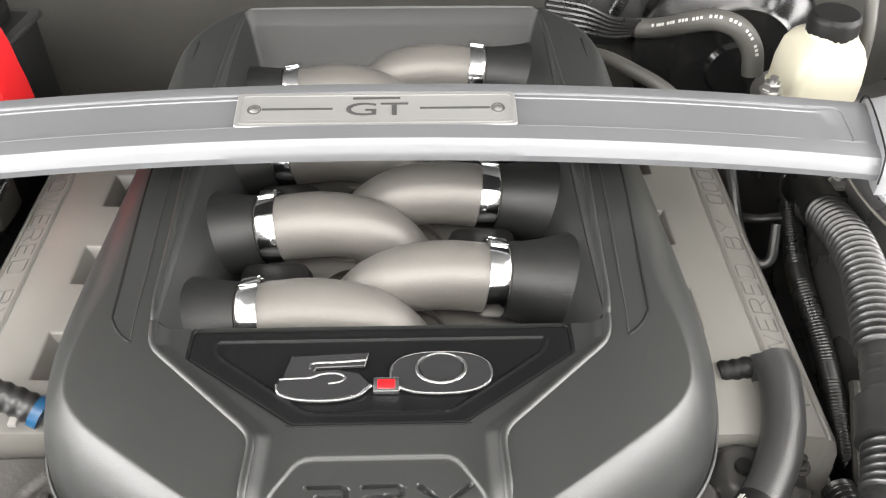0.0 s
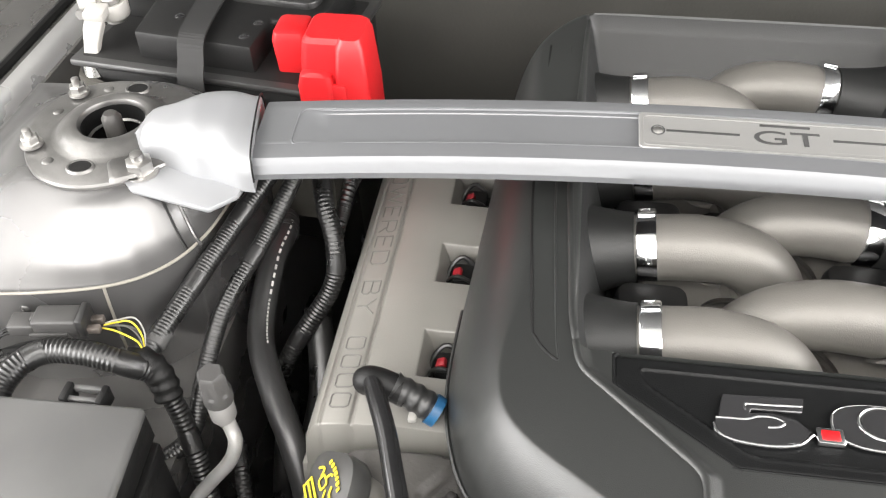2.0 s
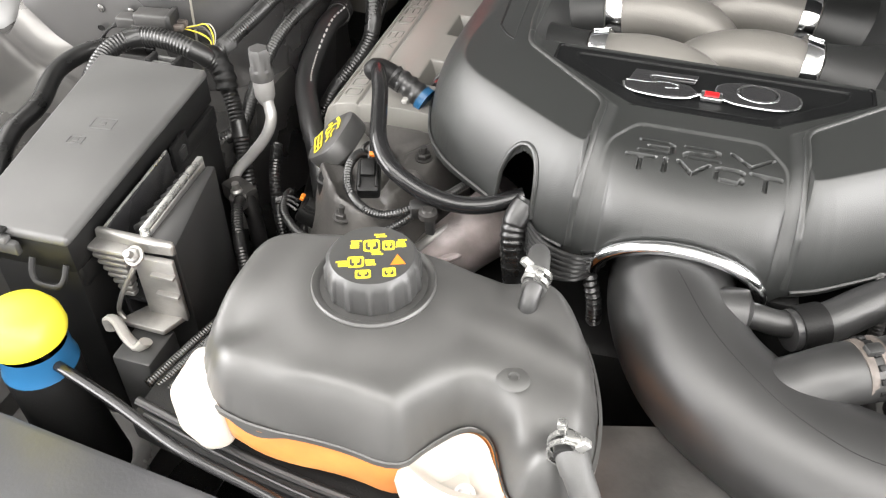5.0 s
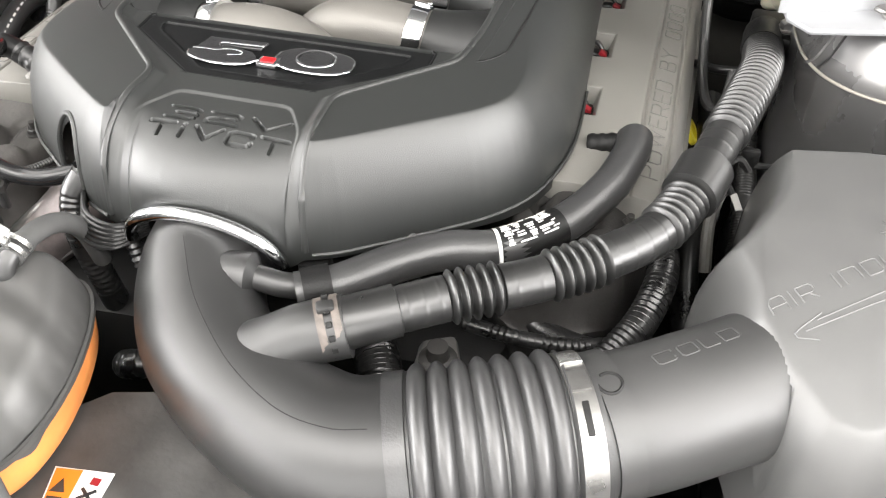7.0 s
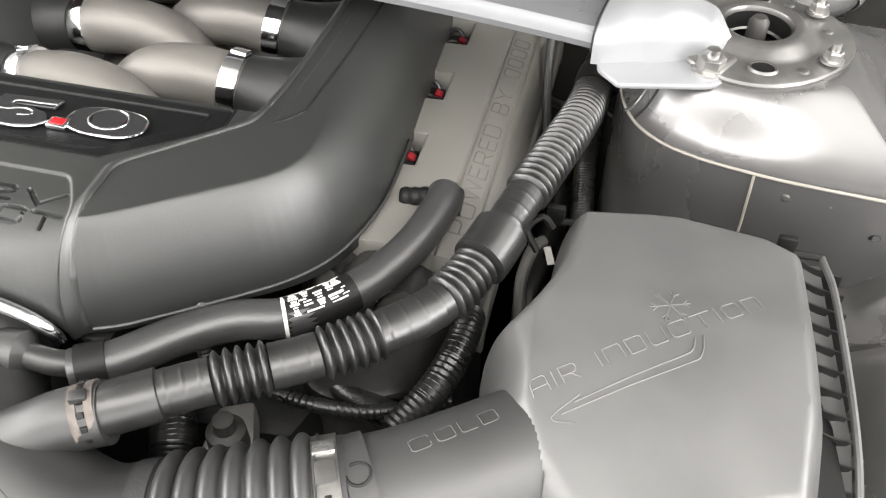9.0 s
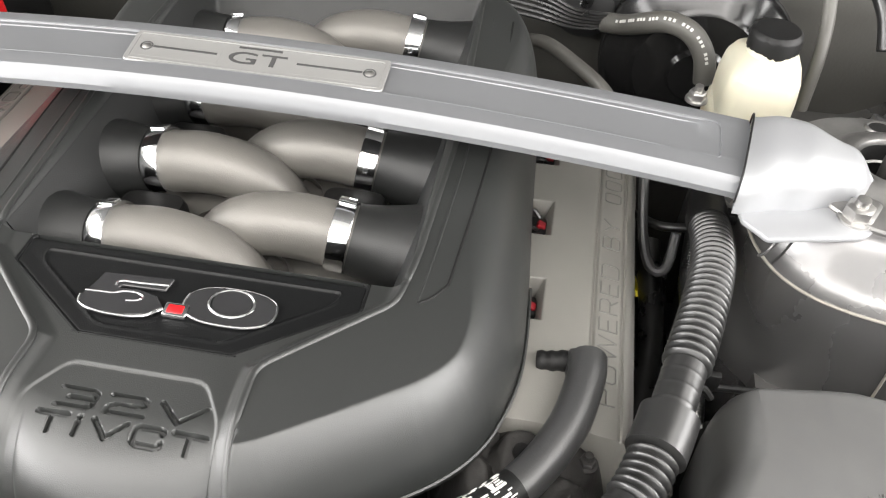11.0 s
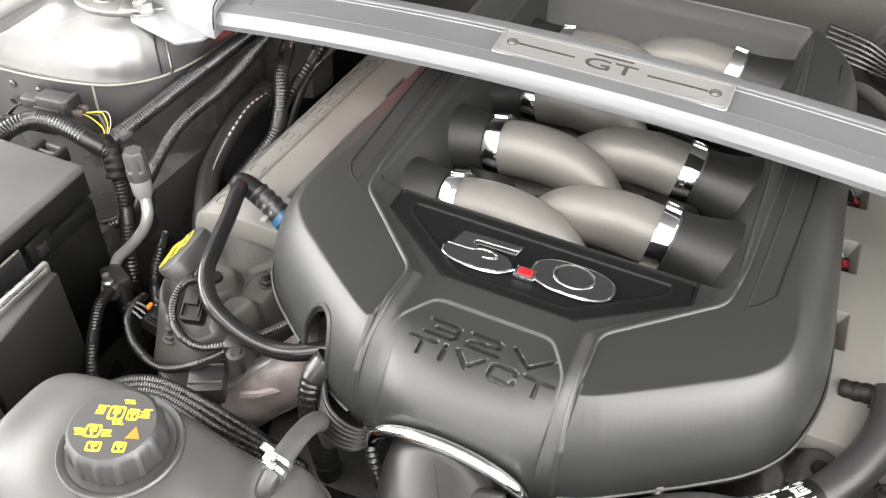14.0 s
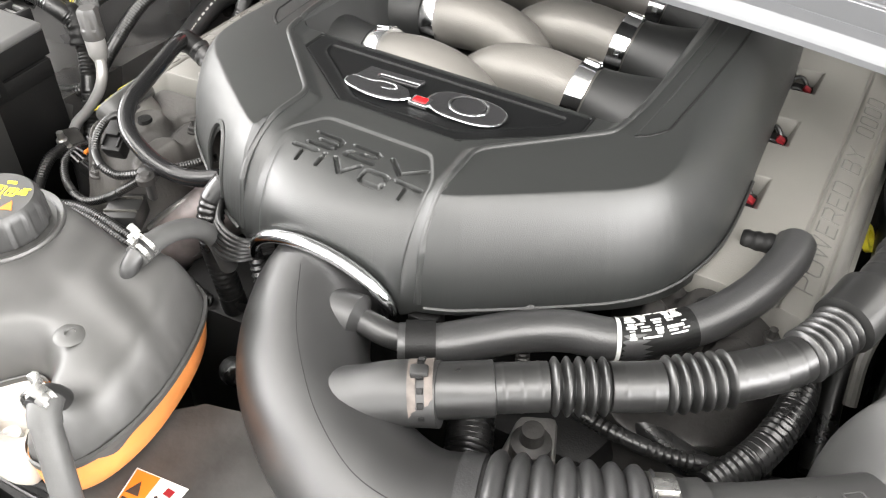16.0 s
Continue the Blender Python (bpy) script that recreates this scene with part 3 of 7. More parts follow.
def strut_brace():
    b = thing("strut_brace", "silver painted steel strut tower brace with riveted plaque", "strut brace", (0, 0.58, 0.95))
    prof = [(0.0365, -0.016), (0.0375, -0.008), (0.0365, -0.002), (0.033, 0.0008), (0.026, 0.0012), (0.0225, 0.0004), (0.0217, -0.0014), (0.0185, -0.0018), (0.0179, -0.0026), (0.002, -0.0050),
            (-0.0108, -0.0071), (-0.0114, -0.0060), (-0.0142, -0.0064), (-0.0150, -0.0047), (-0.020, -0.0054), (-0.0285, -0.0072), (-0.0325, -0.0112), (-0.0352, -0.0180), (-0.0350, -0.0232), (-0.0325, -0.0245), (-0.029, -0.0235),
            (-0.012, -0.0200), (0.020, -0.0185)]
    rings = []
    for k in range(81):
        x = -0.404 + 0.800 * k / 80
        q = (x / 0.39) ** 2
        yc, zc, tw = 0.5790 + 0.005 * q, 1.0035 - 0.0265 * q, 1 + 0.08 * q
        end = 1 - sstep(abs(x), 0.340, 0.372)
        ring = []
        for i, (dy, dz) in enumerate(prof):
            if 6 <= i <= 11:
                flat = (0.0004 + (dy - 0.0225) / (-0.0375) * -0.0062)
                dz = dz * end + flat * (1 - end)
            ring.append((x, yc + dy * tw, zc + dz))
        rings.append(ring)
    part("beam", loft(rings), M["bar"], b, angle=24)
    # fine bead round the recess of the beam
    def on_beam(x, dy, dz):
        q = (x / 0.39) ** 2
        return (x, 0.5790 + 0.005 * q + dy * (1 + 0.08 * q), 1.0035 - 0.0265 * q + dz)
    for dy, dz in ((0.0222, 0.0003), (-0.0148, -0.0049)):
        part("recess_bead", tube([on_beam(-0.345 + 0.690 * k / 24, dy, dz - 0.0008 * (k in (0, 24))) for k in range(25)], 0.0005, 0.006, 6), M["bar"], b)
    for s in (-1, 1):
        bend = fillet([(0.335, 0.0222), (0.372, 0.0222), (0.372, -0.0148), (0.335, -0.0148)], 0.007)
        part("recess_bead", tube([on_beam(s * a, dy, 0.0006 + (dy - 0.0225) * 0.165) for a, dy in bend[3:-3]], 0.0007, 0.003, 6), M["bar"], b)
        # the end pressings sit a little to one side of the bay's middle
        off = -0.009
        x0, run = (0.396, 0.114) if s < 0 else (0.402, 0.106)
        rings = []
        for k in range(31):
            u = k / 30
            ring = []
            y0 = 0.541 + 0.010 * sstep(u, 0.05, 0.35) + 0.016 * sstep(u, 0.35, 0.8) + 0.020 * sstep(u, 0.8, 1)
            y1 = 0.630 - 0.004 * u - 0.008 * sstep(u, 0.2, 0.6) - 0.010 * sstep(u, 0.35, 0.75) - 0.026 * sstep(u, 0.72, 1)
            top = 0.9815 + 0.0045 * sstep(u, 0, 0.2) - 0.010 * sstep(u, 0.4, 0.8) - 0.022 * sstep(u, 0.78, 1.0)
            for j in range(21):
                a = math.pi * j / 20
                c, sn = math.cos(a), math.sin(a)
                y = (y0 + y1) / 2 + (y1 - y0) / 2 * math.copysign(abs(c) ** 0.6, c)
                # slanted joint to the beam
                x = x0 + run * u + 0.008 * (1 - u) * (y - 0.585) / 0.045
                ring.append((s * x + off, y, 0.944 + (top - 0.944) * sn ** 0.42 + 0.007 * c * sn))
            ring.append((s * (x0 + run * u) + off, (y0 + y1) / 2, 0.944))
            rings.append(ring)
        br = part("end_bracket", loft(rings), M["bracket"], b, angle=50)
        foot = prism([(s * x + off, y) for x, y in FOOT], 0.9395, 0.9455, 0.0025)
        part("foot_plate", foot, M["bracket"], br)
        # dark joint line and the pressed crease above the foot
        joint = [(s * (x0 - 0.0008 + 0.008 * (y - 0.585) / 0.045) + off, y, z) for y, z in ((0.5405, 0.955), (0.5425, 0.968), (0.550, 0.9785), (0.580, 0.9835), (0.612, 0.9845), (0.6265, 0.979), (0.631, 0.962))]
        part("joint_seam", tube(joint, 0.0008, 0.004, 8), M["black"], br)
        nut(s * 0.488 + off, 0.5535, 0.9455, br, "flange_nut", 0.0105, 0.012)
    # plaque
    pl = prism([(x + 0.002, y + 0.583) for x, y in rounded_rect(0.212, 0.038, 0.004)], 0, 0.0022, 0.0006, 1, Matrix.Translation((0, 0, 0)))
    tilt = Matrix.Translation((0.002, 0.583, 0.9982)) @ Matrix.Rotation(radians(7.5), 4, "X") @ Matrix.Translation((-0.002, -0.583, 0))
    p = part("plaque", moved(pl, tilt), M["plaque"], b, "brushed alloy plaque with engraved lines and letters")
    def onpl(bm):
        return moved(bm, tilt @ Matrix.Translation((0.002, 0.583, 0)))
    frame_line = loft([[(x, y, z) for x, y in rounded_rect(0.205 - o, 0.032 - o, 0.003)] for o, z in ((0, 0.0022), (0, 0.0028), (0.0018, 0.0028), (0.0018, 0.0022))], False)
    part("border", onpl(frame_line), M["plaque"], p)
    for s in (-1, 1):
        part("line", onpl(block(0.053, 0.0021, 0.0006, 0.0, m=Matrix.Translation((s * 0.0595, 0, 0.0021)))), M["plaquedark"], p)
        part("rivet", onpl(lathe([(0, 0.0038), (0.0022, 0.0034), (0.0038, 0.0024), (0.0040, 0.0019)], 14, Matrix.Translation((s * 0.0920, 0, 0)))), M["steel"], p)
        part("rivet_ring", onpl(lathe([(0.0040, 0.0021), (0.0044, 0.0027), (0.0052, 0.0027), (0.0055, 0.0021)], 16, Matrix.Translation((s * 0.0920, 0, 0)))), M["plaquedark"], p)
        part("field", onpl(block(0.066, 0.024, 0.0005, 0.0, m=Matrix.Translation((s * 0.063, 0, 0.0018)))), M["plaque"], p)
    t = text_mesh("GT", 0.021, 0.0012)
    part("lettering", onpl(moved(t, Matrix.Translation((0.0, -0.0075, 0.0022)) @ Matrix.Diagonal((1.75, 0.95, 1, 1)))), M["plaquedark"], p, "dark sunk letters")
    part("small_lettering", onpl(block(0.036, 0.0022, 0.0006, 0.0, m=Matrix.Translation((0.0, 0.0118, 0.0021)))), M["plaquedark"], p, "bar of small writing")
    return b


def text_mesh(word, size, depth, align="CENTER"):
    c = bpy.data.curves.new("word", "FONT")
    c.body, c.size, c.extrude, c.align_x = word, size, depth / 2, align
    o = bpy.data.objects.new("word", c)
    scene.collection.objects.link(o)
    dg = bpy.context.evaluated_depsgraph_get()
    me = bpy.data.meshes.new_from_object(o.evaluated_get(dg))
    bm = bmesh.new()
    bm.from_mesh(me)
    bpy.data.objects.remove(o)
    bpy.data.curves.remove(c)
    bpy.data.meshes.remove(me)
    return bm


def nut(x, y, z, parent, name="nut", r=0.009, h=0.010, material=None, m=None):
    """Hexagon nut on a flange with a stud end."""
    hexa = lathe([(r * 1.35, 0), (r * 1.35, 0.002), (r, 0.0025), (r, h), (r * 0.85, h + 0.001), (r * 0.5, h + 0.001), (r * 0.5, h + 0.007), (0, h + 0.008)], 18,
                 wave=lambda a, k: 1.0 if k in (0, 1, 5, 6, 7) else 1 / max(0.866, math.cos((a % (math.pi / 3)) - math.pi / 6)) * 0.93)
    return part(name, moved(hexa, (m or Matrix.Translation((x, y, z)))), material or M["steel"], parent)


strut_brace()


# ---------- intake runners ----------
RX = 0.002


def runner_path(s, y):
    """Side s = -1 or 1: from the boot over the crest down into the plenum."""
    P = [(0.125, 0.003, 0.892), (0.10, 0.002, 0.8975), (0.075, 0.001, 0.9020), (0.045, 0.0, 0.9055), (0.016, -0.001, 0.9015), (-0.006, -0.002, 0.887), (-0.020, -0.002, 0.862), (-0.025, -0.002, 0.835), (-0.026, -0.002, 0.80)]
    return [(RX + s * a, y + dy, z) for a, dy, z in P]


def intake():
    man = thing("intake_manifold", "grey cast intake manifold with interleaved curved runners and chrome collars", "intake manifold", (CX, 0.62, 0.75))
    part("plenum", block(0.21, 0.44, 0.10, 0.015, m=Matrix.Translation((CX, 0.62, 0.765))), M["runner"], man)
    for s in (-1, 1):
        for k in range(4):
            y = 0.460 + 0.1 * k + (0.039 if s > 0 else 0)
            pts = runner_path(s, y)
            r = part("runner", tube(pts, lambda q, t: 0.0268 - 0.0012 * sstep(q / t, 0.30, 0.50) + 0.0006 * sstep(q / t, 0.6, 0.9), 0.004, 40), M["runner"], man)
            # stepped foot rings where the runner enters the plenum
            part("foot_ring", lathe([(0.056, -0.05), (0.054, -0.006), (0.051, 0.000), (0.0455, 0.0015), (0.0445, 0.007), (0.0415, 0.009), (0.0385, 0.0095), (0.0375, 0.015), (0.034, 0.018), (0.030, 0.024)], 40, Matrix.Translation((RX - s * 0.022, y, 0.862)) @ Matrix.Rotation(s * radians(-14), 4, "Y") @ Matrix.Diagonal((0.82, 0.94, 1, 1))), M["runner"], r)
            path, tot = smooth_path(pts, 0.002)
            i0 = next(i for i, p in enumerate(path) if abs(p.x - RX) < 0.0955)
            i1 = next(i for i, p in enumerate(path) if abs(p.x - RX) < 0.0795)
            p0, p1 = path[i0], path[i1]
            ax = (p1 - p0).normalized()
            m = Matrix.Translation(p0) @ ax.to_track_quat("Z", "Y").to_matrix().to_4x4()
            w = (p1 - p0).length
            col = lathe([(0.0270, 0.0), (0.0296, 0.0004), (0.0300, 0.0014), (0.0298, w * 0.5), (0.0300, w - 0.0014), (0.0296, w - 0.0004), (0.0266, w)], 56, m)
            cl = part("collar", col, M["chrome"], r, "polished chrome collar", angle=28)
            # rolled screw bridge on the crown of the collar
            top = m @ Matrix.Rotation(math.atan2(*[(m.inverted() @ (p0 + Vector((0, 0.35, 1)))).y, (m.inverted() @ (p0 + Vector((0, 0.35, 1)))).x]), 4, "Z")
            part("bridge", moved(block(0.0030, 0.013, w * 0.86, 0.0008), top @ Matrix.Translation((0.0299, 0, w * 0.07))), M["chrome"], cl)
            a, b = Vector((RX + s * 0.152, y + 0.004, 0.887)), p0 - ax * 0.001
            part("boot", tube([a, a.lerp(b, 0.35), a.lerp(b, 0.7), b], lambda q, t: 0.0290 + 0.0165 * max(0.0, 1 - q / t) ** 1.4, 0.003, 44), M["valley"], r, "dark moulded boot")
            part("web", loft([[(RX + s * (0.082 + px), y + 0.0495 + py, z) for px, py in rounded_rect(w2, h2, 0.010)] for w2, h2, z in ((0.058, 0.044, 0.83), (0.056, 0.042, 0.885), (0.052, 0.038, 0.892), (0.044, 0.030, 0.8945))]), M["black"], r, "dark moulded web")
    return man


intake()


# ---------- valve covers ----------
def valve_cover(s):
    vc = thing("valve_cover", "warm grey cast valve cover with square coil windows and raised lettering", "valve cover", (s * 0.28, 0.6, 0.80), "valve covers")
    y_off, out = (0.038, 0.240) if s > 0 else (0.0, 0.233)
    y0, y1 = 0.392 if s < 0 else 0.380, 0.80
    # windows: inner edge far under the engine cover, outer edge at 0.254
    wins = [(0.440 + y_off + 0.1 * k, 0.440 + y_off + 0.1 * k + 0.046) for k in range(4)]
    cuts = sorted({y0, y1, *[v for w in wins for v in w]})
    # cross-section, from under the engine cover to the foot outside
    prof = [(0.19, 0.860), (0.2545, 0.8625), (0.2940, 0.8600), (0.2948, 0.8578), (0.2962, 0.8578), (0.2970, 0.8596), (0.3185, 0.8556), (0.3193, 0.8534), (0.3207, 0.8534), (0.3215, 0.8546), (0.327, 0.849), (0.332, 0.836), (0.334, 0.82), (0.335, 0.80), (0.340, 0.798), (0.340, 0.78)]
    bm = bmesh.new()
    rows = []
    for y in cuts:
        rows.append([bm.verts.new((s * a, y, z)) for a, z in prof])
    for r, (ra, rb) in enumerate(zip(rows, rows[1:])):
        mid = (cuts[r] + cuts[r + 1]) / 2
        for i in range(len(prof) - 1):
            if i == 0 and any(a < mid < b for a, b in wins):
                continue
            bm.faces.new((ra[i], ra[i + 1], rb[i + 1], rb[i]))
    # window wells
    for a, b in wins:
        ring = [(0.19, a), (0.2545, a), (0.2545, b), (0.19, b)]
        tops = [bm.verts.new((s * x, y, 0.860 + (0.0025 if x > 0.2 else 0))) for x, y in ring]
        low = [bm.verts.new((s * (x - (0.010 if x > 0.2 else 0)), y + (0.004 if y == a else -0.004), 0.832)) for x, y in ring]
        for i in (0, 1, 2):
            bm.faces.new((tops[i], tops[i + 1], low[i + 1], low[i]))
    # end walls
    for row, d in ((rows[0], -0.006), (rows[-1], 0.006)):
        low = [bm.verts.new((v.co.x, v.co.y + d, 0.76)) for v in row]
        for i in range(len(row) - 1):
            bm.faces.new((row[i], row[i + 1], low[i + 1], low[i]))
    bmesh.ops.remove_doubles(bm, verts=bm.verts, dist=0.0002)
    bmesh.ops.recalc_face_normals(bm, faces=bm.faces)
    sharp = [e for e in bm.edges if len(e.link_faces) == 2 and e.calc_face_angle(0) > 0.7]
    bmesh.ops.bevel(bm, geom=sharp, offset=0.0018, segments=2, profile=0.5, affect="EDGES")
    part("casting", bm, M["valve"], vc, angle=40)
    for k, (a, b) in enumerate(wins):
        y = (a + b) / 2
        c = thing("ignition_coil", "black ignition coil plug with red tab in valve cover", "ignition coil", (s * (out - 0.001), y, 0.80), "ignition coils")
        part("coil_body", block(0.036, 0.034, 0.05, 0.004, m=Matrix.Translation((s * (out - 0.005), y, 0.790))), M["black"], c)
        part("plug", block(0.020, 0.022, 0.012, 0.003, m=Matrix.Translation((s * (out + 0.000), y, 0.840))), M["black"], c)
        part("lock_tab", block(0.008, 0.008, 0.005, 0.0012, m=Matrix.Translation((s * (out + 0.004), y - 0.002, 0.8505)) @ Matrix.Rotation(s * 0.5, 4, "Y")), M["redtab"], c, "red locking tab")
        part("wire", tube([(s * 0.225, y + 0.010, 0.85), (s * 0.236, y + 0.014, 0.856), (s * 0.245, y + 0.008, 0.848), (s * 0.248, y, 0.836)], 0.0022, 0.004, 8), M["loom"], c)
        part("wire", tube([(s * 0.222, y - 0.012, 0.85), (s * 0.236, y - 0.011, 0.857), (s * 0.246, y - 0.006, 0.846), (s * 0.248, y - 0.012, 0.836)], 0.0018, 0.004, 8), M["loom"], c)
    # letters along the outer slope: words, then bars where the maker's name stands
    turn = Matrix.Rotation(radians(90 if s > 0 else -90), 4, "Z")
    m = Matrix.Translation((s * 0.3152, 0.408 if s > 0 else 0.705, 0.8563)) @ Matrix.Rotation(s * radians(10.5), 4, "Y") @ turn
    # strokes lie on the surface; their dark tone stands in for recess shade
    part("lettering", moved(stroke_word("POWERED BY", 0.0, 0.205, 0.0, 0.0150, 0.0007), m), M["letter"], vc, "lettering darkened as if sunk and shaded")
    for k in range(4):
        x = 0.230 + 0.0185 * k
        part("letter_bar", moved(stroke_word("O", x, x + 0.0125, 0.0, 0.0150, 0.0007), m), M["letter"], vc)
    return vc


for s in (-1, 1):
    valve_cover(s)


# ---------- body: towers, aprons, firewall ----------
def field(name, x0, x1, y0, y1, step, height, material, skirt=0.3):
    """A pressed sheet over a plan rectangle with edges turned down."""
    xs, ys = np.arange(x0, x1 + 1e-6, step), np.arange(y0, y1 + 1e-6, step)
    X, Y = np.meshgrid(xs, ys)
    Z = height(X, Y)
    ny, nx = X.shape
    idx = np.arange(nx * ny).reshape(ny, nx)
    F = np.stack([idx[:-1, :-1], idx[:-1, 1:], idx[1:, 1:], idx[1:, :-1]], -1).reshape(-1, 4)
    me = bpy.data.meshes.new(name)
    me.from_pydata(np.stack([X, Y, Z], -1).reshape(-1, 3).tolist(), [], F.tolist())
    bm = bmesh.new()
    bm.from_mesh(me)
    bpy.data.meshes.remove(me)
    rim = [e for e in bm.edges if len(e.link_faces) == 1]
    r = bmesh.ops.extrude_edge_only(bm, edges=rim)
    for v in r["geom"]:
        if isinstance(v, bmesh.types.BMVert):
            v.co.z -= skirt
    bmesh.ops.recalc_face_normals(bm, faces=bm.faces)
    return bm


TOWERS = {-1: (-0.542, 0.592), 1: (0.515, 0.602)}


def apron_height(s):
    cx, cy = TOWERS[s]

    def h(X, Y):
        A = s * X
        # ledge of the apron, rising to the wing edge
        base = 0.79 + 0.03 * sstep(A, 0.58, 0.66) + 0.075 * sstep(A, 0.66, 0.75) + 0.03 * sstep(A, 0.77, 0.79)
        base = base - 0.02 * sstep(0.35 - Y, 0, 0.1) * (A < 0.6) - 0.20 * sstep(0.24 - Y, 0, 0.05) * (A < 0.70)
        z = base + 0.05 * sstep(A, 0.62, 0.69) * np.exp(-np.clip(0.452 - Y, 0, 1) / 0.018) * (A < 0.70) + 0.004 * np.exp(-((Y - 0.405) / 0.006) ** 2) * sstep(A, 0.58, 0.60)
        # inner wall falls away towards the engine
        z = np.minimum(z, np.maximum(0.895 - np.clip(0.446 - A, 0, 1) * 30, 0.42))
        return z
    return h


for s in (-1, 1):
    side = "left" if s < 0 else "right"
    ap = part("inner_wing_" + side, field("wing", *((-0.82, -0.40) if s < 0 else (0.40, 0.82)), 0.0, 1.0, 0.004, apron_height(s), M["body"]), M["apron"])
    tagged(ap, "dark silver painted inner wing with domed strut tower", "car body", kind="structure")

    strip = field("strip", *((-0.742, -0.704) if s < 0 else (0.704, 0.742)), 0.0, 1.0, 0.005, lambda X, Y: apron_height(s)(X, Y) + 0.004 + 0.004 * np.cos((np.abs(X) - 0.723) / 0.019 * math.pi), M["bar"], 0.006)
    part("flange_strip", strip, M["flange"], ap, "flange strip with its bright reflection in the colour")
    part("gutter_seal", tube([(s * 0.752, 0.0, 0.895), (s * 0.753, 0.5, 0.896), (s * 0.752, 1.0, 0.895)], 0.007, 0.02, 10), M["black"], ap, "black rubber gutter seal")
    cx, cy = TOWERS[s]
    my = cy + 0.013
    ky = 1.0 if s < 0 else 0.84
    # seam line round the tower foot, from the engine side to the wing
    foot = [(-0.096, 0.085), (-0.103, 0.04), (-0.104, 0.0), (-0.102, -0.035), (-0.096, -0.070), (-0.083, -0.101), (-0.062, -0.124), (-0.036, -0.138), (0.0, -0.148), (0.04, -0.155), (0.12, -0.162), (0.155, -0.163), (0.155, 0.13), (0.0, 0.14), (-0.065, 0.125)]
    foot = [(cx + s * a, my + b * (ky if b < 0 else 1.0)) for a, b in foot]

    def tower_top(X, Y):
        r = np.hypot(X - cx, Y - my)
        d = np.where(inside(X, Y, foot), seg_dist(X, Y, foot, True), 0)
        f = np.clip((r - 0.078) / np.maximum(r - 0.078 + d, 1e-4), 0, 1)
        f = np.where(r < 0.078, 0, f)
        return 0.9440 - 0.0440 * (0.80 * sstep(f, 0.0, 0.90) + 0.20 * f) - 0.0010 * np.exp(-((f - 0.95) / 0.04) ** 2)
    tw = part("strut_tower_" + side, shell_field(foot, tower_top, 0.003, 0.004, lambda fx, fy: np.hypot(fx - cx, fy - my) < 0.029), M["body"], angle=60)
    tagged(tw, "glossy dark silver strut tower with sealed seam", "strut tower", kind="structure")
    wall = loft([[(x, y, z) for x, y in foot] for z in (0.8965, 0.860, 0.80, 0.68)], False)
    part("tower_wall", wall, M["body"], tw, angle=30)
    line = [(x, y, 0.8990) for x, y in foot[1:12]]
    part("seam_sealer", tube(line, 0.0013, 0.005, 8), M["sealer"], tw)
    sx, sy = foot[7] if s < 0 else (cx + 0.010, my - 0.150 * ky)
    part("seam_sealer", tube([(sx, sy - 0.0006, 0.898), (sx + 0.001 * s, sy - 0.0012, 0.87), (sx + 0.002 * s, sy - 0.0008, 0.83), (sx, sy - 0.0004, 0.76)], 0.0012, 0.005, 8), M["sealer"], tw)
    jx, jy = cx - s * 0.088, my - 0.091 * ky
    on_tower = lambda x, y, lift: (x, y, float(tower_top(np.array([x]), np.array([y]))[0]) + lift)
    part("joggle_seam", tube([on_tower(cx + (jx - cx) * k, my + (jy - my) * k, 0.0004) for k in (0.66, 0.74, 0.82, 0.90, 0.99)], 0.0011, 0.003, 8), M["black"], tw)
    part("lap_flange", tube([on_tower(cx + (jx - cx) * k - s * 0.010, my + (jy - my) * k + 0.006, 0.0006) for k in (0.70, 0.80, 0.90, 0.98)], 0.0016, 0.003, 8), M["body"], tw)
    for q in (abs(sx) + 0.028, abs(sx) + 0.062, abs(sx) + 0.097):
        part("weld_dimple", lathe([(0, 0.0012), (0.002, 0.0010), (0.0036, 0.0004), (0.0046, -0.0004)], 18, Matrix.Translation((s * q, my - (0.1545 + 0.06 * (q - abs(sx) - 0.03)) * ky, 0.883)) @ Matrix.Rotation(radians(90), 4, "X")), M["apron"], tw)
    part("panel_hole", lathe([(0, 0), (0.0030, 0), (0.0036, 0.0006)], 18, Matrix.Translation((s * (abs(sx) + 0.10), my - 0.1610 * ky, 0.862)) @ Matrix.Rotation(radians(90), 4, "X") @ Matrix.Diagonal((1.3, 1, 1, 1))), M["black"], tw)
    mt = thing("strut_mount", "grey pressed strut mount ring with studs on the tower top", "strut mount", (cx, cy, 0.945), "strut mounts")
    at = Matrix.Translation((cx, my, 0))
    lobe = lambda a, k: 1 if k < 9 else 1 + 0.045 * math.cos(3 * (a - radians(20))) + 0.02 * math.cos(2 * a)
    ring = lathe([(0.0265, 0.9320), (0.0275, 0.9560), (0.0290, 0.9590), (0.0320, 0.9602), (0.0370, 0.9598), (0.0420, 0.9575), (0.0470, 0.9530), (0.0500, 0.9512), (0.0530, 0.9506), (0.0735, 0.9500), (0.0765, 0.9488), (0.0775, 0.9465), (0.0770, 0.9435)], 72, at, wave=lobe)
    pl = part("mount_ring", ring, M["mount"], mt, angle=30)
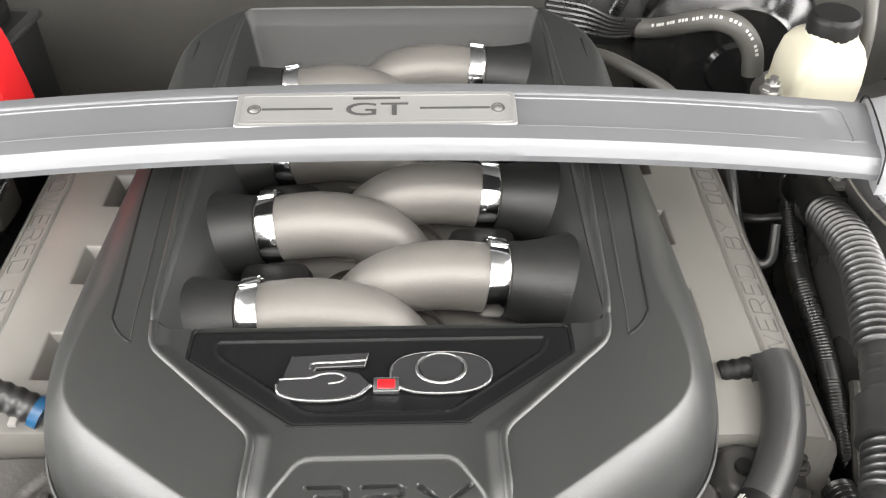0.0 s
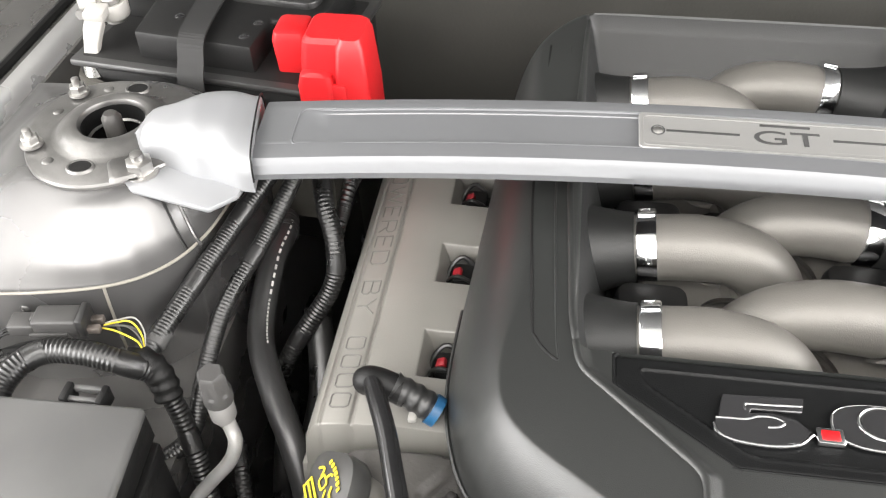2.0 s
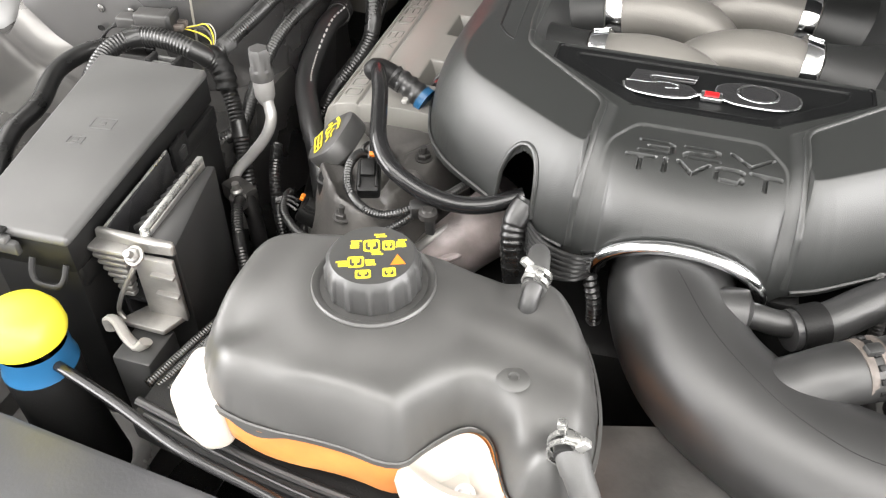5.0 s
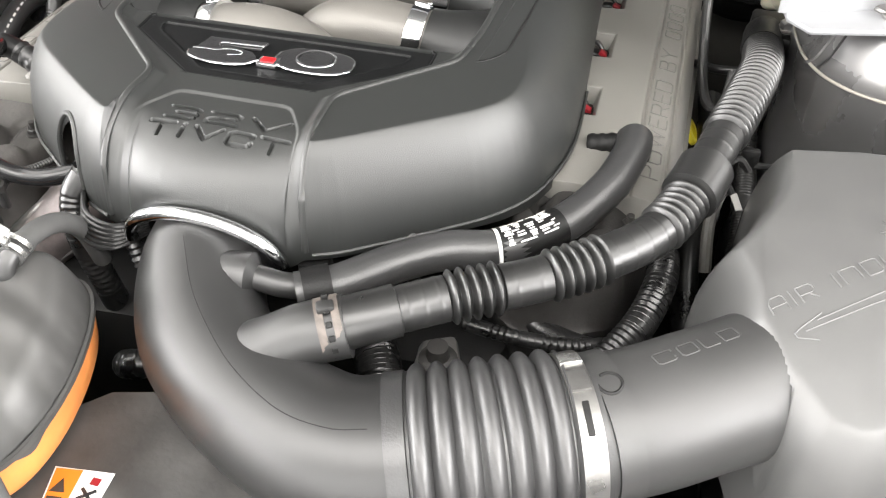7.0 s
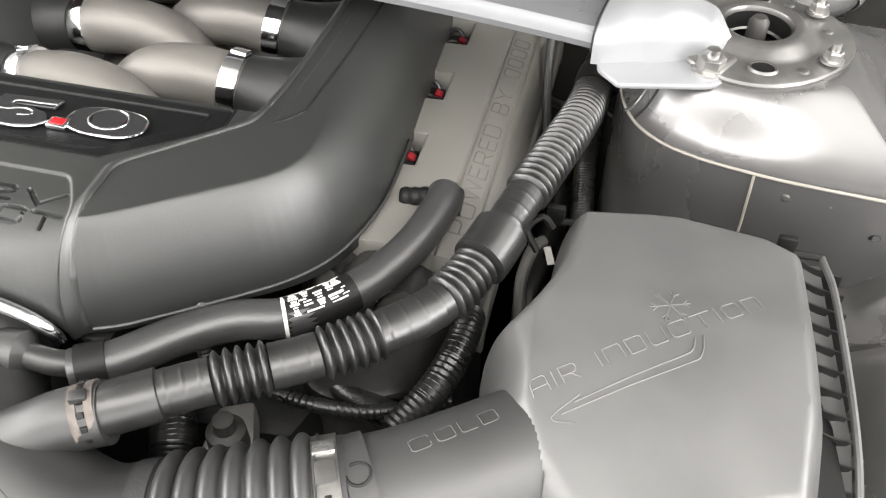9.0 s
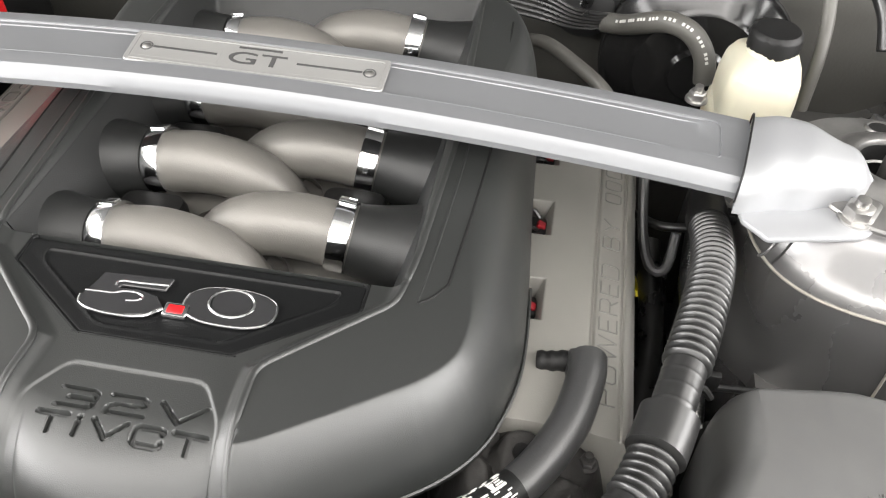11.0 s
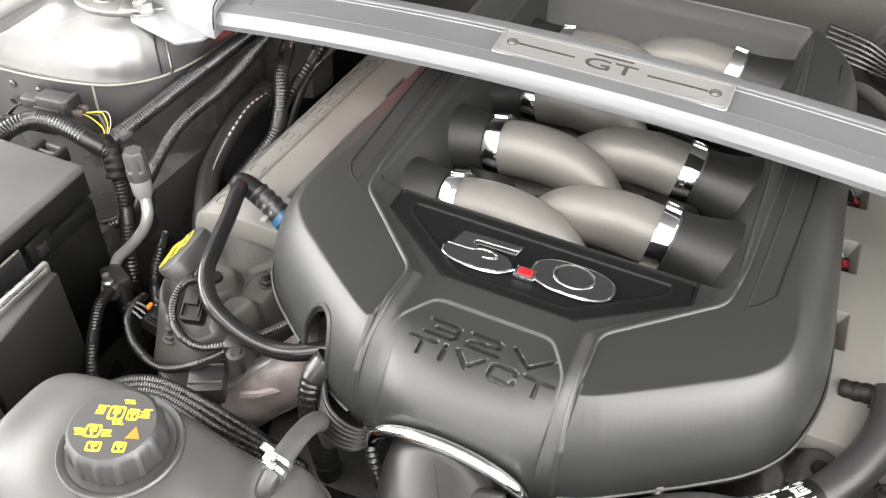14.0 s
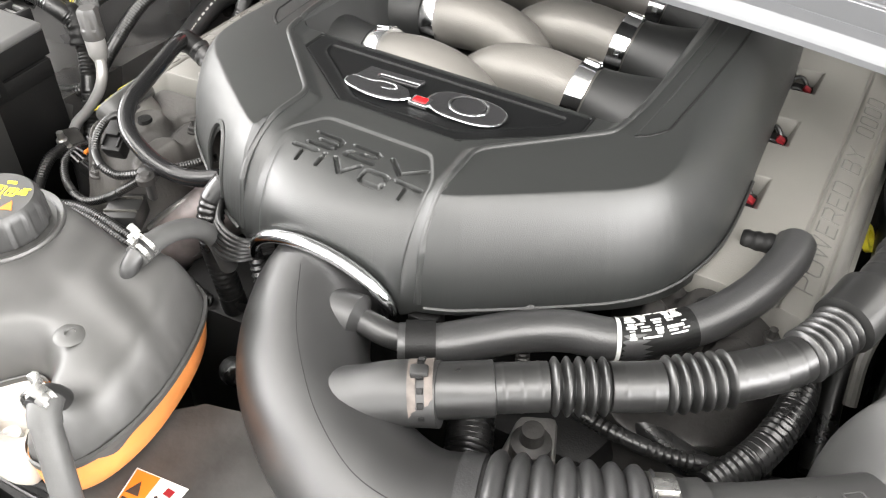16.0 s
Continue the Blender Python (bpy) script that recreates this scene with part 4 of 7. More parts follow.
    # pressed channels across the plate
    for a in (20, 300):
        u = radians(a if s < 0 else 180 - a)
        m = at @ Matrix.Rotation(u, 4, "Z") @ Matrix.Translation((0.0625, 0, 0.9492))
        part("pressed_channel", moved(loft([[(px, py, z) for px, py in rounded_rect(w, h, 0.004)] for w, h, z in ((0.030, 0.026, 0.0), (0.027, 0.021, 0.0028), (0.023, 0.017, 0.0034))]), m), M["mount"], pl)
    part("strut_rod", lathe([(0.0, 0.966), (0.0055, 0.9645), (0.0085, 0.960), (0.0085, 0.915)], 20, at), M["darkcast"], mt)
    part("well", lathe([(0.0270, 0.955), (0.026, 0.925), (0.0, 0.920)], 32, at), M["black"], mt)
    part("well_rim", lathe([(0.0262, 0.9405), (0.0240, 0.9420), (0.0225, 0.9405), (0.0240, 0.9390)], 40, at), M["mount"], mt)
    for a in (92, 266, 5):
        u = radians(a if s < 0 else 180 - a)
        px, py = cx + 0.0575 * math.cos(u), my + 0.0575 * math.sin(u)
        h = Matrix.Translation((px, py, 0)) @ Matrix.Diagonal((1.1, 0.9, 1, 1))
        part("hole", lathe([(0.0, 0.9516), (0.0082, 0.9516), (0.0086, 0.9512)], 22, h), M["black"], mt)
        part("hole_rim", lathe([(0.0082, 0.9505), (0.0086, 0.9522), (0.0098, 0.9524), (0.0112, 0.9504)], 26, h), M["mount"], mt)
    for a in (140, 211):
        u = radians(a if s < 0 else 180 - a)
        nut(cx + 0.067 * math.cos(u), my + 0.067 * math.sin(u), 0.952, mt, "nut", 0.0070, 0.0085)
    for a, q in ((118, 0.062), (165, 0.061), (236, 0.063)):
        u = radians(a if s < 0 else 180 - a)
        part("weld_dimple", lathe([(0, 0.9515), (0.003, 0.9514), (0.0045, 0.9508), (0.0052, 0.9500)], 16, Matrix.Translation((cx + q * math.cos(u), my + q * math.sin(u), 0))), M["mount"], pl)


fw = bmesh.new()
bmesh.ops.create_grid(fw, x_segments=60, y_segments=40, size=0.5)
for v in fw.verts:
    x, q = v.co.x * 2.0, v.co.y + 0.5
    z = 0.45 + 0.60 * q
    v.co = Vector((x, 0.955 + 0.012 * math.sin(x * 9) + 0.035 * max(0, q - 0.80) / 0.2 + 0.006 * noise.noise(Vector((x * 6, z * 6, 0))), z))
bmesh.ops.recalc_face_normals(fw, faces=fw.faces)
tagged(part("firewall", fw, M["fire"]), "grey-brown firewall with moulded sound deadening", "firewall", kind="structure")
cowl = prism([(-1.0, 0.97), (1.0, 0.97), (1.0, 1.35), (-1.0, 1.35)], 1.02, 1.045, 0.006)
tagged(part("cowl", cowl, M["black"]), "black plastic cowl under the windscreen", "cowl", kind="structure")

# unseen panels, added to keep stray light out of the bay
tagged(sheet("front_light_block", -0.80, 0.80, -0.07, -0.05, 0.0, 0.774, M["tray"]), "black panel added to block light below the radiator support", "car body")
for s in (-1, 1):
    tagged(sheet("side_light_block_" + ("left" if s < 0 else "right"), *sorted((s * 0.825, s * 0.845)), -0.07, 0.98, 0.0, 0.86, M["tray"]), "black panel added to block light behind the inner wing", "car body")
tagged(sheet("rear_light_block", -0.84, 0.84, 0.985, 1.0, 0.0, 1.02, M["tray"]), "black panel added to block light behind the firewall", "car body")
M["liner"] = mat("bonnet_liner", (0.03, 0.03, 0.029), 0.6, stain=0.1)
# raised bonnet: plain lined panel that closes the place above the engine
hood = prism([(-0.74, 0), (0.74, 0), (0.70, 1.15), (-0.70, 1.15)], 0, 0.03, 0.01, m=Matrix.Translation((0, 1.06, 1.10)) @ Matrix.Rotation(radians(122), 4, "X"))
tagged(part("bonnet", hood, M["liner"]), "plain dark lined underside of the raised bonnet", "bonnet", kind="structure")

# ---------- coolant bottle ----------
def degas():
    d = thing("coolant_bottle", "coolant expansion bottle, black shell above orange filled lower half", "coolant bottle", (-0.15, 0.11, 0.79))
    plan = [(-0.293, 0.122), (-0.293, 0.100), (-0.291, 0.084), (-0.276, 0.064), (-0.262, 0.050), (-0.228, 0.044), (-0.180, 0.048), (-0.137, 0.042), (-0.126, 0.062), (-0.107, 0.086), (-0.090, 0.081), (-0.081, 0.060), (-0.070, 0.041), (-0.054, 0.036), (-0.037, 0.045), (-0.028, 0.066), (-0.027, 0.100), (-0.034, 0.134), (-0.047, 0.168), (-0.064, 0.192), (-0.084, 0.198), (-0.102, 0.186), (-0.17, 0.192), (-0.25, 0.197), (-0.292, 0.178)]
    plan = chaikin(plan, 2)

    def top(X, Y):
        dd = np.where(inside(X, Y, plan), seg_dist(X, Y, plan, True), 0)
        u = np.clip(1 - dd / 0.015, 0, 1)
        bump = lambda bx, by, r: np.exp(-(np.hypot(X - bx, Y - by) / r) ** 2)
        z = 0.890 - 0.010 * sstep(X, -0.10, -0.02) - (0.044 - 0.010 * sstep(X, -0.10, -0.02)) * (0.70 * (1 - np.sqrt(1 - u * u)) + 0.30 * sstep(u, 0.1, 1.0))
        z = z + 0.006 * (1 - sstep(np.hypot(X + 0.186, Y - 0.139), 0.045, 0.075))
        # front field lower than the rear one, dips round the pocket, at the end and between the lobes
        z = z - 0.0045 * sstep(0.128 - 0.15 * (X + 0.10) - Y, -0.004, 0.010) * sstep(X, -0.15, -0.11)
        z = z - 0.017 * bump(-0.094, 0.066, 0.027) - 0.014 * bump(-0.272, 0.088, 0.022) - 0.010 * bump(-0.235, 0.045, 0.020)
        ring = np.hypot(X + 0.045, Y - 0.052)
        z = z + 0.010 * np.exp(-(ring / 0.013) ** 2) - 0.005 * np.exp(-((ring - 0.026) / 0.008) ** 2)
        return z - 0.004 * np.exp(-(seg_dist(X, Y, [(-0.112, 0.19), (-0.098, 0.150), (-0.02, 0.128)]) / 0.006) ** 2)
    skin = shell_field(plan, top, 0.0025, 0.003)
    free = [v for v in skin.verts if not v.is_boundary and v.co.z > 0.853]
    for _ in range(14):
        bmesh.ops.smooth_vert(skin, verts=free, factor=0.5, use_axis_x=False, use_axis_y=False, use_axis_z=True)
    sh = part("shell", skin, M["bottleshell"], d, "dusty black moulded upper shell")
    c = Vector((-0.15, 0.11, 0))

    def ring(k, z, pl=plan):
        return [(c.x + (x - c.x) * k, c.y + (y - c.y) * k, z) for x, y in pl]
    part("seam_flange", loft([ring(1.005, 0.8425), ring(1.022, 0.8425), ring(1.022, 0.8465), ring(1.003, 0.8470)], False), M["bottleshell"], d)
    part("lower_tank", loft([ring(0.84, 0.803), ring(0.93, 0.806), ring(0.975, 0.815), ring(0.99, 0.828), ring(0.995, 0.842)]), M["coolant"], d, "translucent orange lower half")
    part("clear_end", prism([(-0.300, 0.052), (-0.270, 0.040), (-0.256, 0.050), (-0.262, 0.090), (-0.284, 0.100), (-0.302, 0.094)], 0.803, 0.8480, 0.008, 3), M["bottle"], d, "pale clear end of the tank")
    pocket = [(-0.146, 0.047), (-0.128, 0.060), (-0.108, 0.084), (-0.091, 0.080), (-0.080, 0.060), (-0.064, 0.040), (-0.080, 0.030), (-0.102, 0.028), (-0.126, 0.034)]
    pocket = chaikin(pocket, 2)
    bowl = lambda k, z, dy: [(-0.102 + (x + 0.102) * k, 0.055 + (y - 0.055) * k + dy, z) for x, y in pocket]
    part("clear_pocket", loft([bowl(0.55, 0.803, -0.002), bowl(0.82, 0.805, -0.002), bowl(0.95, 0.812, 0.0), bowl(1.0, 0.827, 0.0), bowl(0.97, 0.838, 0.002), bowl(0.85, 0.8425, 0.004), bowl(0.6, 0.838, 0.004), bowl(0.3, 0.826, 0.0)]), M["bottle"], d, "pale clear pocket of the tank")
    part("pocket_plug", lathe([(0, 0.829), (0.003, 0.829), (0.004, 0.8315), (0.0065, 0.831), (0.0075, 0.820)], 20, Matrix.Translation((-0.097, 0.048, 0))), M["white"], d)
    deck = float(top(np.array([-0.083]), np.array([0.101]))[0])
    part("shell_screw", lathe([(0.0, 0.0002), (0.003, 0.0002), (0.0035, 0.0016), (0.008, 0.0012), (0.0105, -0.0006)], 24, Matrix.Translation((-0.083, 0.101, deck))), M["bottleshell"], sh)
    # pressure cap
    cx, cy = -0.186, 0.139
    flange = lathe([(0.028, 0.884), (0.0390, 0.8885), (0.0404, 0.8930), (0.0408, 0.8975), (0.0398, 0.8990), (0.0372, 0.8985), (0.0350, 0.8965), (0.030, 0.8960)], 48, Matrix.Translation((cx, cy, 0)))
    part("neck_flange", flange, M["bottleshell"], d)
    cap = lathe([(0.0296, 0.896), (0.0302, 0.898), (0.0297, 0.914), (0.0290, 0.9180), (0.0268, 0.9205), (0.0, 0.9208)], 168, Matrix.Translation((cx, cy, 0)),
                wave=lambda a, k: 1 + (0.045 if k in (1, 2) and (a * 14 / (2 * math.pi)) % 1 < 0.30 else 0))
    cp = part("pressure_cap", cap, M["duct"], d, "ribbed black cap with yellow printed warnings")
    # rows of small print and pictogram outlines
    on_cap = Matrix.Translation((cx + 0.002, cy, 0.9207)) @ Matrix.Rotation(radians(22), 4, "Z") @ Matrix.Diagonal((0.97, 1.03, 1, 1))

    def outline(w, h, t):
        return loft([[(px, py, z) for px, py in rounded_rect(w - o, h - o, min(w, h) * 0.2)] for o, z in ((0, 0), (0, 0.0003), (2 * t, 0.0003), (2 * t, 0))], False)
    for mx, my, w, h in ((-0.002, 0.0085, 0.011, 0.0105), (0.009, 0.0080, 0.008, 0.0085), (-0.0125, -0.0055, 0.0105, 0.0095), (-0.0080, -0.0165, 0.010, 0.0070), (0.0085, -0.0160, 0.0085, 0.0075)):
        part("printed_symbol", moved(outline(w, h, 0.0013), on_cap @ Matrix.Translation((mx, my, 0))), M["yellow"], cp)
        part("printed_symbol", block(w * 0.45, h * 0.35, 0.0003, 0, m=on_cap @ Matrix.Translation((mx, my + 0.0012, 0))), M["yellow"], cp)
        part("printed_symbol", block(w * 0.16, h * 0.7, 0.0003, 0, m=on_cap @ Matrix.Translation((mx, my, 0.0001))), M["yellow"], cp)
    rnd = random.Random(4)
    for mx, my, n in ((-0.0125, 0.0075, 4), (0.0175, 0.0065, 4), (0.004, 0.0165, 2), (-0.021, -0.0085, 3), (-0.003, -0.0085, 3), (0.001, 0.0005, 2)):
        for r in range(n):
            part("printed_mark", block(rnd.uniform(0.005, 0.0075), 0.0011, 0.0003, 0, m=on_cap @ Matrix.Translation((mx + rnd.uniform(-0.0008, 0.0008), my + 0.0019 * r, 0))), M["yellow"], cp)
    part("warning_triangle", prism([(-0.0048, -0.004), (0.0048, -0.004), (0, 0.005)], 0, 0.0003, 0, m=on_cap @ Matrix.Translation((0.0145, -0.0055, 0))), M["orange"], cp)
    # spigots
    part("spigot", tube([(-0.0885, 0.155, 0.880), (-0.0872, 0.158, 0.892), (-0.0855, 0.168, 0.8985)], 0.0064, 0.004, 16), M["satin"], d)
    part("spigot", tube([(-0.044, 0.062, 0.885), (-0.043, 0.056, 0.896), (-0.041, 0.045, 0.897)], 0.0070, 0.004, 16), M["satin"], d)
    d.location += Vector((0.010, -0.009, 0.010))
    return d


degas()


def spring_clip(at, axis, r, name_label):
    """Bright spring clip with raised ears on a hose end."""
    t = thing("spring_clip", name_label, "hose clip", at, "spring clips")
    q = Vector(axis).to_track_quat("Z", "Y").to_matrix().to_4x4()
    m = Matrix.Translation(at) @ q
    for z0 in (-0.0045, 0.0015):
        part("band", lathe([(r, z0), (r + 0.0010, z0), (r + 0.0010, z0 + 0.0030), (r, z0 + 0.0030)], 28, m), M["clip"], t)
    for k, (a, zz) in enumerate(((50, 0.004), (104, -0.004))):
        part("ear", block(0.005, 0.005, 0.008, 0.0008, m=m @ Matrix.Rotation(radians(a), 4, "Z") @ Matrix.Translation((r, 0, zz)) @ Matrix.Rotation(radians(90), 4, "Y")), M["clip"], t)
    part("bridge", block(0.006, 0.009, 0.0025, 0.0008, m=m @ Matrix.Rotation(radians(78), 4, "Z") @ Matrix.Translation((r + 0.001, 0, 0)) @ Matrix.Rotation(radians(90), 4, "Y")), M["clip"], t)
    return t


def hose(name, label, pts, r, material=None, category="hose", seg=16, step=0.006, ribs=None):
    t = thing(name, label, category, pts[0])
    part("pipe", tube(pts, r, step, seg) if not ribs else loomed(pts, r, seg, *ribs), material or M["rubber"], t)
    path, total = smooth_path(pts, 0.004)
    part("end_sleeve", tube([path[0], path[2], path[4]], r + 0.0008, 0.003, seg), material or M["rubber"], t)
    return t


hose("bottle_hose", "black rubber hose from the coolant bottle under the cover", [(-0.0762, 0.154, 0.9060), (-0.0775, 0.172, 0.9055), (-0.0805, 0.194, 0.898), (-0.0845, 0.215, 0.882), (-0.0885, 0.232, 0.858), (-0.092, 0.243, 0.82)], 0.0074, M["dusthose"])
spring_clip((-0.0758, 0.161, 0.9095), (0.1, 0.9, 0.25), 0.0083, "bright spring clip on the bottle hose")
hose("overflow_hose", "grey rubber hose bent down over the coolant bottle front", [(-0.032, 0.046, 0.907), (-0.027, 0.037, 0.902), (-0.017, 0.029, 0.884), (-0.008, 0.021, 0.858), (-0.003, 0.015, 0.828), (0.0, 0.012, 0.80)], 0.0084, M["dusthose"])
spring_clip((-0.0325, 0.041, 0.907), (0.1, -0.9, 0.05), 0.0093, "bright spring clip on the overflow hose")
spring_clip((-0.0045, 0.0165, 0.838), (0.15, -0.2, -0.95), 0.0085, "bright spring clip on the overflow hose")


# ---------- air intake ----------
def intake_pipe():
    e = thing("intake_pipe", "satin black plastic intake elbow with a ribbed bellows", "intake pipe", (0.1, 0.12, 0.78))
    pts = [(0.012, 0.272, 0.858), (0.012, 0.226, 0.851), (0.037, 0.176, 0.842), (0.082, 0.142, 0.836), (0.128, 0.123, 0.834), (0.165, 0.118, 0.834), (0.205, 0.130, 0.836)]
    bend = tube(pts, lambda q, t: 0.0448 + 0.0047 * sstep(q / t, 0.55, 1), 0.005, 48)
    skin = surface(bend)
    el = part("elbow", bend, M["satin"], e)
    part("mould_line", drape(tube([(0.011, 0.214, 0), (0.036, 0.176, 0), (0.064, 0.147, 0), (0.091, 0.126, 0), (0.126, 0.108, 0), (0.158, 0.103, 0), (0.180, 0.107, 0)], 0.0003, 0.004, 6), skin, -0.0001), M["black"], el)
    part("breather_stub", tube([(0.070, 0.150, 0.853), (0.098, 0.160, 0.866), (0.118, 0.168, 0.876), (0.142, 0.178, 0.880)], lambda q, t: 0.0228 - 0.0025 * sstep(q / t, 0.0, 0.75), 0.004, 28), M["satin"], e)
    part("small_stub", tube([(0.010, 0.204, 0.852), (0.034, 0.208, 0.867), (0.060, 0.210, 0.871), (0.082, 0.212, 0.867), (0.104, 0.221, 0.862)], lambda q, t: 0.0200 - 0.0030 * sstep(q / t, 0.0, 0.50) - 0.0080 * sstep(q / t, 0.54, 0.555), 0.004, 24), M["satin"], e)
    bel = part("bellows", tube([(0.186, 0.123, 0.835), (0.230, 0.139, 0.838), (0.285, 0.162, 0.840)], lambda q, t: 0.0505 if q < 0.014 else 0.0475 + 0.0065 * abs(math.sin(math.pi * (q - 0.014) / 0.0128)) ** 0.8, 0.0014, 48), M["rubber"], e, "ribbed rubber bellows")
    clamp_band((0.2895, 0.1640, 0.840), (0.9, 0.42, 0.02), 0.0495, 0.0150, e, "hose_clamp", None, True, "bright worm-drive clamp")
    part("cuff", tube([(0.276, 0.158, 0.840), (0.300, 0.169, 0.841)], 0.0485, 0.004, 48), M["rubber"], e)
    ax = Vector((0.9, 0.42, 0.02)).normalized()
    for name, way, w, h, mm in (("band_slot", (0.10, -0.42, 0.90), 0.0200, 0.0040, "black"), ("band_bridge", (-0.02, 0.02, 1.0), 0.0150, 0.0120, "mount"), ("band_end", (-0.10, 0.40, 0.9), 0.012, 0.0135, "clip")):
        n = Vector(way)
        n = (n - ax * ax.dot(n)).normalized()
        m = Matrix.Translation(Vector((0.2895, 0.1640, 0.840)) + n * 0.0500) @ Matrix((n.cross(ax), -ax, n)).transposed().to_4x4()
        part(name, block(w, h, 0.0014 if name == "band_slot" else 0.0024, 0.0006, m=m), M[mm], e)
    return e


intake_pipe()




def breather():
    b = thing("breather_hose", "black corrugated breather hose from intake pipe to the tower", "hose", (0.14, 0.178, 0.86))
    pts = [(0.126, 0.171, 0.879), (0.155, 0.186, 0.884), (0.195, 0.211, 0.886), (0.249, 0.244, 0.886), (0.290, 0.276, 0.887), (0.320, 0.310, 0.888), (0.339, 0.356, 0.891), (0.353, 0.405, 0.898), (0.369, 0.465, 0.900), (0.383, 0.530, 0.895), (0.388, 0.585, 0.882), (0.388, 0.620, 0.870)]
    # stretches along the hose: (end, radius, rib depth, pitch); shallow ones are plain with thin seam rings
    runs = ((0.050, 0.0172, 0, 1), (0.082, 0.0152, 0.0003, 0.0105), (0.118, 0.0155, 0.0027, 0.0072), (0.150, 0.0152, 0.0002, 0.016), (0.190, 0.0155, 0.0027, 0.0072), (0.242, 0.0152, 0.0003, 0.0125), (0.284, 0.0154, 0.0024, 0.0068), (0.317, 0.0208, 0.0, 1), (0.358, 0.0152, 0.0003, 0.012), (9, 0.0154, 0.0026, 0.0072))

    def rad(q, t):
        start = 0.0
        for end, r, dep, pit in runs:
            if q < end:
                u = (q - start) % pit
                if dep > 0.001:
                    return r - dep + 2 * dep * math.sin(math.pi * u / pit) ** 1.3
                return r + dep * math.exp(-((u - pit / 2) / 0.0010) ** 2)
            start = end
    part("pipe", tube(pts, rad, 0.0008, 28), M["corrugated"], b, angle=60)
    for k, at in enumerate(((0.128, 0.172, 0.8795), (0.137, 0.1765, 0.881))):
        clamp_band(at, (0.85, 0.45, 0.1), 0.0187, 0.005, b, "collar", M["grimy"], False, "dusty crimped collar")
    for k in range(14):
        an = 2 * math.pi * k / 14
        q = Vector((0.85, 0.45, 0.1)).to_track_quat("Z", "Y").to_matrix().to_4x4()
        part("crimp", block(0.004, 0.004, 0.003, 0.0006, m=Matrix.Translation((0.1325, 0.1743, 0.8803)) @ q @ Matrix.Rotation(an, 4, "Z") @ Matrix.Translation((0.0180, 0, 0)) @ Matrix.Rotation(radians(90), 4, "Y")), M["black"], b)
    part("clip_block", block(0.011, 0.008, 0.006, 0.0015, m=Matrix.Translation((0.131, 0.172, 0.897)) @ Matrix.Rotation(radians(28), 4, "Z")), M["satin"], b)
    part("end_elbow", tube([(0.388, 0.600, 0.878), (0.390, 0.640, 0.872), (0.40, 0.67, 0.85)], 0.018, 0.005, 20), M["black"], b)
    return b


breather()


def label_hose():
    h = thing("heater_hose", "black rubber hose with a printed white label band", "hose", (0.1, 0.226, 0.86))
    pts = [(0.090, 0.212, 0.862), (0.114, 0.226, 0.862), (0.150, 0.258, 0.864), (0.180, 0.277, 0.865), (0.216, 0.291, 0.864), (0.254, 0.328, 0.865), (0.280, 0.372, 0.871), (0.291, 0.415, 0.874), (0.292, 0.436, 0.873)]
    part("pipe", tube(pts, 0.0144, 0.005, 22), M["rubber"], h)
    part("end_cap", lathe([(0, 0.0), (0.0138, 0.0), (0.0148, -0.003), (0.0148, -0.02)], 24, Matrix.Translation((0.2915, 0.442, 0.8735)) @ Matrix.Rotation(radians(-60), 4, "X")), M["rubber"], h)
    part("spigot", tube([(0.290, 0.436, 0.866), (0.278, 0.437, 0.866), (0.266, 0.436, 0.864), (0.255, 0.436, 0.862)], lambda q, t: 0.0080 + 0.0005 * math.cos(q * 2 * math.pi / 0.008), 0.0015, 18), M["black"], h)
    part("cuff", tube([(0.094, 0.2145, 0.862), (0.111, 0.2245, 0.862)], 0.0160, 0.004, 22), M["black"], h)
    path, tot = smooth_path(pts, 0.003)
    lo = [p for p in path if 0.208 < p.x < 0.251]
    lab = part("label_band", tube([lo[0], lo[len(lo) // 2], lo[-1]], 0.0147, 0.004, 24), M["black"], h)
    part("label_edge", tube([lo[0], lo[0].lerp(lo[1], 0.9)], 0.01488, 0.001, 24), M["white"], h)
    rnd = random.Random(3)
    for row in range(11):
        ang = radians(48 + row * 9.5)
        for k in range(5):
            if rnd.random() < 0.18:
                continue
            i = 3 + int((k + rnd.random() * 0.3) / 5.2 * (len(lo) - 4))
            t = (lo[i + 1] - lo[i]).normalized()
            side = Vector((t.y, -t.x, 0)).normalized()
            up = side.cross(t)
            if up.z < 0:
                up = -up
            n = side * math.cos(ang) + up * math.sin(ang)
            m = Matrix.Translation(lo[i] + n * 0.0145) @ Matrix((t, n.cross(t), n)).transposed().to_4x4()
            part("printed_bar", block(rnd.uniform(0.003, 0.0075), rnd.choice((0.0009, 0.0013, 0.0020)), 0.0006, 0, m=m), M["white"], lab)
    return h


label_hose()


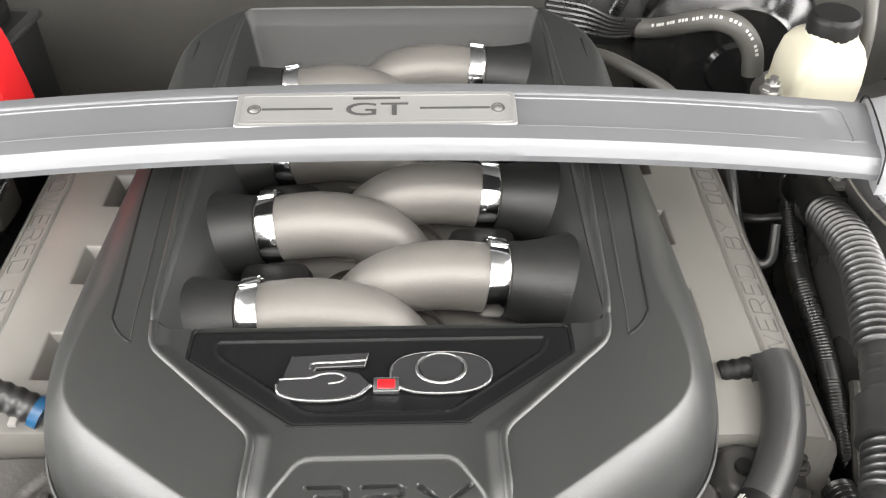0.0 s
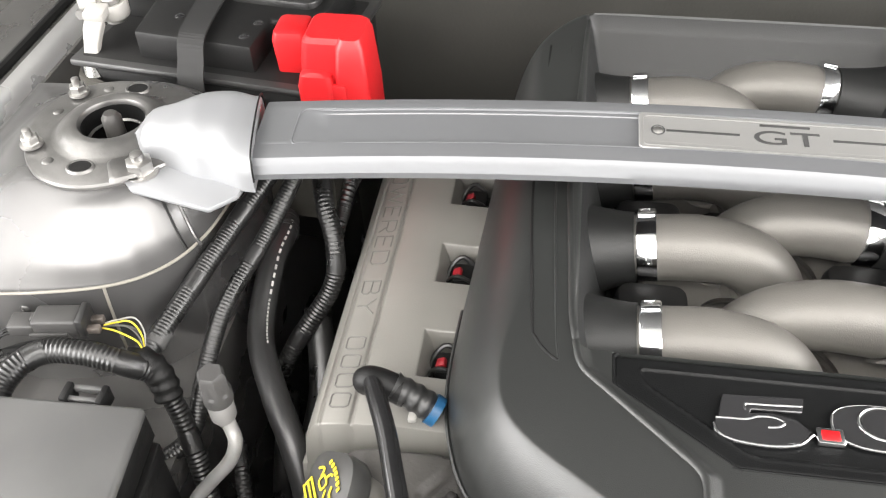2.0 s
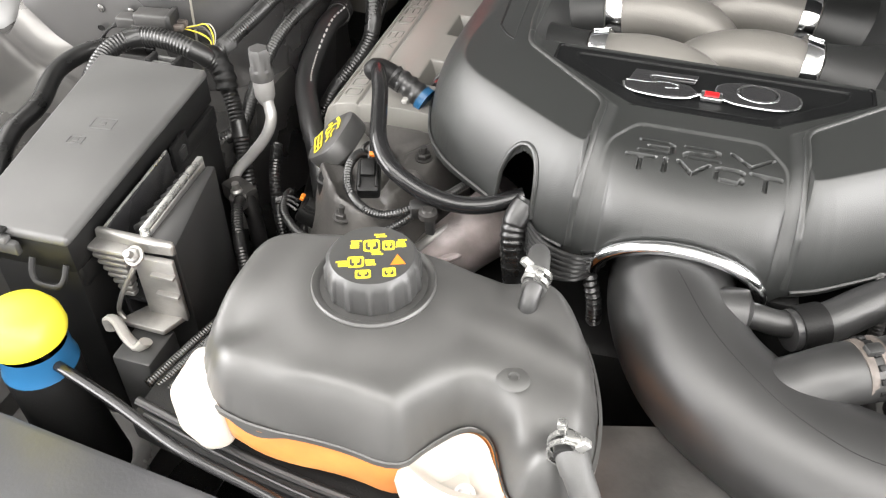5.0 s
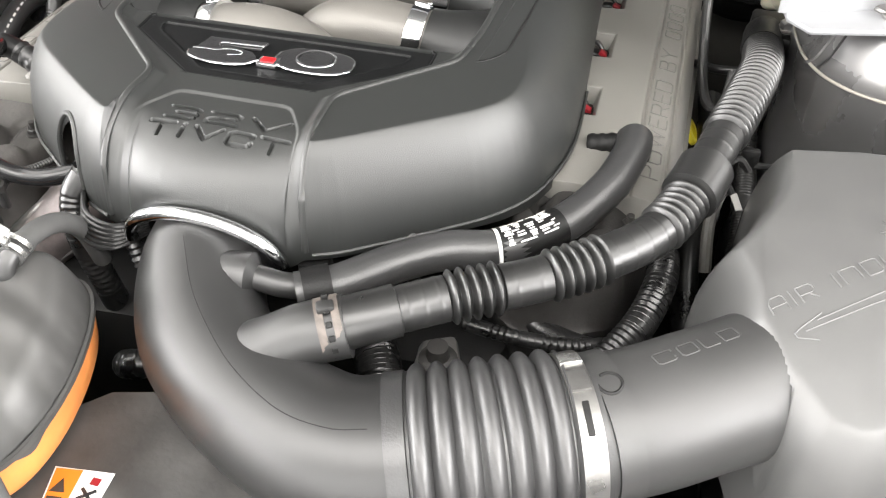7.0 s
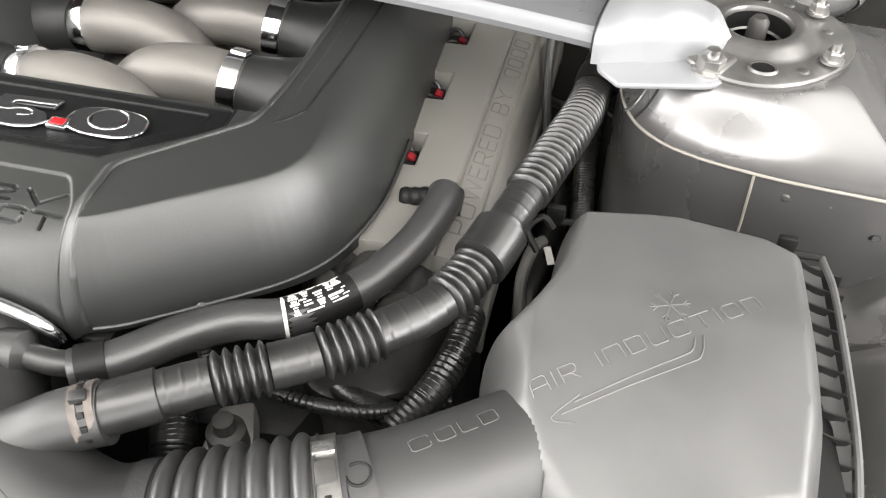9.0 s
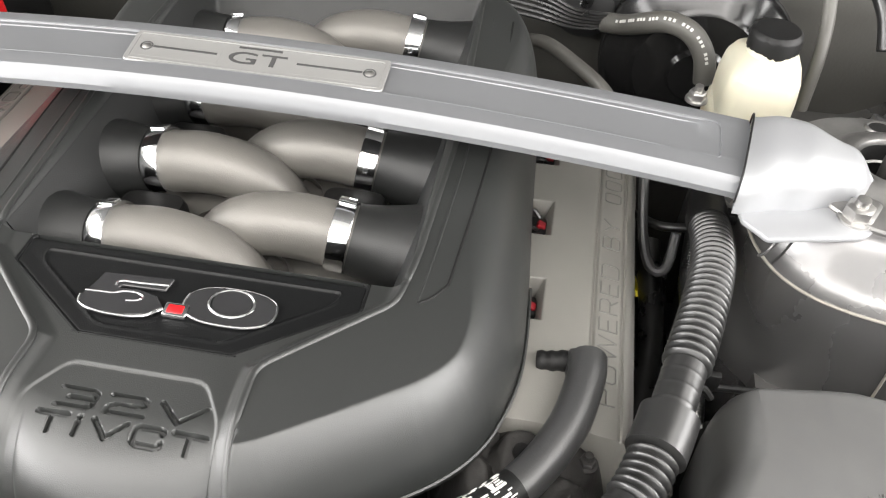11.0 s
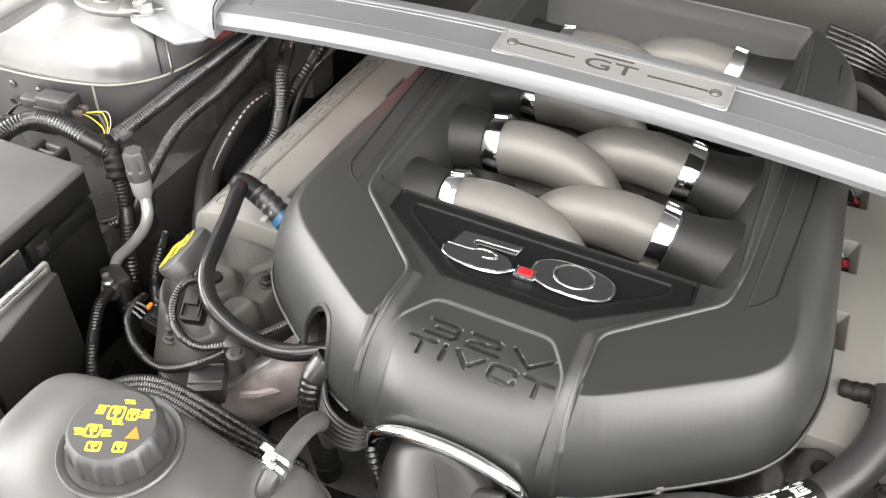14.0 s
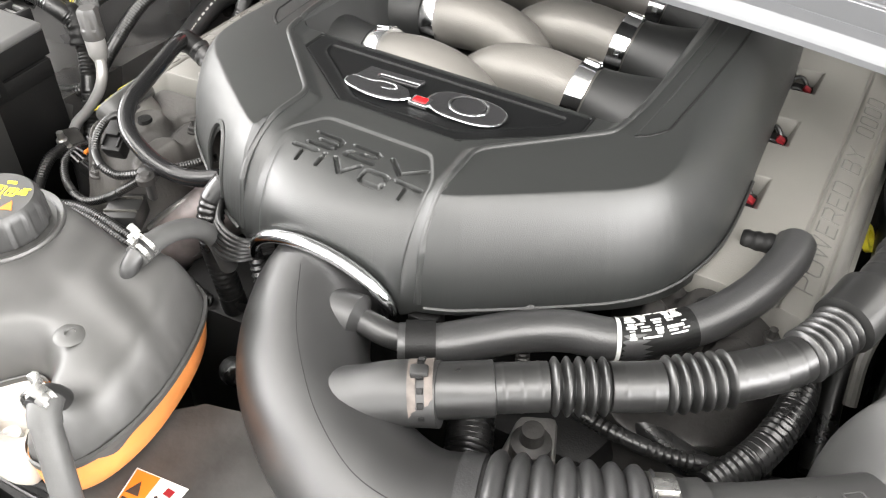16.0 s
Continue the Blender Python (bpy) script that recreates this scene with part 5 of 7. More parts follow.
def air_box():
    a = thing("air_box", "large black plastic air filter box with moulded lid", "air box", (0.46, 0.30, 0.70))
    plan = fillet([(0.386, 0.423), (0.47, 0.431), (0.535, 0.422), (0.566, 0.404), (0.572, 0.268), (0.567, 0.200), (0.447, 0.158), (0.418, 0.164), (0.386, 0.205), (0.372, 0.245), (0.350, 0.298), (0.372, 0.330), (0.384, 0.360)], 0.007)

    def top(X, Y):
        dd = np.where(inside(X, Y, plan), seg_dist(X, Y, plan, True), 0)
        u = np.clip(1 - dd / 0.020, 0, 1)
        flat = 0.914 - 1.28 * np.clip(0.34 - Y, 0, 1) ** 2 - 0.05 * np.clip(Y - 0.32, 0, 1) - 0.08 * np.clip(0.45 - X, 0, 1)
        # chamfer round the duct side
        cut = seg_dist(X, Y, [(0.408, 0.418), (0.400, 0.375), (0.384, 0.30), (0.388, 0.240), (0.408, 0.21)])
        low = inside(X, Y, [(0.33, 0.43), (0.408, 0.43), (0.400, 0.375), (0.384, 0.30), (0.388, 0.240), (0.408, 0.20), (0.408, 0.15), (0.33, 0.15)])
        flat = flat - np.where(low, np.minimum(0.55 * cut, 0.02), 0)
        # the edge stays higher where the duct runs in
        across = (X - 0.330) * 0.553 - (Y - 0.186) * 0.833
        duct_side = np.exp(-(across / 0.040) ** 4) * (1 - sstep(X, 0.400, 0.440))
        return flat - (0.055 - 0.035 * duct_side) * (1 - np.sqrt(1 - u * u)) - (0.012 - 0.010 * duct_side) * u
    shell = shell_field(plan, top, 0.0022, 0.075)
    face = surface(shell)
    lid = part("lid", shell, M["airbox"], a, "grey-black lid with moulded words and arrow")
    d = (Vector((0.523, 0.334)) - Vector((0.392, 0.242)))
    ang = math.atan2(d.y, d.x)
    w = stroke_word("AIR INDUCTION", 0.0, d.length, 0.0, 0.0108, 0.0006)
    w = moved(w, Matrix.Translation((0.394, 0.2405, 0)) @ Matrix.Rotation(ang, 4, "Z"))
    part("lettering", drape(w, face, 0.0003), M["airbox"], lid, "moulded words")
    line = [(0.489, 0.301), (0.488, 0.286), (0.478, 0.277), (0.412, 0.233)]
    off = [(0.4835, 0.298), (0.4825, 0.289), (0.475, 0.282), (0.418, 0.2415)]
    for pts in (line, off, [(0.420, 0.2465), (0.406, 0.2295), (0.420, 0.2285)]):
        part("arrow_line", drape(tube([(x, y, 0) for x, y in pts], 0.0006, 0.003, 6), face, 0.0003), M["airbox"], lid)
    for k in range(3):
        an = radians(60 * k + 20)
        cxx, cyy = 0.467, 0.320
        part("snow_arm", drape(tube([(cxx - 0.013 * math.cos(an), cyy - 0.013 * math.sin(an), 0), (cxx, cyy, 0), (cxx + 0.013 * math.cos(an), cyy + 0.013 * math.sin(an), 0)], 0.0006, 0.003, 6), face, 0.0003), M["airbox"], lid)
        for sgn in (-1, 1):
            bx, by = cxx + sgn * 0.008 * math.cos(an), cyy + sgn * 0.008 * math.sin(an)
            for da in (35, -35):
                b2 = an + radians(da)
                part("snow_twig", drape(tube([(bx, by, 0), (bx + sgn * 0.0045 * math.cos(b2), by + sgn * 0.0045 * math.sin(b2), 0)], 0.0005, 0.002, 6), face, 0.0003), M["airbox"], lid)
    pipe = tube([(0.290, 0.164, 0.841), (0.33, 0.186, 0.842), (0.365, 0.209, 0.844), (0.398, 0.231, 0.845), (0.440, 0.259, 0.846)], lambda q, t: 0.0455 + 0.004 * sstep(q / t, 0.45, 1), 0.006, 44)
    skin = surface(pipe)
    duct = part("duct", pipe, M["duct"], a)
    cold = moved(stroke_word("COLD", 0.0, 0.056, 0.0, 0.0095, 0.0007), Matrix.Translation((0.332, 0.1915, 0)) @ Matrix.Rotation(math.atan2(0.038, 0.05), 4, "Z"))
    part("lettering", drape(cold, skin, 0.0001), M["duct"], duct, "moulded word")
    part("duct_collar", tube([(0.2985, 0.1685, 0.8412), (0.306, 0.1732, 0.8414), (0.3135, 0.1778, 0.8418)], 0.0472, 0.002, 44), M["duct"], duct)
    # keyhole notch moulded beside the clamp
    nx, ny = 0.3015, 0.1700
    arch = [(nx + 0.0085 * math.cos(v) * 0.85 + 0.004, ny + 0.0085 * math.sin(v) * 0.85, 0.0) for v in [radians(a) for a in range(-150, 151, 20)]]
    part("key_notch", drape(tube(arch, 0.0010, 0.002, 6), skin, 0.0018), M["black"], duct)
    # lower case with its finned flange
    part("case", prism([(0.385, 0.432), (0.582, 0.438), (0.598, 0.258), (0.582, 0.195), (0.422, 0.165)], 0.60, 0.834, 0.008), M["black"], a)
    # pale lid plastic stands in for light reflected off the flange
    part("flange", loft([[(0.556, 0.436, z), (0.582, 0.440, z), (0.600, 0.30, z - 0.022), (0.604, 0.24, z - 0.046), (0.598, 0.205, z - 0.06), (0.556, 0.215, z - 0.056)] for z in (0.855, 0.859)]), M["airbox"], a, "flange in the lid's plastic, pale for the light it reflects")
    rim = part("rim", tube([(0.582, 0.442, 0.866), (0.590, 0.40, 0.864), (0.602, 0.30, 0.842), (0.606, 0.24, 0.815), (0.60, 0.20, 0.80)], 0.0028, 0.006, 8), M["airbox"], a, "rim in the lid's paler plastic")
    for k in range(13):
        y = 0.434 - 0.0162 * k
        z = 0.862 - 0.0030 * k - (0.0015 * max(0, k - 6))
        x = 0.563 + 0.0010 * k
        arc = [(x, y + 0.012), (x + 0.004, y + 0.006), (x + 0.012, y + 0.001), (x + 0.022, y - 0.002), (x + 0.034, y - 0.004)]
        arc = [(p.x, p.y) for p in smooth_path([(px, py, 0) for px, py in arc], 0.004)[0]]
        fin = loft([[(px, py, zz) for px, py in arc] + [(px, py - 0.0016, zz) for px, py in arc[::-1]] for zz in (z - 0.020, z - 0.004, z)])
        part("fin", fin, M["satin"], a)
    part("rear_rim", tube([(0.386, 0.432, 0.868), (0.47, 0.437, 0.869), (0.55, 0.440, 0.868), (0.582, 0.442, 0.866)], 0.0028, 0.006, 8), M["black"], a)
    part("clip", block(0.014, 0.006, 0.022, 0.0015, m=Matrix.Translation((0.553, 0.437, 0.864))), M["black"], a)
    part("clip", block(0.014, 0.006, 0.018, 0.0015, m=Matrix.Translation((0.381, 0.433, 0.864))), M["black"], a)
    part("hook", tube([(0.372, 0.404, 0.858), (0.362, 0.412, 0.872), (0.372, 0.420, 0.880), (0.381, 0.418, 0.872)], 0.0030, 0.003, 8), M["black"], a)
    return a


M["airbox"] = mat("airbox_plastic", (0.078, 0.078, 0.077), 0.42, spec=0.85, grain=0.14, scale=1800, stain=0.14, stain_scale=14)
air_box()

# ---------- fuse box ----------
def fuse_box():
    fb = thing("fuse_box", "black plastic fuse box, flat grey lid with sides blackened for shade", "fuse box", (-0.475, 0.245, 0.68))
    lid = [(-0.553, 0.371), (-0.439, 0.374), (-0.417, 0.127), (-0.505, 0.123)]
    # lid sides split off in black, their shade put into the colour
    part("lid_shade_skirt", prism([(x + 0.001 * (1 if x < -0.48 else -1), y + 0.001 * (1 if y < 0.2 else -1)) for x, y in lid], 0.846, 0.8735, 0.001), M["black"], fb)
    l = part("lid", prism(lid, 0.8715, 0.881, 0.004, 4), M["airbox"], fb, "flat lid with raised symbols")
    part("box", prism([(-0.547, 0.366), (-0.437, 0.370), (-0.421, 0.130), (-0.501, 0.130)], 0.66, 0.8455, 0.004), M["black"], fb)
    for k in range(2):
        x, y, w = ((-0.478, 0.266, 0.016), (-0.486, 0.238, 0.011))[k]
        m = Matrix.Translation((x, y, 0.881)) @ Matrix.Rotation(radians(8), 4, "Z")
        part("symbol", moved(loft([[(px, py, z) for px, py in rounded_rect(w * 1.3 - o, w - o, 0.001)] for o, z in ((0, -0.0002), (0.0004, 0.0006), (0.0016, 0.0006), (0.002, -0.0002))], False), m), M["airbox"], l)
        part("symbol", block(0.005, 0.004, 0.0006, 0.0002, m=m), M["airbox"], l)
    # front hinges with their loops, and the corner latch
    for x in (-0.478, -0.520):
        part("hinge", block(0.030, 0.008, 0.006, 0.0018, m=Matrix.Translation((x, 0.119, 0.872)) @ Matrix.Rotation(radians(-14), 4, "X")), M["airbox"], fb)
        part("hinge_slot", block(0.026, 0.006, 0.003, 0.0006, m=Matrix.Translation((x, 0.1225, 0.8800))), M["black"], fb)
        part("hinge_foot", block(0.036, 0.006, 0.012, 0.0018, m=Matrix.Translation((x + 0.004, 0.120, 0.862))), M["duct"], fb)
    for x, z in ((-0.436, 0.848), (-0.503, 0.850)):
        loop = [(x - 0.015, 0.1235, z + 0.010), (x - 0.014, 0.117, z), (x - 0.008, 0.114, z - 0.006), (x + 0.008, 0.114, z - 0.006), (x + 0.014, 0.117, z), (x + 0.015, 0.1235, z + 0.010)]
        part("latch", tube(loop, 0.0026, 0.003, 8, flat=0.7), M["black"], fb)
    part("side_rib", prism([(-0.440, 0.366), (-0.435, 0.368), (-0.419, 0.134), (-0.424, 0.132)], 0.826, 0.845, 0.001), M["black"], fb)
    for x in (-0.502, -0.474):
        part("rear_post", block(0.005, 0.016, 0.016, 0.0012, m=Matrix.Translation((x, 0.380, 0.866))), M["black"], fb)
    part("rear_bar", block(0.024, 0.004, 0.006, 0.0012, m=Matrix.Translation((-0.488, 0.387, 0.872))), M["airbox"], fb)
    part("rear_lip", block(0.024, 0.004, 0.004, 0.0010, m=Matrix.Translation((-0.488, 0.377, 0.874))), M["airbox"], fb)
    part("side_latch", block(0.004, 0.030, 0.026, 0.001, m=Matrix.Translation((-0.4275, 0.292, 0.832)) @ Matrix.Rotation(radians(8), 4, "Z")), M["black"], fb)
    part("side_latch", block(0.004, 0.012, 0.012, 0.001, m=Matrix.Translation((-0.4250, 0.292, 0.838)) @ Matrix.Rotation(radians(8), 4, "Z")), M["satin"], fb)
    return fb


fuse_box()


def module_rack():
    """Open module holder bolted beside the fuse box."""
    t = thing("module_rack", "open black module holder with bright ribbed rails", "bracket", (-0.39, 0.20, 0.70))
    slab = lambda a, z0, z1, bev=0.001: prism(a, z0, z1, bev)
    part("outer_cover", slab([(-0.3815, 0.262), (-0.374, 0.264), (-0.352, 0.163), (-0.378, 0.160)], 0.64, 0.8605, 0.0015), M["satin"], t, "dull black cover")
    part("inner_plate", slab([(-0.425, 0.268), (-0.421, 0.269), (-0.413, 0.162), (-0.417, 0.161)], 0.66, 0.8615), M["gloss"], t)
    part("floor_plate", slab([(-0.421, 0.268), (-0.389, 0.268), (-0.383, 0.160), (-0.413, 0.160)], 0.790, 0.796), M["gloss"], t)
    part("rim", tube([(-0.423, 0.268, 0.8625), (-0.419, 0.215, 0.8625), (-0.4155, 0.170, 0.8625), (-0.4145, 0.1645, 0.8625), (-0.410, 0.1625, 0.8625), (-0.386, 0.164, 0.8625)], 0.0012, 0.003, 8), M["clip"], t, "bright thin edge")
    part("rail", slab([(-0.391, 0.266), (-0.386, 0.267), (-0.3805, 0.168), (-0.3855, 0.167)], 0.850, 0.8660), M["clip"], t, "bright steel rail")
    part("rail", slab([(-0.3845, 0.262), (-0.3820, 0.262), (-0.3765, 0.168), (-0.3790, 0.168)], 0.850, 0.8640), M["steel"], t)
    part("rail_tip", lathe([(0, 0.004), (0.003, 0.003), (0.0042, 0), (0.003, -0.004)], 14, Matrix.Translation((-0.378, 0.1655, 0.8660))), M["clip"], t)
    for k in range(9):
        part("rib", tube([(-0.3975, 0.180 + 0.0098 * k, 0.8540), (-0.392, 0.1805 + 0.0098 * k, 0.8580), (-0.388, 0.181 + 0.0098 * k, 0.8590)], 0.0036, 0.003, 10), M["satin"], t)
    br = part("bracket", prism([(-0.4205, 0.158), (-0.4195, 0.1645), (-0.353, 0.1650), (-0.351, 0.1585), (-0.375, 0.1560)], 0.853, 0.8655, 0.003, 3), M["alloy"], t, "cast alloy bracket")
    for k in range(8):
        part("step", prism([(-0.4205 + 0.0020 * k, 0.146 + 0.0008 * k), (-0.4205 + 0.0020 * k, 0.160), (-0.389 - 0.0010 * k, 0.160), (-0.389 - 0.0010 * k, 0.147 + 0.0008 * k)], 0.8525 - 0.0070 * k, 0.8575 - 0.0070 * k, 0.0018), M["alloy"], br)
    part("edge_web", tube([(-0.380, 0.146, 0.848), (-0.388, 0.143, 0.834), (-0.398, 0.141, 0.815), (-0.404, 0.140, 0.798), (-0.398, 0.138, 0.792)], 0.0028, 0.003, 8, flat=0.7), M["alloy"], br)
    nut(-0.378, 0.1475, 0.8570, br, "bolt", 0.0058, 0.005, M["alloy"], Matrix.Translation((-0.378, 0.1475, 0.858)) @ Matrix.Rotation(radians(40), 4, "X"))
    part("back_plate", prism([(-0.384, 0.150), (-0.384, 0.156), (-0.352, 0.158), (-0.350, 0.152)], 0.790, 0.853, 0.0015), M["alloy"], br)
    for z in (0.838, 0.818):
        part("rib", block(0.020, 0.006, 0.003, 0.001, m=Matrix.Translation((-0.360, 0.150, z))), M["alloy"], br)
    part("shelf", prism([(-0.404, 0.134), (-0.390, 0.156), (-0.352, 0.158), (-0.362, 0.134)], 0.788, 0.7935, 0.0015), M["alloy"], t, "dull cast shelf")
    part("foot", block(0.034, 0.040, 0.07, 0.003, m=Matrix.Translation((-0.376, 0.125, 0.715))), M["duct"], t)
    part("hook", tube([(-0.408, 0.132, 0.785), (-0.406, 0.130, 0.797), (-0.398, 0.128, 0.800), (-0.388, 0.122, 0.792), (-0.377, 0.119, 0.786), (-0.370, 0.122, 0.792)], 0.0066, 0.004, 10, flat=0.6), M["peg"], t, "white plastic hook")
    return t


module_rack()

wc = thing("washer_cap", "bright yellow domed washer bottle cap with side tab", "cap", (-0.441, 0.083, 0.80))
part("dome", lathe([(0.0, 0.847), (0.015, 0.846), (0.0245, 0.841), (0.0298, 0.832), (0.0310, 0.822), (0.0298, 0.818)], 36, Matrix.Translation((-0.441, 0.083, 0))), M["washer"], wc)
part("tab", block(0.014, 0.012, 0.006, 0.002, m=Matrix.Translation((-0.476, 0.090, 0.826))), M["washer"], wc)
part("neck", lathe([(0.026, 0.817), (0.0265, 0.800), (0.0285, 0.794)], 28, Matrix.Translation((-0.434, 0.079, 0))), M["blue"], wc, "blue bottle neck")
part("filler_pipe", lathe([(0.0275, 0.796), (0.0285, 0.790), (0.027, 0.74), (0.036, 0.66)], 28, Matrix.Translation((-0.434, 0.079, 0))), M["black"], wc, "black filler pipe")


# ---------- battery ----------
def battery():
    b = thing("battery", "black car battery with ribbed strap and printed labels", "battery", (-0.49, 0.78, 0.775))
    part("case", block(0.256, 0.178, 0.165, 0.008, m=Matrix.Translation((-0.505, 0.797, 0.775))), M["black"], b)
    part("lip", block(0.264, 0.186, 0.008, 0.003, m=Matrix.Translation((-0.505, 0.797, 0.931))), M["satin"], b)
    top = part("cover", prism([(-0.568, 0.723), (-0.4445, 0.721), (-0.447, 0.775), (-0.400, 0.778), (-0.395, 0.872), (-0.630, 0.872), (-0.629, 0.795), (-0.579, 0.791)], 0.937, 0.968, 0.004), M["black"], b, "stepped black top")
    for x, y, w in ((-0.575, 0.820, 0.072), (-0.457, 0.824, 0.076)):
        pad = part("vent_cover", prism([(x + px, y + py) for px, py in rounded_rect(w + 0.018, 0.050, 0.012)], 0.966, 0.975, 0.003), M["satin"], top)
        lab = part("label", prism([(x + px, y + py) for px, py in rounded_rect(w, 0.032, 0.010)], 0.9745, 0.9757, 0), M["labelgrey"], pad, "printed label with rows of small writing")
        rnd = random.Random(int(-x * 1000))
        for r in range(4):
            xx = x - w * 0.42
            while xx < x + w * 0.38:
                ww = rnd.uniform(0.006, 0.016)
                part("print_bar", block(ww, 0.0048, 0.0004, 0, m=Matrix.Translation((xx + ww / 2, y - 0.012 + 0.0078 * r, 0.9757))), M["white"], lab)
                xx += ww + 0.002
    for x, y in ((-0.537, 0.760), (-0.4555, 0.765), (-0.4585, 0.738)):
        part("plug_hole", lathe([(0, 0.9684), (0.004, 0.9684), (0.0052, 0.9676)], 14, Matrix.Translation((x, y, 0.0004))), M["gloss"], top)
    # strap over the top and down the front
    prof = [(0.875, 0.969), (0.80, 0.977), (0.735, 0.976), (0.712, 0.969), (0.703, 0.955), (0.692, 0.938), (0.690, 0.90)]
    pts, tot = smooth_path([(-0.503 + 0.15 * (0.73 - y), y, z) for y, z in prof], 0.0015)
    rows = []
    for k, q in enumerate(pts):
        lift = 0.0004 * (k % 2)
        rows.append([(q.x - 0.0135, q.y, q.z), (q.x - 0.0135, q.y - lift * 0.5, q.z + 0.002 + lift), (q.x + 0.0135, q.y - lift * 0.5, q.z + 0.002 + lift), (q.x + 0.0135, q.y, q.z)])
    part("strap", loft(rows), M["webbing"], b, "ribbed black hold-down strap")
    b.rotation_euler.z = radians(-7)
    return b


M["webbing"] = mat("strap_webbing", (0.018, 0.018, 0.018), 0.65, spec=0.3, stain=0.2)
M["labelgrey"] = mat("label_film", (0.20, 0.20, 0.20), 0.35)
battery()

M["felt"] = mat("tray_felt", (0.060, 0.057, 0.050), 0.8, spec=0.2, grain=0.5, scale=500, stain=0.15)
tray = thing("battery_tray", "grey-brown felt-faced tray wall round the battery", "battery tray", (-0.49, 0.69, 0.80))
line = [(-0.648, 0.84), (-0.649, 0.750), (-0.640, 0.722), (-0.610, 0.708), (-0.55, 0.700), (-0.49, 0.694), (-0.43, 0.686), (-0.395, 0.682), (-0.378, 0.690), (-0.374, 0.72)]
back = [(x * 0.985 - 0.0075, y + 0.006) for x, y in line]
part("wall", loft([[(x, y - 0.010, 0.80) for x, y in line] + [(x, y, 0.80) for x, y in back[::-1]], [(x, y, 0.905) for x, y in line] + [(x, y, 0.905) for x, y in back[::-1]], [(x, y + 0.001, 0.921) for x, y in line] + [(x, y - 0.001, 0.921) for x, y in back[::-1]]]), M["felt"], tray, "grey-brown felt wall", angle=40)
part("skirt", prism([(-0.636, 0.87), (-0.636, 0.735), (-0.612, 0.722), (-0.40, 0.702), (-0.384, 0.710), (-0.384, 0.87)], 0.74, 0.90, 0.004), M["black"], tray)

rc = thing("terminal_cover", "glossy red plastic cover over the positive terminal", "terminal cover", (-0.37, 0.72, 0.91))
main = loft([[(-0.371 + px, 0.728 + py, z) for px, py in rounded_rect(w, h, 0.008)] for w, h, z in ((0.066, 0.060, 0.885), (0.066, 0.060, 0.905), (0.060, 0.057, 0.965), (0.055, 0.053, 0.984), (0.048, 0.045, 0.988))])
arm = loft([[(-0.416 + px, 0.740 + py, z) for px, py in rounded_rect(w, h, 0.006)] for w, h, z in ((0.030, 0.036, 0.928), (0.031, 0.038, 0.945), (0.034, 0.040, 0.972), (0.030, 0.036, 0.9805), (0.024, 0.030, 0.982))])
part("hood", main, M["red"], rc)
part("arm", arm, M["red"], rc)
part("bridge", block(0.045, 0.028, 0.026, 0.005, 3, m=Matrix.Translation((-0.398, 0.745, 0.952))), M["red"], rc)
part("front_step", loft([[(-0.386 + px, 0.7015 + py, z) for px, py in rounded_rect(w, h, 0.006)] for w, h, z in ((0.034, 0.026, 0.880), (0.034, 0.026, 0.945), (0.029, 0.023, 0.956), (0.021, 0.016, 0.959))]), M["red"], rc)
part("side_fold", loft([[(-0.353 + px, 0.722 + py, z) for px, py in rounded_rect(w, h, 0.006)] for w, h, z in ((0.036, 0.064, 0.880), (0.034, 0.060, 0.93), (0.026, 0.052, 0.982), (0.019, 0.044, 0.990))]), M["red"], rc)
part("tongue", block(0.014, 0.006, 0.030, 0.002, m=Matrix.Translation((-0.365, 0.694, 0.918))), M["red"], rc)

nt = thing("negative_terminal", "whitish corroded negative battery clamp with cable", "battery clamp", (-0.592, 0.735, 0.95))
part("clamp_ring", lathe([(0.0098, 0.956), (0.0098, 0.971), (0.0150, 0.972), (0.0160, 0.969), (0.0160, 0.958), (0.0150, 0.956)], 26, Matrix.Translation((-0.583, 0.746, 0))), M["peg"], nt)
part("post", lathe([(0, 0.979), (0.007, 0.978), (0.0092, 0.975), (0.0095, 0.95)], 20, Matrix.Translation((-0.583, 0.746, 0))), M["alloy"], nt)
for k in (-1, 1):
    part("jaw", block(0.020, 0.0045, 0.014, 0.0012, m=Matrix.Translation((-0.604, 0.744 + 0.0055 * k, 0.964))), M["peg"], nt)
part("jaw_bolt", tube([(-0.609, 0.731, 0.964), (-0.609, 0.744, 0.964), (-0.609, 0.758, 0.964)], 0.0030, 0.004, 10), M["steel"], nt)
part("bolt_head", lathe([(0, 0.004), (0.0055, 0.004), (0.006, 0.0), (0.0, 0.0)], 6, Matrix.Translation((-0.609, 0.731, 0.964)) @ Matrix.Rotation(radians(90), 4, "X")), M["steel"], nt)
part("bridge", block(0.022, 0.020, 0.010, 0.0025, m=Matrix.Translation((-0.590, 0.727, 0.964)) @ Matrix.Rotation(radians(12), 4, "X")), M["peg"], nt)
part("lug", loft([[(-0.592 + px, y, z + py) for px, py in rounded_rect(w, h, 0.003)] for y, z, w, h in ((0.722, 0.961, 0.020, 0.011), (0.712, 0.954, 0.019, 0.012), (0.703, 0.943, 0.015, 0.014), (0.696, 0.930, 0.014, 0.016), (0.691, 0.916, 0.014, 0.016))]), M["peg"], nt)
part("crimp", tube([(-0.592, 0.695, 0.930), (-0.591, 0.691, 0.918)], 0.0092, 0.004, 14), M["clip"], nt)
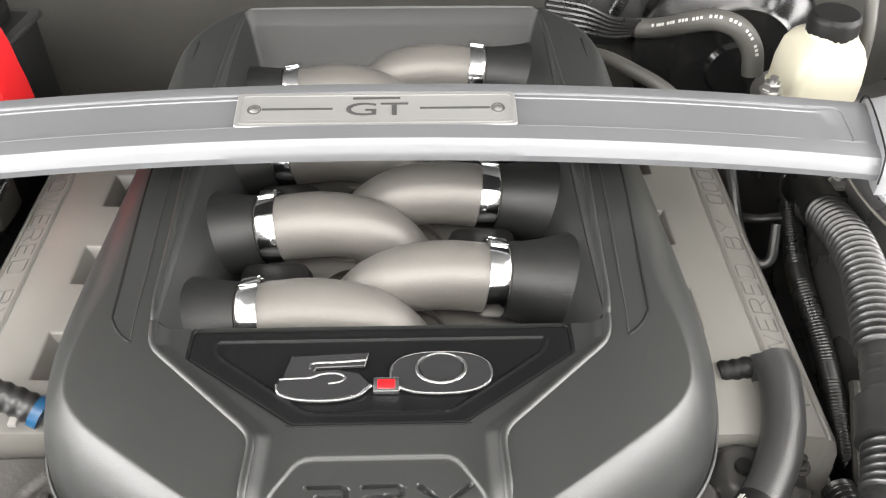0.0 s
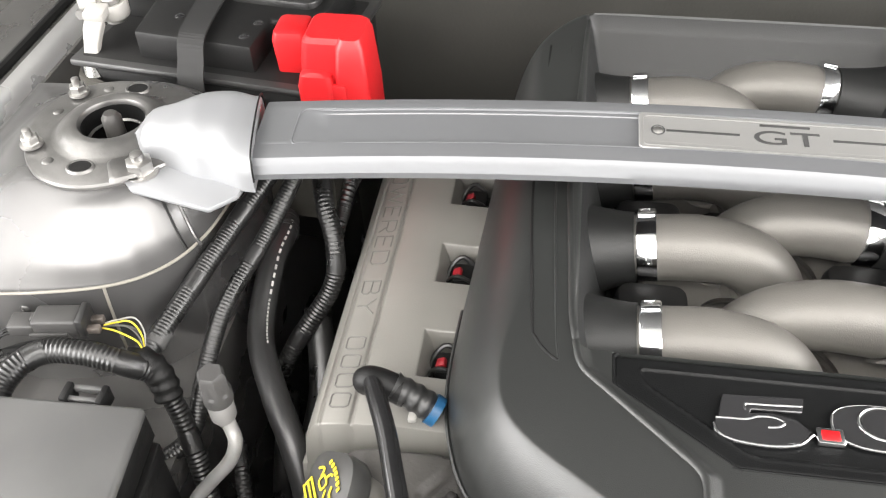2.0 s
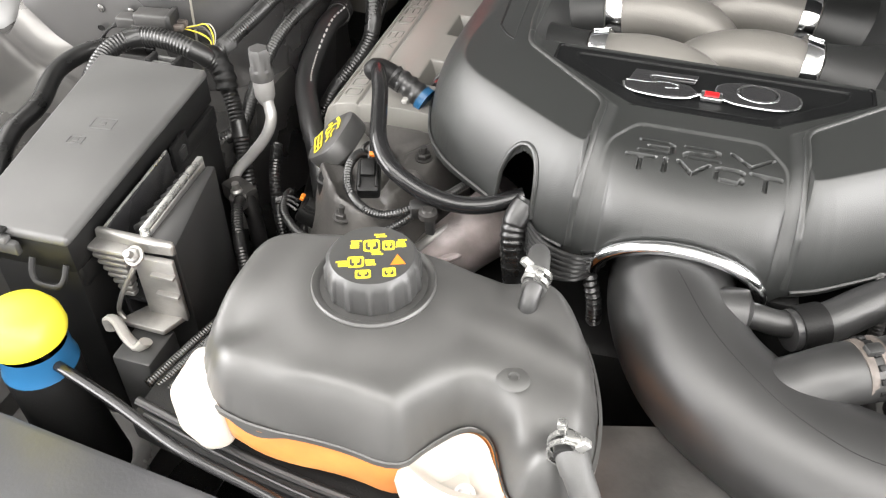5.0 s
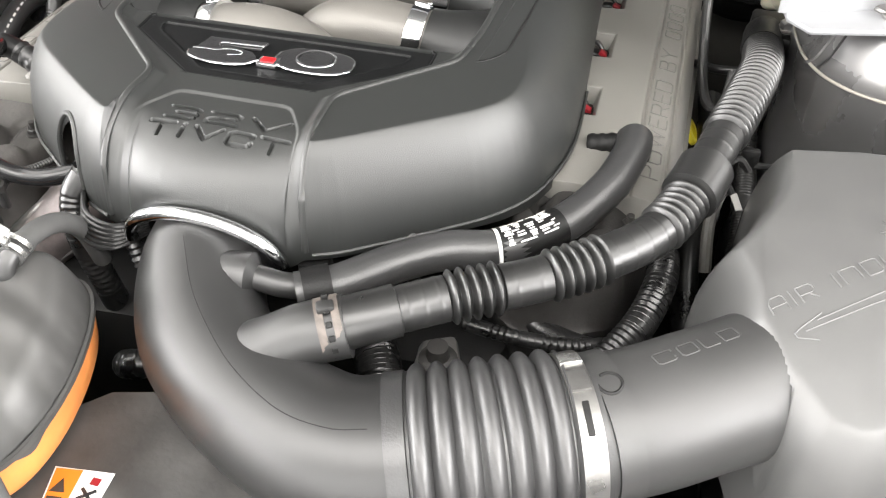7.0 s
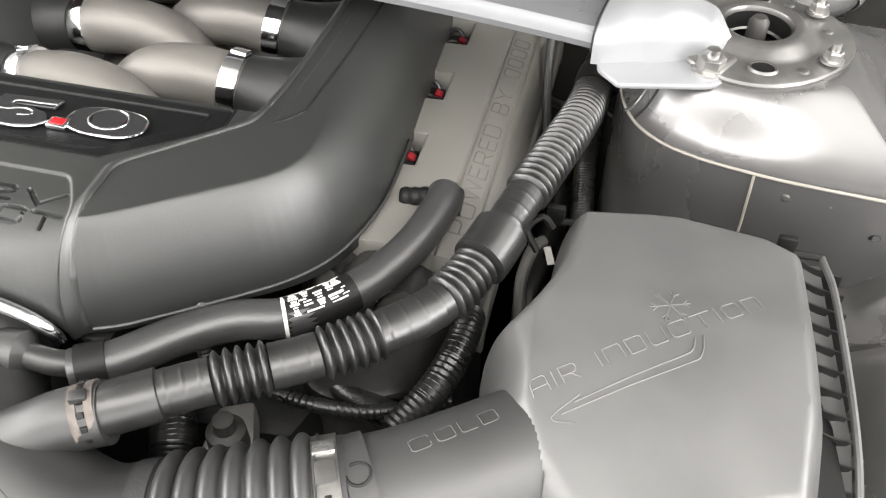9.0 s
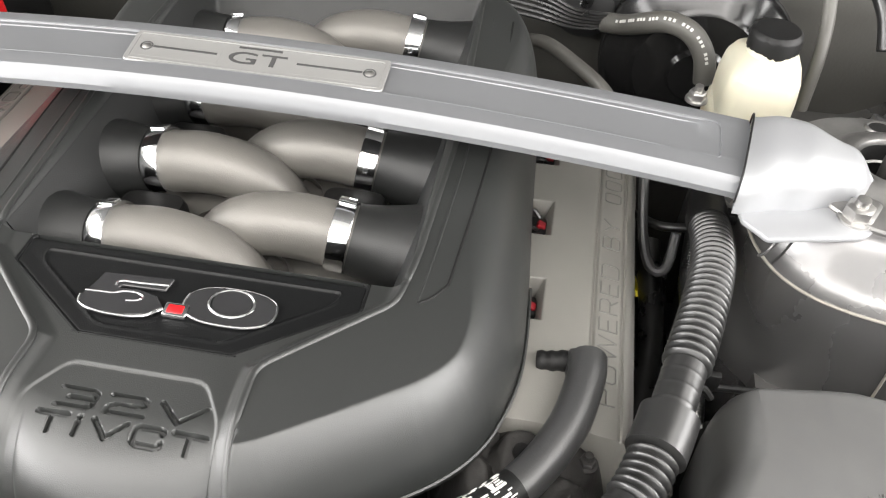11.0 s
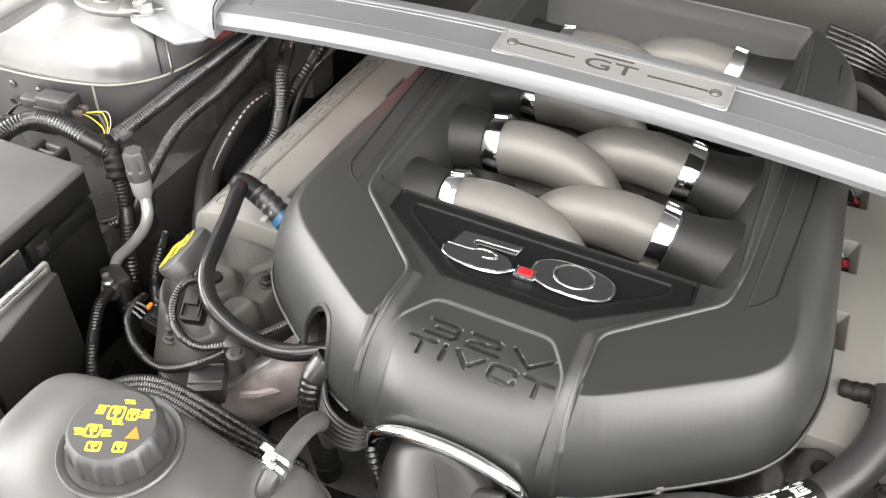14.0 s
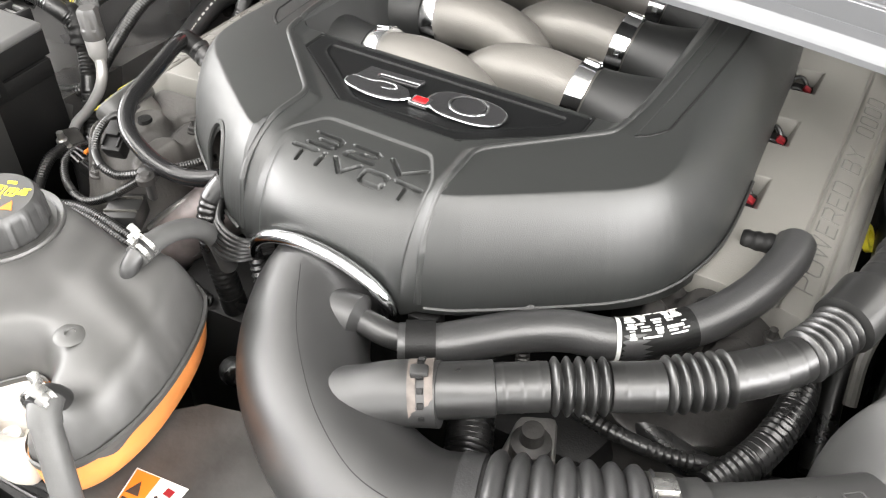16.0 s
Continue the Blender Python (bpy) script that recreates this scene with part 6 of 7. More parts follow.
part("cable", loomed([(-0.591, 0.691, 0.918), (-0.588, 0.685, 0.89), (-0.585, 0.678, 0.85)], 0.009, 12, 0.006, 0.0012), M["loom"], nt)
nt.location += Vector((-0.034, 0.036, 0.0))

pg = thing("white_peg", "small white plastic peg standing by the battery tray", "peg", (-0.508, 0.655, 0.90))
part("stem", tube([(-0.498, 0.655, 0.885), (-0.504, 0.656, 0.915), (-0.508, 0.657, 0.940)], 0.0042, 0.004, 12), M["peg"], pg)
part("head", lathe([(0, 0.004), (0.006, 0.003), (0.007, -0.001), (0.005, -0.003)], 14, Matrix.Translation((-0.509, 0.657, 0.943))), M["peg"], pg)
pg.location += Vector((-0.004, 0.050, -0.007))


# ---------- pipes and looms beside the engine ----------
def ac_pipe():
    t = thing("coolant_pipe", "bare aluminium air-conditioning pipe with dark hexagon cap", "pipe", (-0.39, 0.38, 0.76))
    part("cap", lathe([(0, 0.912), (0.0080, 0.912), (0.0098, 0.909), (0.0098, 0.892), (0.0112, 0.890), (0.0112, 0.880)], 24, Matrix.Translation((-0.389, 0.391, 0)), wave=lambda a, k: 1 / max(0.866, math.cos((a % (math.pi / 3)) - math.pi / 6)) * 0.95 if k in (1, 2, 3) else 1), M["plug"], t, "dark hexagon cap")
    part("sleeve", lathe([(0.0096, 0.881), (0.0100, 0.878), (0.0098, 0.862), (0.0080, 0.858), (0.0060, 0.853)], 24, Matrix.Translation((-0.3885, 0.390, 0)) ), M["alupipe"], t)
    part("pipe", tube([(-0.3885, 0.390, 0.868), (-0.384, 0.386, 0.853), (-0.380, 0.380, 0.842), (-0.386, 0.374, 0.824), (-0.404, 0.368, 0.800), (-0.417, 0.359, 0.784), (-0.417, 0.352, 0.768), (-0.412, 0.352, 0.72)], 0.0056, 0.004, 16), M["alupipe"], t)
    part("joint", block(0.034, 0.022, 0.020, 0.004, m=Matrix.Translation((-0.406, 0.342, 0.764)) @ Matrix.Rotation(radians(-25), 4, "Z")), M["darkcast"], t)
    part("service_port", lathe([(0, 0.800), (0.0035, 0.799), (0.004, 0.792), (0.0060, 0.790), (0.0060, 0.784), (0.0085, 0.782), (0.0085, 0.770)], 16, Matrix.Translation((-0.399, 0.326, 0))), M["alloy"], t)
    t.location += Vector((-0.006, 0.006, -0.014))
    return t


ac_pipe()


def heater_hose():
    pts = [(-0.425, 0.655, 0.812), (-0.417, 0.630, 0.818), (-0.417, 0.585, 0.818), (-0.412, 0.518, 0.793), (-0.385, 0.464, 0.780), (-0.364, 0.432, 0.768), (-0.348, 0.405, 0.735), (-0.338, 0.385, 0.67)]
    t = thing("coolant_hose", "thick black rubber coolant hose with white dashed stripe", "hose", pts[0])
    part("pipe", tube(pts, 0.0122, 0.006, 20), M["rubber"], t)
    part("cuff", tube([(-0.424, 0.650, 0.813), (-0.417, 0.626, 0.818)], lambda q, t: 0.0142 + 0.0008 * math.cos(q * 900), 0.002, 20), M["rubber"], t)
    path, tot = smooth_path(pts, 0.004)
    for k in range(6, min(40, len(path) - 2)):
        big = k < 28
        if big and k % 2:
            continue
        p, d = path[k], (path[k + 1] - path[k - 1]).normalized()
        n = Vector((0.62, -0.15, 0.77))
        n = (n - d * d.dot(n)).normalized()
        m = Matrix.Translation(p + n * 0.0120) @ Matrix((d, n.cross(d), n)).transposed().to_4x4()
        part("dash", block(0.0046 if big else 0.0024, 0.0020 if big else 0.0015, 0.0007, 0, m=m), M["print"] if not big else M["white"], t)
    return t


heater_hose()


def loom(label, pts, r, name="wiring_loom", ribs=(0.0030, 0.00022), material=None):
    t = thing(name, label, "wiring", pts[0])
    part("sleeve", loomed(pts, r, 12, *ribs) if ribs else tube(pts, r, 0.006, 12), material or M["loom"], t)
    path, total = smooth_path(pts, 0.004)
    for f in (0.04, 0.36, 0.72) if ribs else ():
        i = int(f * (len(path) - 6))
        part("tape_wrap", tube([path[i], path[i + 2], path[i + 4]], r + 0.0003, 0.003, 14), M["loom"], t)
    return t


loom("thick ribbed black loom running down to the tower", [(-0.395, 0.622, 0.925), (-0.413, 0.585, 0.910), (-0.440, 0.520, 0.885), (-0.456, 0.476, 0.870), (-0.465, 0.450, 0.862), (-0.469, 0.438, 0.857)], 0.0082)
loom("ribbed black loom arching over the fuse box", [(-0.463, 0.424, 0.856), (-0.477, 0.418, 0.869), (-0.508, 0.418, 0.877), (-0.540, 0.414, 0.877), (-0.558, 0.392, 0.872), (-0.562, 0.362, 0.858), (-0.566, 0.33, 0.825), (-0.567, 0.30, 0.78)], 0.0098, ribs=(0.0036, 0.00035))
loom("plain black cable along the inner wing", [(-0.545, 0.442, 0.848), (-0.570, 0.424, 0.858), (-0.592, 0.398, 0.861), (-0.598, 0.356, 0.861), (-0.582, 0.305, 0.857), (-0.582, 0.264, 0.852), (-0.572, 0.225, 0.838), (-0.56, 0.17, 0.79)], 0.0090, "battery_cable", None)
loom("ribbed black loom hanging past the tower", [(-0.372, 0.628, 0.935), (-0.383, 0.600, 0.918), (-0.402, 0.555, 0.885), (-0.424, 0.490, 0.858), (-0.433, 0.440, 0.82), (-0.437, 0.412, 0.795), (-0.452, 0.392, 0.786), (-0.475, 0.385, 0.785)], 0.0072)
loom("taped black loom trunk beside the fuse box", [(-0.474, 0.432, 0.858), (-0.460, 0.424, 0.845), (-0.445, 0.415, 0.820), (-0.430, 0.395, 0.785), (-0.416, 0.372, 0.74), (-0.41, 0.36, 0.66)], 0.0082, ribs=(0.004, 0.0004))
loom("thin ribbed loom dropping beside the pipe", [(-0.405, 0.420, 0.770), (-0.392, 0.385, 0.755), (-0.380, 0.362, 0.73), (-0.372, 0.35, 0.68), (-0.37, 0.34, 0.62)], 0.0062, ribs=(0.0036, 0.0004))
loom("ribbed black loom below the service port", [(-0.399, 0.326, 0.770), (-0.388, 0.300, 0.775), (-0.365, 0.262, 0.765), (-0.335, 0.225, 0.74), (-0.31, 0.205, 0.70)], 0.0055, ribs=(0.0034, 0.0004))
loom("black hose dropping behind the port", [(-0.405, 0.345, 0.765), (-0.392, 0.335, 0.73), (-0.382, 0.32, 0.66), (-0.375, 0.31, 0.58)], 0.0085, "drain_hose", None)
loom("dark branching loom behind the valve cover", [(-0.372, 0.63, 0.90), (-0.362, 0.600, 0.885), (-0.350, 0.575, 0.858), (-0.352, 0.555, 0.825), (-0.385, 0.525, 0.775), (-0.41, 0.50, 0.72)], 0.0085, ribs=(0.0036, 0.0003))
loom("thin dark loom behind the valve cover", [(-0.345, 0.68, 0.90), (-0.346, 0.64, 0.885), (-0.350, 0.60, 0.865), (-0.352, 0.57, 0.845)], 0.006, ribs=(0.005, 0.0006))
loom("thin dark cable behind the valve cover", [(-0.325, 0.70, 0.90), (-0.338, 0.66, 0.885), (-0.352, 0.63, 0.86), (-0.365, 0.60, 0.80)], 0.0045, "cable", None)
loom("dark hose low beside the engine", [(-0.37, 0.56, 0.79), (-0.355, 0.50, 0.75), (-0.36, 0.44, 0.70), (-0.35, 0.36, 0.66)], 0.013, "low_hose", None)
loom("dark hose low beside the engine", [(-0.40, 0.52, 0.70), (-0.385, 0.44, 0.68), (-0.355, 0.36, 0.70), (-0.345, 0.30, 0.64)], 0.011, "low_hose", None)

cb = thing("plug_connector", "grey-black plug connector with loose coloured wires", "connector", (-0.529, 0.435, 0.87))
way = Matrix.Translation((-0.545, 0.439, 0.876)) @ Matrix.Rotation(radians(8), 4, "Z")
sh = part("shell", block(0.036, 0.020, 0.016, 0.0025, 3, m=way @ Matrix.Translation((0.010, 0, 0.001))), M["plug"], cb)
part("neck", block(0.022, 0.017, 0.012, 0.002, 3, m=way @ Matrix.Translation((-0.018, 0, -0.001))), M["plug"], cb)
part("latch", block(0.030, 0.008, 0.004, 0.0012, m=way @ Matrix.Translation((0.004, 0, 0.0105))), M["plug"], sh)
part("side_rib", block(0.030, 0.003, 0.004, 0.001, m=way @ Matrix.Translation((0.004, -0.0108, 0.002))), M["plug"], sh)
part("collar", block(0.006, 0.022, 0.018, 0.0015, m=way @ Matrix.Translation((0.030, 0, 0.0005))), M["satin"], cb)
for k in (-1, 1):
    part("terminal", block(0.011, 0.006, 0.006, 0.0012, m=way @ Matrix.Translation((0.037, 0.005 * k, 0.001))), M["grimy"], cb)
a0 = way @ Vector((0.042, 0, 0.001))
for k, (mm, lift, out) in enumerate((("yellow", 0.007, 0.003), ("yellow", 0.001, -0.003), ("greyhose", 0.006, 0.0), ("plug", -0.002, -0.002), ("peg", 0.004, 0.007), ("greyhose", 0.0, 0.003))):
    part("wire", tube([a0 + Vector((0, out * 0.5, 0)), a0 + Vector((0.010, out, lift * 0.4)), a0 + Vector((0.024, out * 1.6 - 0.003, lift)), a0 + Vector((0.034, out - 0.008, lift * 0.3 - 0.004)), Vector((-0.467, 0.428, 0.862))], 0.0007, 0.002, 6), M[mm], cb)
for k in range(3):
    p = way @ Vector((-0.028, 0.004 * (k - 1), 0))
    part("wire", tube([p, p + Vector((-0.010, -0.004, -0.003)), p + Vector((-0.017, -0.016, -0.014)), p + Vector((-0.012, -0.030, -0.030))], 0.0012, 0.003, 6), M["black"], cb)
tape = thing("loom_joint", "grimy taped joint where the black looms meet", "wiring", (-0.463, 0.430, 0.85))
part("wrap", tube([(-0.478, 0.424, 0.864), (-0.466, 0.428, 0.860), (-0.455, 0.424, 0.848), (-0.449, 0.416, 0.832)], lambda q, t: 0.0108 + 0.0008 * math.sin(q * 700), 0.002, 16), M["black"], tape)
part("cut_end", lathe([(0.0, 0.002), (0.006, 0.002), (0.0092, 0.0), (0.0092, -0.014)], 18, Matrix.Translation((-0.4665, 0.4450, 0.8600)) @ Matrix.Rotation(radians(100), 4, "X") @ Matrix.Rotation(radians(-15), 4, "Y")), M["dusthose"], tape)

# ---------- left front of the engine ----------
def front_casting(s, dy):
    t = thing("cam_housing", "grimy cast front cam housing with round sensor bosses", "engine casting", (s * 0.23, 0.33 + dy, 0.7), "cam housings")
    plan = chaikin([(s * a, y + dy) for a, y in ((0.17, 0.40), (0.325, 0.40), (0.335, 0.37), (0.322, 0.31), (0.292, 0.262), (0.245, 0.244), (0.212, 0.256), (0.190, 0.31))], 2)

    def top(X, Y):
        A = s * X
        d = np.where(inside(X, Y, plan), seg_dist(X, Y, plan, True), 0)
        z = 0.852 - 0.11 * np.clip(0.385 + dy - Y, 0, 1) - 0.03 * sstep(A, 0.28, 0.33) - 0.05 * (1 - sstep(d, 0, 0.022))
        for bx, by, h in ((0.252, 0.322, 0.012), (0.285, 0.292, 0.010), (0.215, 0.300, 0.010)):
            r = np.hypot(A - bx, Y - by - dy)
            z = z + h * (1 - sstep(r, 0.016, 0.024))
        z = z + 0.007 * np.exp(-(seg_dist(A, Y - dy, [(0.225, 0.262), (0.245, 0.262), (0.275, 0.276), (0.30, 0.31)]) / 0.005) ** 2)
        return z - 0.004 * np.exp(-(seg_dist(A, Y - dy, [(0.20, 0.39), (0.235, 0.35), (0.235, 0.30)]) / 0.004) ** 2)
    part("casting", shell_field(plan, top, 0.0018, 0.14), M["camcast"] if s < 0 else M["darkcast"], t)
    for bx, by, z in ((0.252, 0.322, 0.850), (0.285, 0.292, 0.842)):
        part("sensor", lathe([(0, 0.010), (0.006, 0.010), (0.007, 0.006), (0.0085, 0.005), (0.0085, -0.01)], 18, Matrix.Translation((s * bx, by + dy, z))), M["black"], t)
    for bx, by, z in ((0.300, 0.335, 0.835), (0.262, 0.268, 0.828), (0.215, 0.345, 0.846)):
        nut(s * bx, by + dy, z, t, "bolt", 0.006, 0.006, M["darkcast"])
    return t


front_casting(-1, 0.0)
front_casting(1, 0.035)


def oil_cap():
    t = thing("oil_filler_cap", "dusty black oval oil filler cap with yellow printed symbol", "oil cap", (-0.290, 0.345, 0.82))
    m = Matrix.Translation((-0.295, 0.338, 0.854)) @ Matrix.Rotation(radians(6), 4, "Z") @ Matrix.Rotation(radians(-44), 4, "Y")
    turn = m @ Matrix.Rotation(radians(25), 4, "Z")
    lobes = lathe([(0, 0.010), (0.024, 0.010), (0.0275, 0.008), (0.0285, 0.004), (0.0280, -0.009), (0.026, -0.012), (0.018, -0.013), (0.017, -0.04)], 60, wave=lambda a, k: 1 + (0.07 * math.cos(4 * a) if 1 <= k <= 5 else 0))
    part("cap", moved(lobes, turn @ Matrix.Diagonal((0.95, 1.25, 0.9, 1))), M["bottleshell"], t)
    stroke = lambda pts, r=0.0011: moved(tube([(x, y, 0.0101) for x, y in pts], r, 0.003, 6, flat=0.4), turn)
    for x in (-0.0165, -0.0120, -0.0080):
        part("printed_mark", stroke([(x, -0.022 + abs(x + 0.012) * 0.8), (x, 0.0), (x, 0.021)]), M["yellow"], t)
    for y in (-0.021, -0.008, 0.020):
        part("printed_mark", stroke([(-0.0165, y), (-0.012, y), (-0.008, y)]), M["yellow"], t)
    for pts in ([(-0.003, -0.020), (0.001, -0.014), (-0.002, -0.008), (0.002, -0.003)], [(0.004, -0.019), (0.004, -0.010), (0.008, -0.006)], [(-0.002, 0.001), (0.004, 0.001), (0.004, 0.010), (-0.002, 0.010), (-0.002, 0.001)], [(0.001, 0.012), (0.006, 0.016), (0.001, 0.021)], [(0.004, 0.0055), (0.009, 0.0055), (0.011, 0.002)]):
        part("printed_mark", stroke(pts), M["yellow"], t)
    for k in range(7):
        part("printed_mark", block(0.0034, 0.0026 + 0.0008 * (k % 2), 0.0004, 0, m=turn @ Matrix.Translation((0.0145 - 0.0002 * (k - 3) ** 2, -0.014 + 0.0048 * k, 0.0101))), M["yellow"], t)
    part("neck", moved(lathe([(0.022, -0.009), (0.022, -0.03), (0.026, -0.05)], 28), m), M["valve"], t)
    return t


oil_cap()


def pcv_hose():
    t = thing("breather_pipe", "glossy black breather pipe with quick connector and blue clip", "hose", (-0.28, 0.408, 0.87))
    pts = [(-0.281, 0.411, 0.889), (-0.271, 0.388, 0.894), (-0.260, 0.362, 0.895), (-0.248, 0.327, 0.894), (-0.237, 0.298, 0.892), (-0.220, 0.279, 0.883), (-0.193, 0.271, 0.872), (-0.166, 0.270, 0.866), (-0.140, 0.273, 0.868), (-0.112, 0.286, 0.874)]
    part("pipe", tube(pts, 0.0072, 0.003, 20), M["gloss2"], t)
    part("elbow", tube([(-0.287, 0.415, 0.882), (-0.282, 0.413, 0.887), (-0.272, 0.413, 0.884), (-0.256, 0.411, 0.877)], 0.0104, 0.003, 18), M["black"], t)
    con = part("quick_connector", tube([(-0.266, 0.413, 0.882), (-0.250, 0.410, 0.875), (-0.234, 0.406, 0.867)], lambda q, t: 0.0105 + 0.0007 * math.cos(q * 2 * math.pi / 0.009), 0.0015, 20), M["satin"], t)
    part("clip", tube([(-0.238, 0.4068, 0.8690), (-0.232, 0.4053, 0.8660)], 0.0118, 0.003, 20), M["blue"], con, "blue locking clip")
    part("release_tab", block(0.006, 0.008, 0.004, 0.001, m=Matrix.Translation((-0.250, 0.398, 0.866))), M["peg"], con)
    return t


M["gloss2"] = mat("glossy_hose", (0.012, 0.012, 0.0125), 0.18, stain=0.15, rough_var=0.06)
pcv_hose()


def sensor_plug(at, turn, label, tilt=28):
    t = thing("sensor_plug", label, "connector", at, "sensor plugs")
    m = Matrix.Translation(at) @ Matrix.Rotation(radians(turn), 4, "Z") @ Matrix.Rotation(radians(tilt), 4, "X")
    part("housing", block(0.019, 0.031, 0.016, 0.003, m=m), M["black"], t)
    part("latch", block(0.012, 0.014, 0.005, 0.0015, m=m @ Matrix.Translation((0, -0.004, 0.0165))), M["black"], t)
    for k in (-1, 1):
        part("ridge", block(0.0018, 0.024, 0.003, 0.0006, m=m @ Matrix.Translation((0.0070 * k, 0, 0.0160))), M["black"], t)
    part("lock_tab", block(0.007, 0.004, 0.004, 0.001, m=m @ Matrix.Translation((-0.004, -0.017, 0.0165))), M["orange"], t, "orange locking tab")
    for k in (-1, 0, 1):
        part("wire", tube([m @ Vector((0.006 * k, -0.017, 0.010)), m @ Vector((0.005 * k, -0.028, 0.011)), m @ Vector((0.003 * k, -0.036, 0.004))], 0.0016, 0.003, 6), M["loom"], t)
    return t


sensor_plug((-0.306, 0.294, 0.792), -84, "black sensor plug with orange tab at the cam housing", -26)
sensor_plug((-0.243, 0.287, 0.856), 197, "black sensor plug with orange tab under the breather pipe", -26)
loom("thin ribbed loom looping from the sensor plug", [(-0.334, 0.312, 0.806), (-0.330, 0.296, 0.812), (-0.322, 0.276, 0.812), (-0.298, 0.258, 0.808), (-0.262, 0.247, 0.812), (-0.230, 0.250, 0.828), (-0.205, 0.258, 0.846), (-0.190, 0.266, 0.857), (-0.176, 0.282, 0.856)], 0.0036, ribs=(0.0024, 0.00025))
loom("thin ribbed loom looping under the breather pipe", [(-0.247, 0.302, 0.872), (-0.255, 0.298, 0.876), (-0.259, 0.284, 0.872), (-0.254, 0.268, 0.864), (-0.240, 0.257, 0.856), (-0.222, 0.255, 0.852), (-0.205, 0.260, 0.855), (-0.190, 0.272, 0.858), (-0.178, 0.292, 0.854), (-0.165, 0.318, 0.852)], 0.0036, ribs=(0.0024, 0.00025))
part_clip = thing("loom_clip", "dark plastic clip holding two thin looms", "clip", (-0.190, 0.262, 0.86))
part("jaw", block(0.016, 0.014, 0.012, 0.003, m=Matrix.Translation((-0.192, 0.266, 0.851)) @ Matrix.Rotation(radians(25), 4, "Z")), M["satin"], part_clip)
part("bolt", lathe([(0, 0.008), (0.004, 0.008), (0.005, 0.006), (0.0075, 0.005), (0.0075, 0)], 16, Matrix.Translation((-0.181, 0.254, 0.861))), M["darkcast"], part_clip)
part("stalk", block(0.008, 0.006, 0.02, 0.002, m=Matrix.Translation((-0.180, 0.256, 0.842))), M["satin"], part_clip)

alt = thing("timing_drum", "stained cast alloy drum below the engine cover front", "engine casting", (-0.165, 0.27, 0.72))
part("drum", tube([(-0.206, 0.276, 0.762), (-0.186, 0.286, 0.782), (-0.145, 0.305, 0.820), (-0.122, 0.316, 0.842)], lambda q, t: 0.0265 + 0.0025 * sstep(q / t, 0.3, 0.9), 0.004, 36), M["pinkcast"], alt)
part("edge_strip", tube([(-0.216, 0.268, 0.786), (-0.186, 0.284, 0.814), (-0.156, 0.298, 0.838)], 0.0056, 0.004, 12, flat=0.6), M["alloy"], alt)
part("edge_strip", tube([(-0.176, 0.270, 0.768), (-0.152, 0.280, 0.786), (-0.134, 0.295, 0.808), (-0.126, 0.306, 0.826)], 0.0034, 0.004, 10, flat=0.7), M["alloy"], alt)
part("lug", tube([(-0.190, 0.260, 0.800), (-0.170, 0.268, 0.806), (-0.152, 0.280, 0.812)], 0.0045, 0.004, 10), M["pinkcast"], alt)
part("foot", block(0.09, 0.05, 0.10, 0.008, m=Matrix.Translation((-0.15, 0.32, 0.66))), M["darkcast"], alt)
mb = thing("cam_connector_box", "small dark plastic box with two paler ribs at the casting", "connector", (-0.206, 0.262, 0.80), "")
part("body", block(0.030, 0.034, 0.020, 0.003, m=Matrix.Translation((-0.214, 0.250, 0.806)) @ Matrix.Rotation(radians(30), 4, "Z")), M["satin"], mb)
for k in (-1, 1):
    part("rib", block(0.028, 0.0016, 0.003, 0.0005, m=Matrix.Translation((-0.214, 0.250, 0.825)) @ Matrix.Rotation(radians(30), 4, "Z") @ Matrix.Translation((0, 0.009 * k, 0))), M["greyhose"], mb)

# ---------- brake gear ----------
def reservoir():
    r = thing("brake_reservoir", "cream translucent brake fluid reservoir with black screw cap", "reservoir", (0.437, 0.78, 0.86))
    def rr(w, h, rad, z, dx=0.0, dy=0.0):
        return [(0.438 + dx + px, 0.775 + dy + py, z) for px, py in rounded_rect(w, h, rad)]
    part("tank", loft([rr(0.066, 0.066, 0.012, 0.862, 0.006), rr(0.072, 0.074, 0.014, 0.870, 0.005), rr(0.070, 0.076, 0.014, 0.930, 0.006), rr(0.066, 0.073, 0.015, 0.950, 0.007), rr(0.060, 0.065, 0.018, 0.959, 0.009, 0.003), rr(0.050, 0.050, 0.022, 0.964, 0.012, 0.008), rr(0.047, 0.047, 0.0225, 0.972, 0.012, 0.008)]), M["cream"], r)
    part("side_chamber", block(0.026, 0.056, 0.050, 0.008, 3, m=Matrix.Translation((0.415, 0.770, 0.858))), M["cream"], r)
    part("weld_seam", loft([rr(0.0745, 0.0785, 0.015, 0.9000, 0.0055), rr(0.0745, 0.0785, 0.015, 0.9025, 0.0055), rr(0.070, 0.074, 0.014, 0.9025, 0.0055), rr(0.070, 0.074, 0.014, 0.9000, 0.0055)], False), M["cream"], r)
    part("cap", lathe([(0.0, 0.986), (0.026, 0.986), (0.0300, 0.983), (0.0306, 0.980), (0.0306, 0.963)], 60, Matrix.Translation((0.450, 0.783, 0)) @ Matrix.Diagonal((0.80, 0.80, 1, 1)), wave=lambda a, k: 1 + (0.012 if k in (3, 4) and (a * 30 / math.pi) % 1 < 0.5 else 0)), M["black"], r, "black screw cap")
    r.location += Vector((-0.011, 0.002, -0.013))
    return r


reservoir()

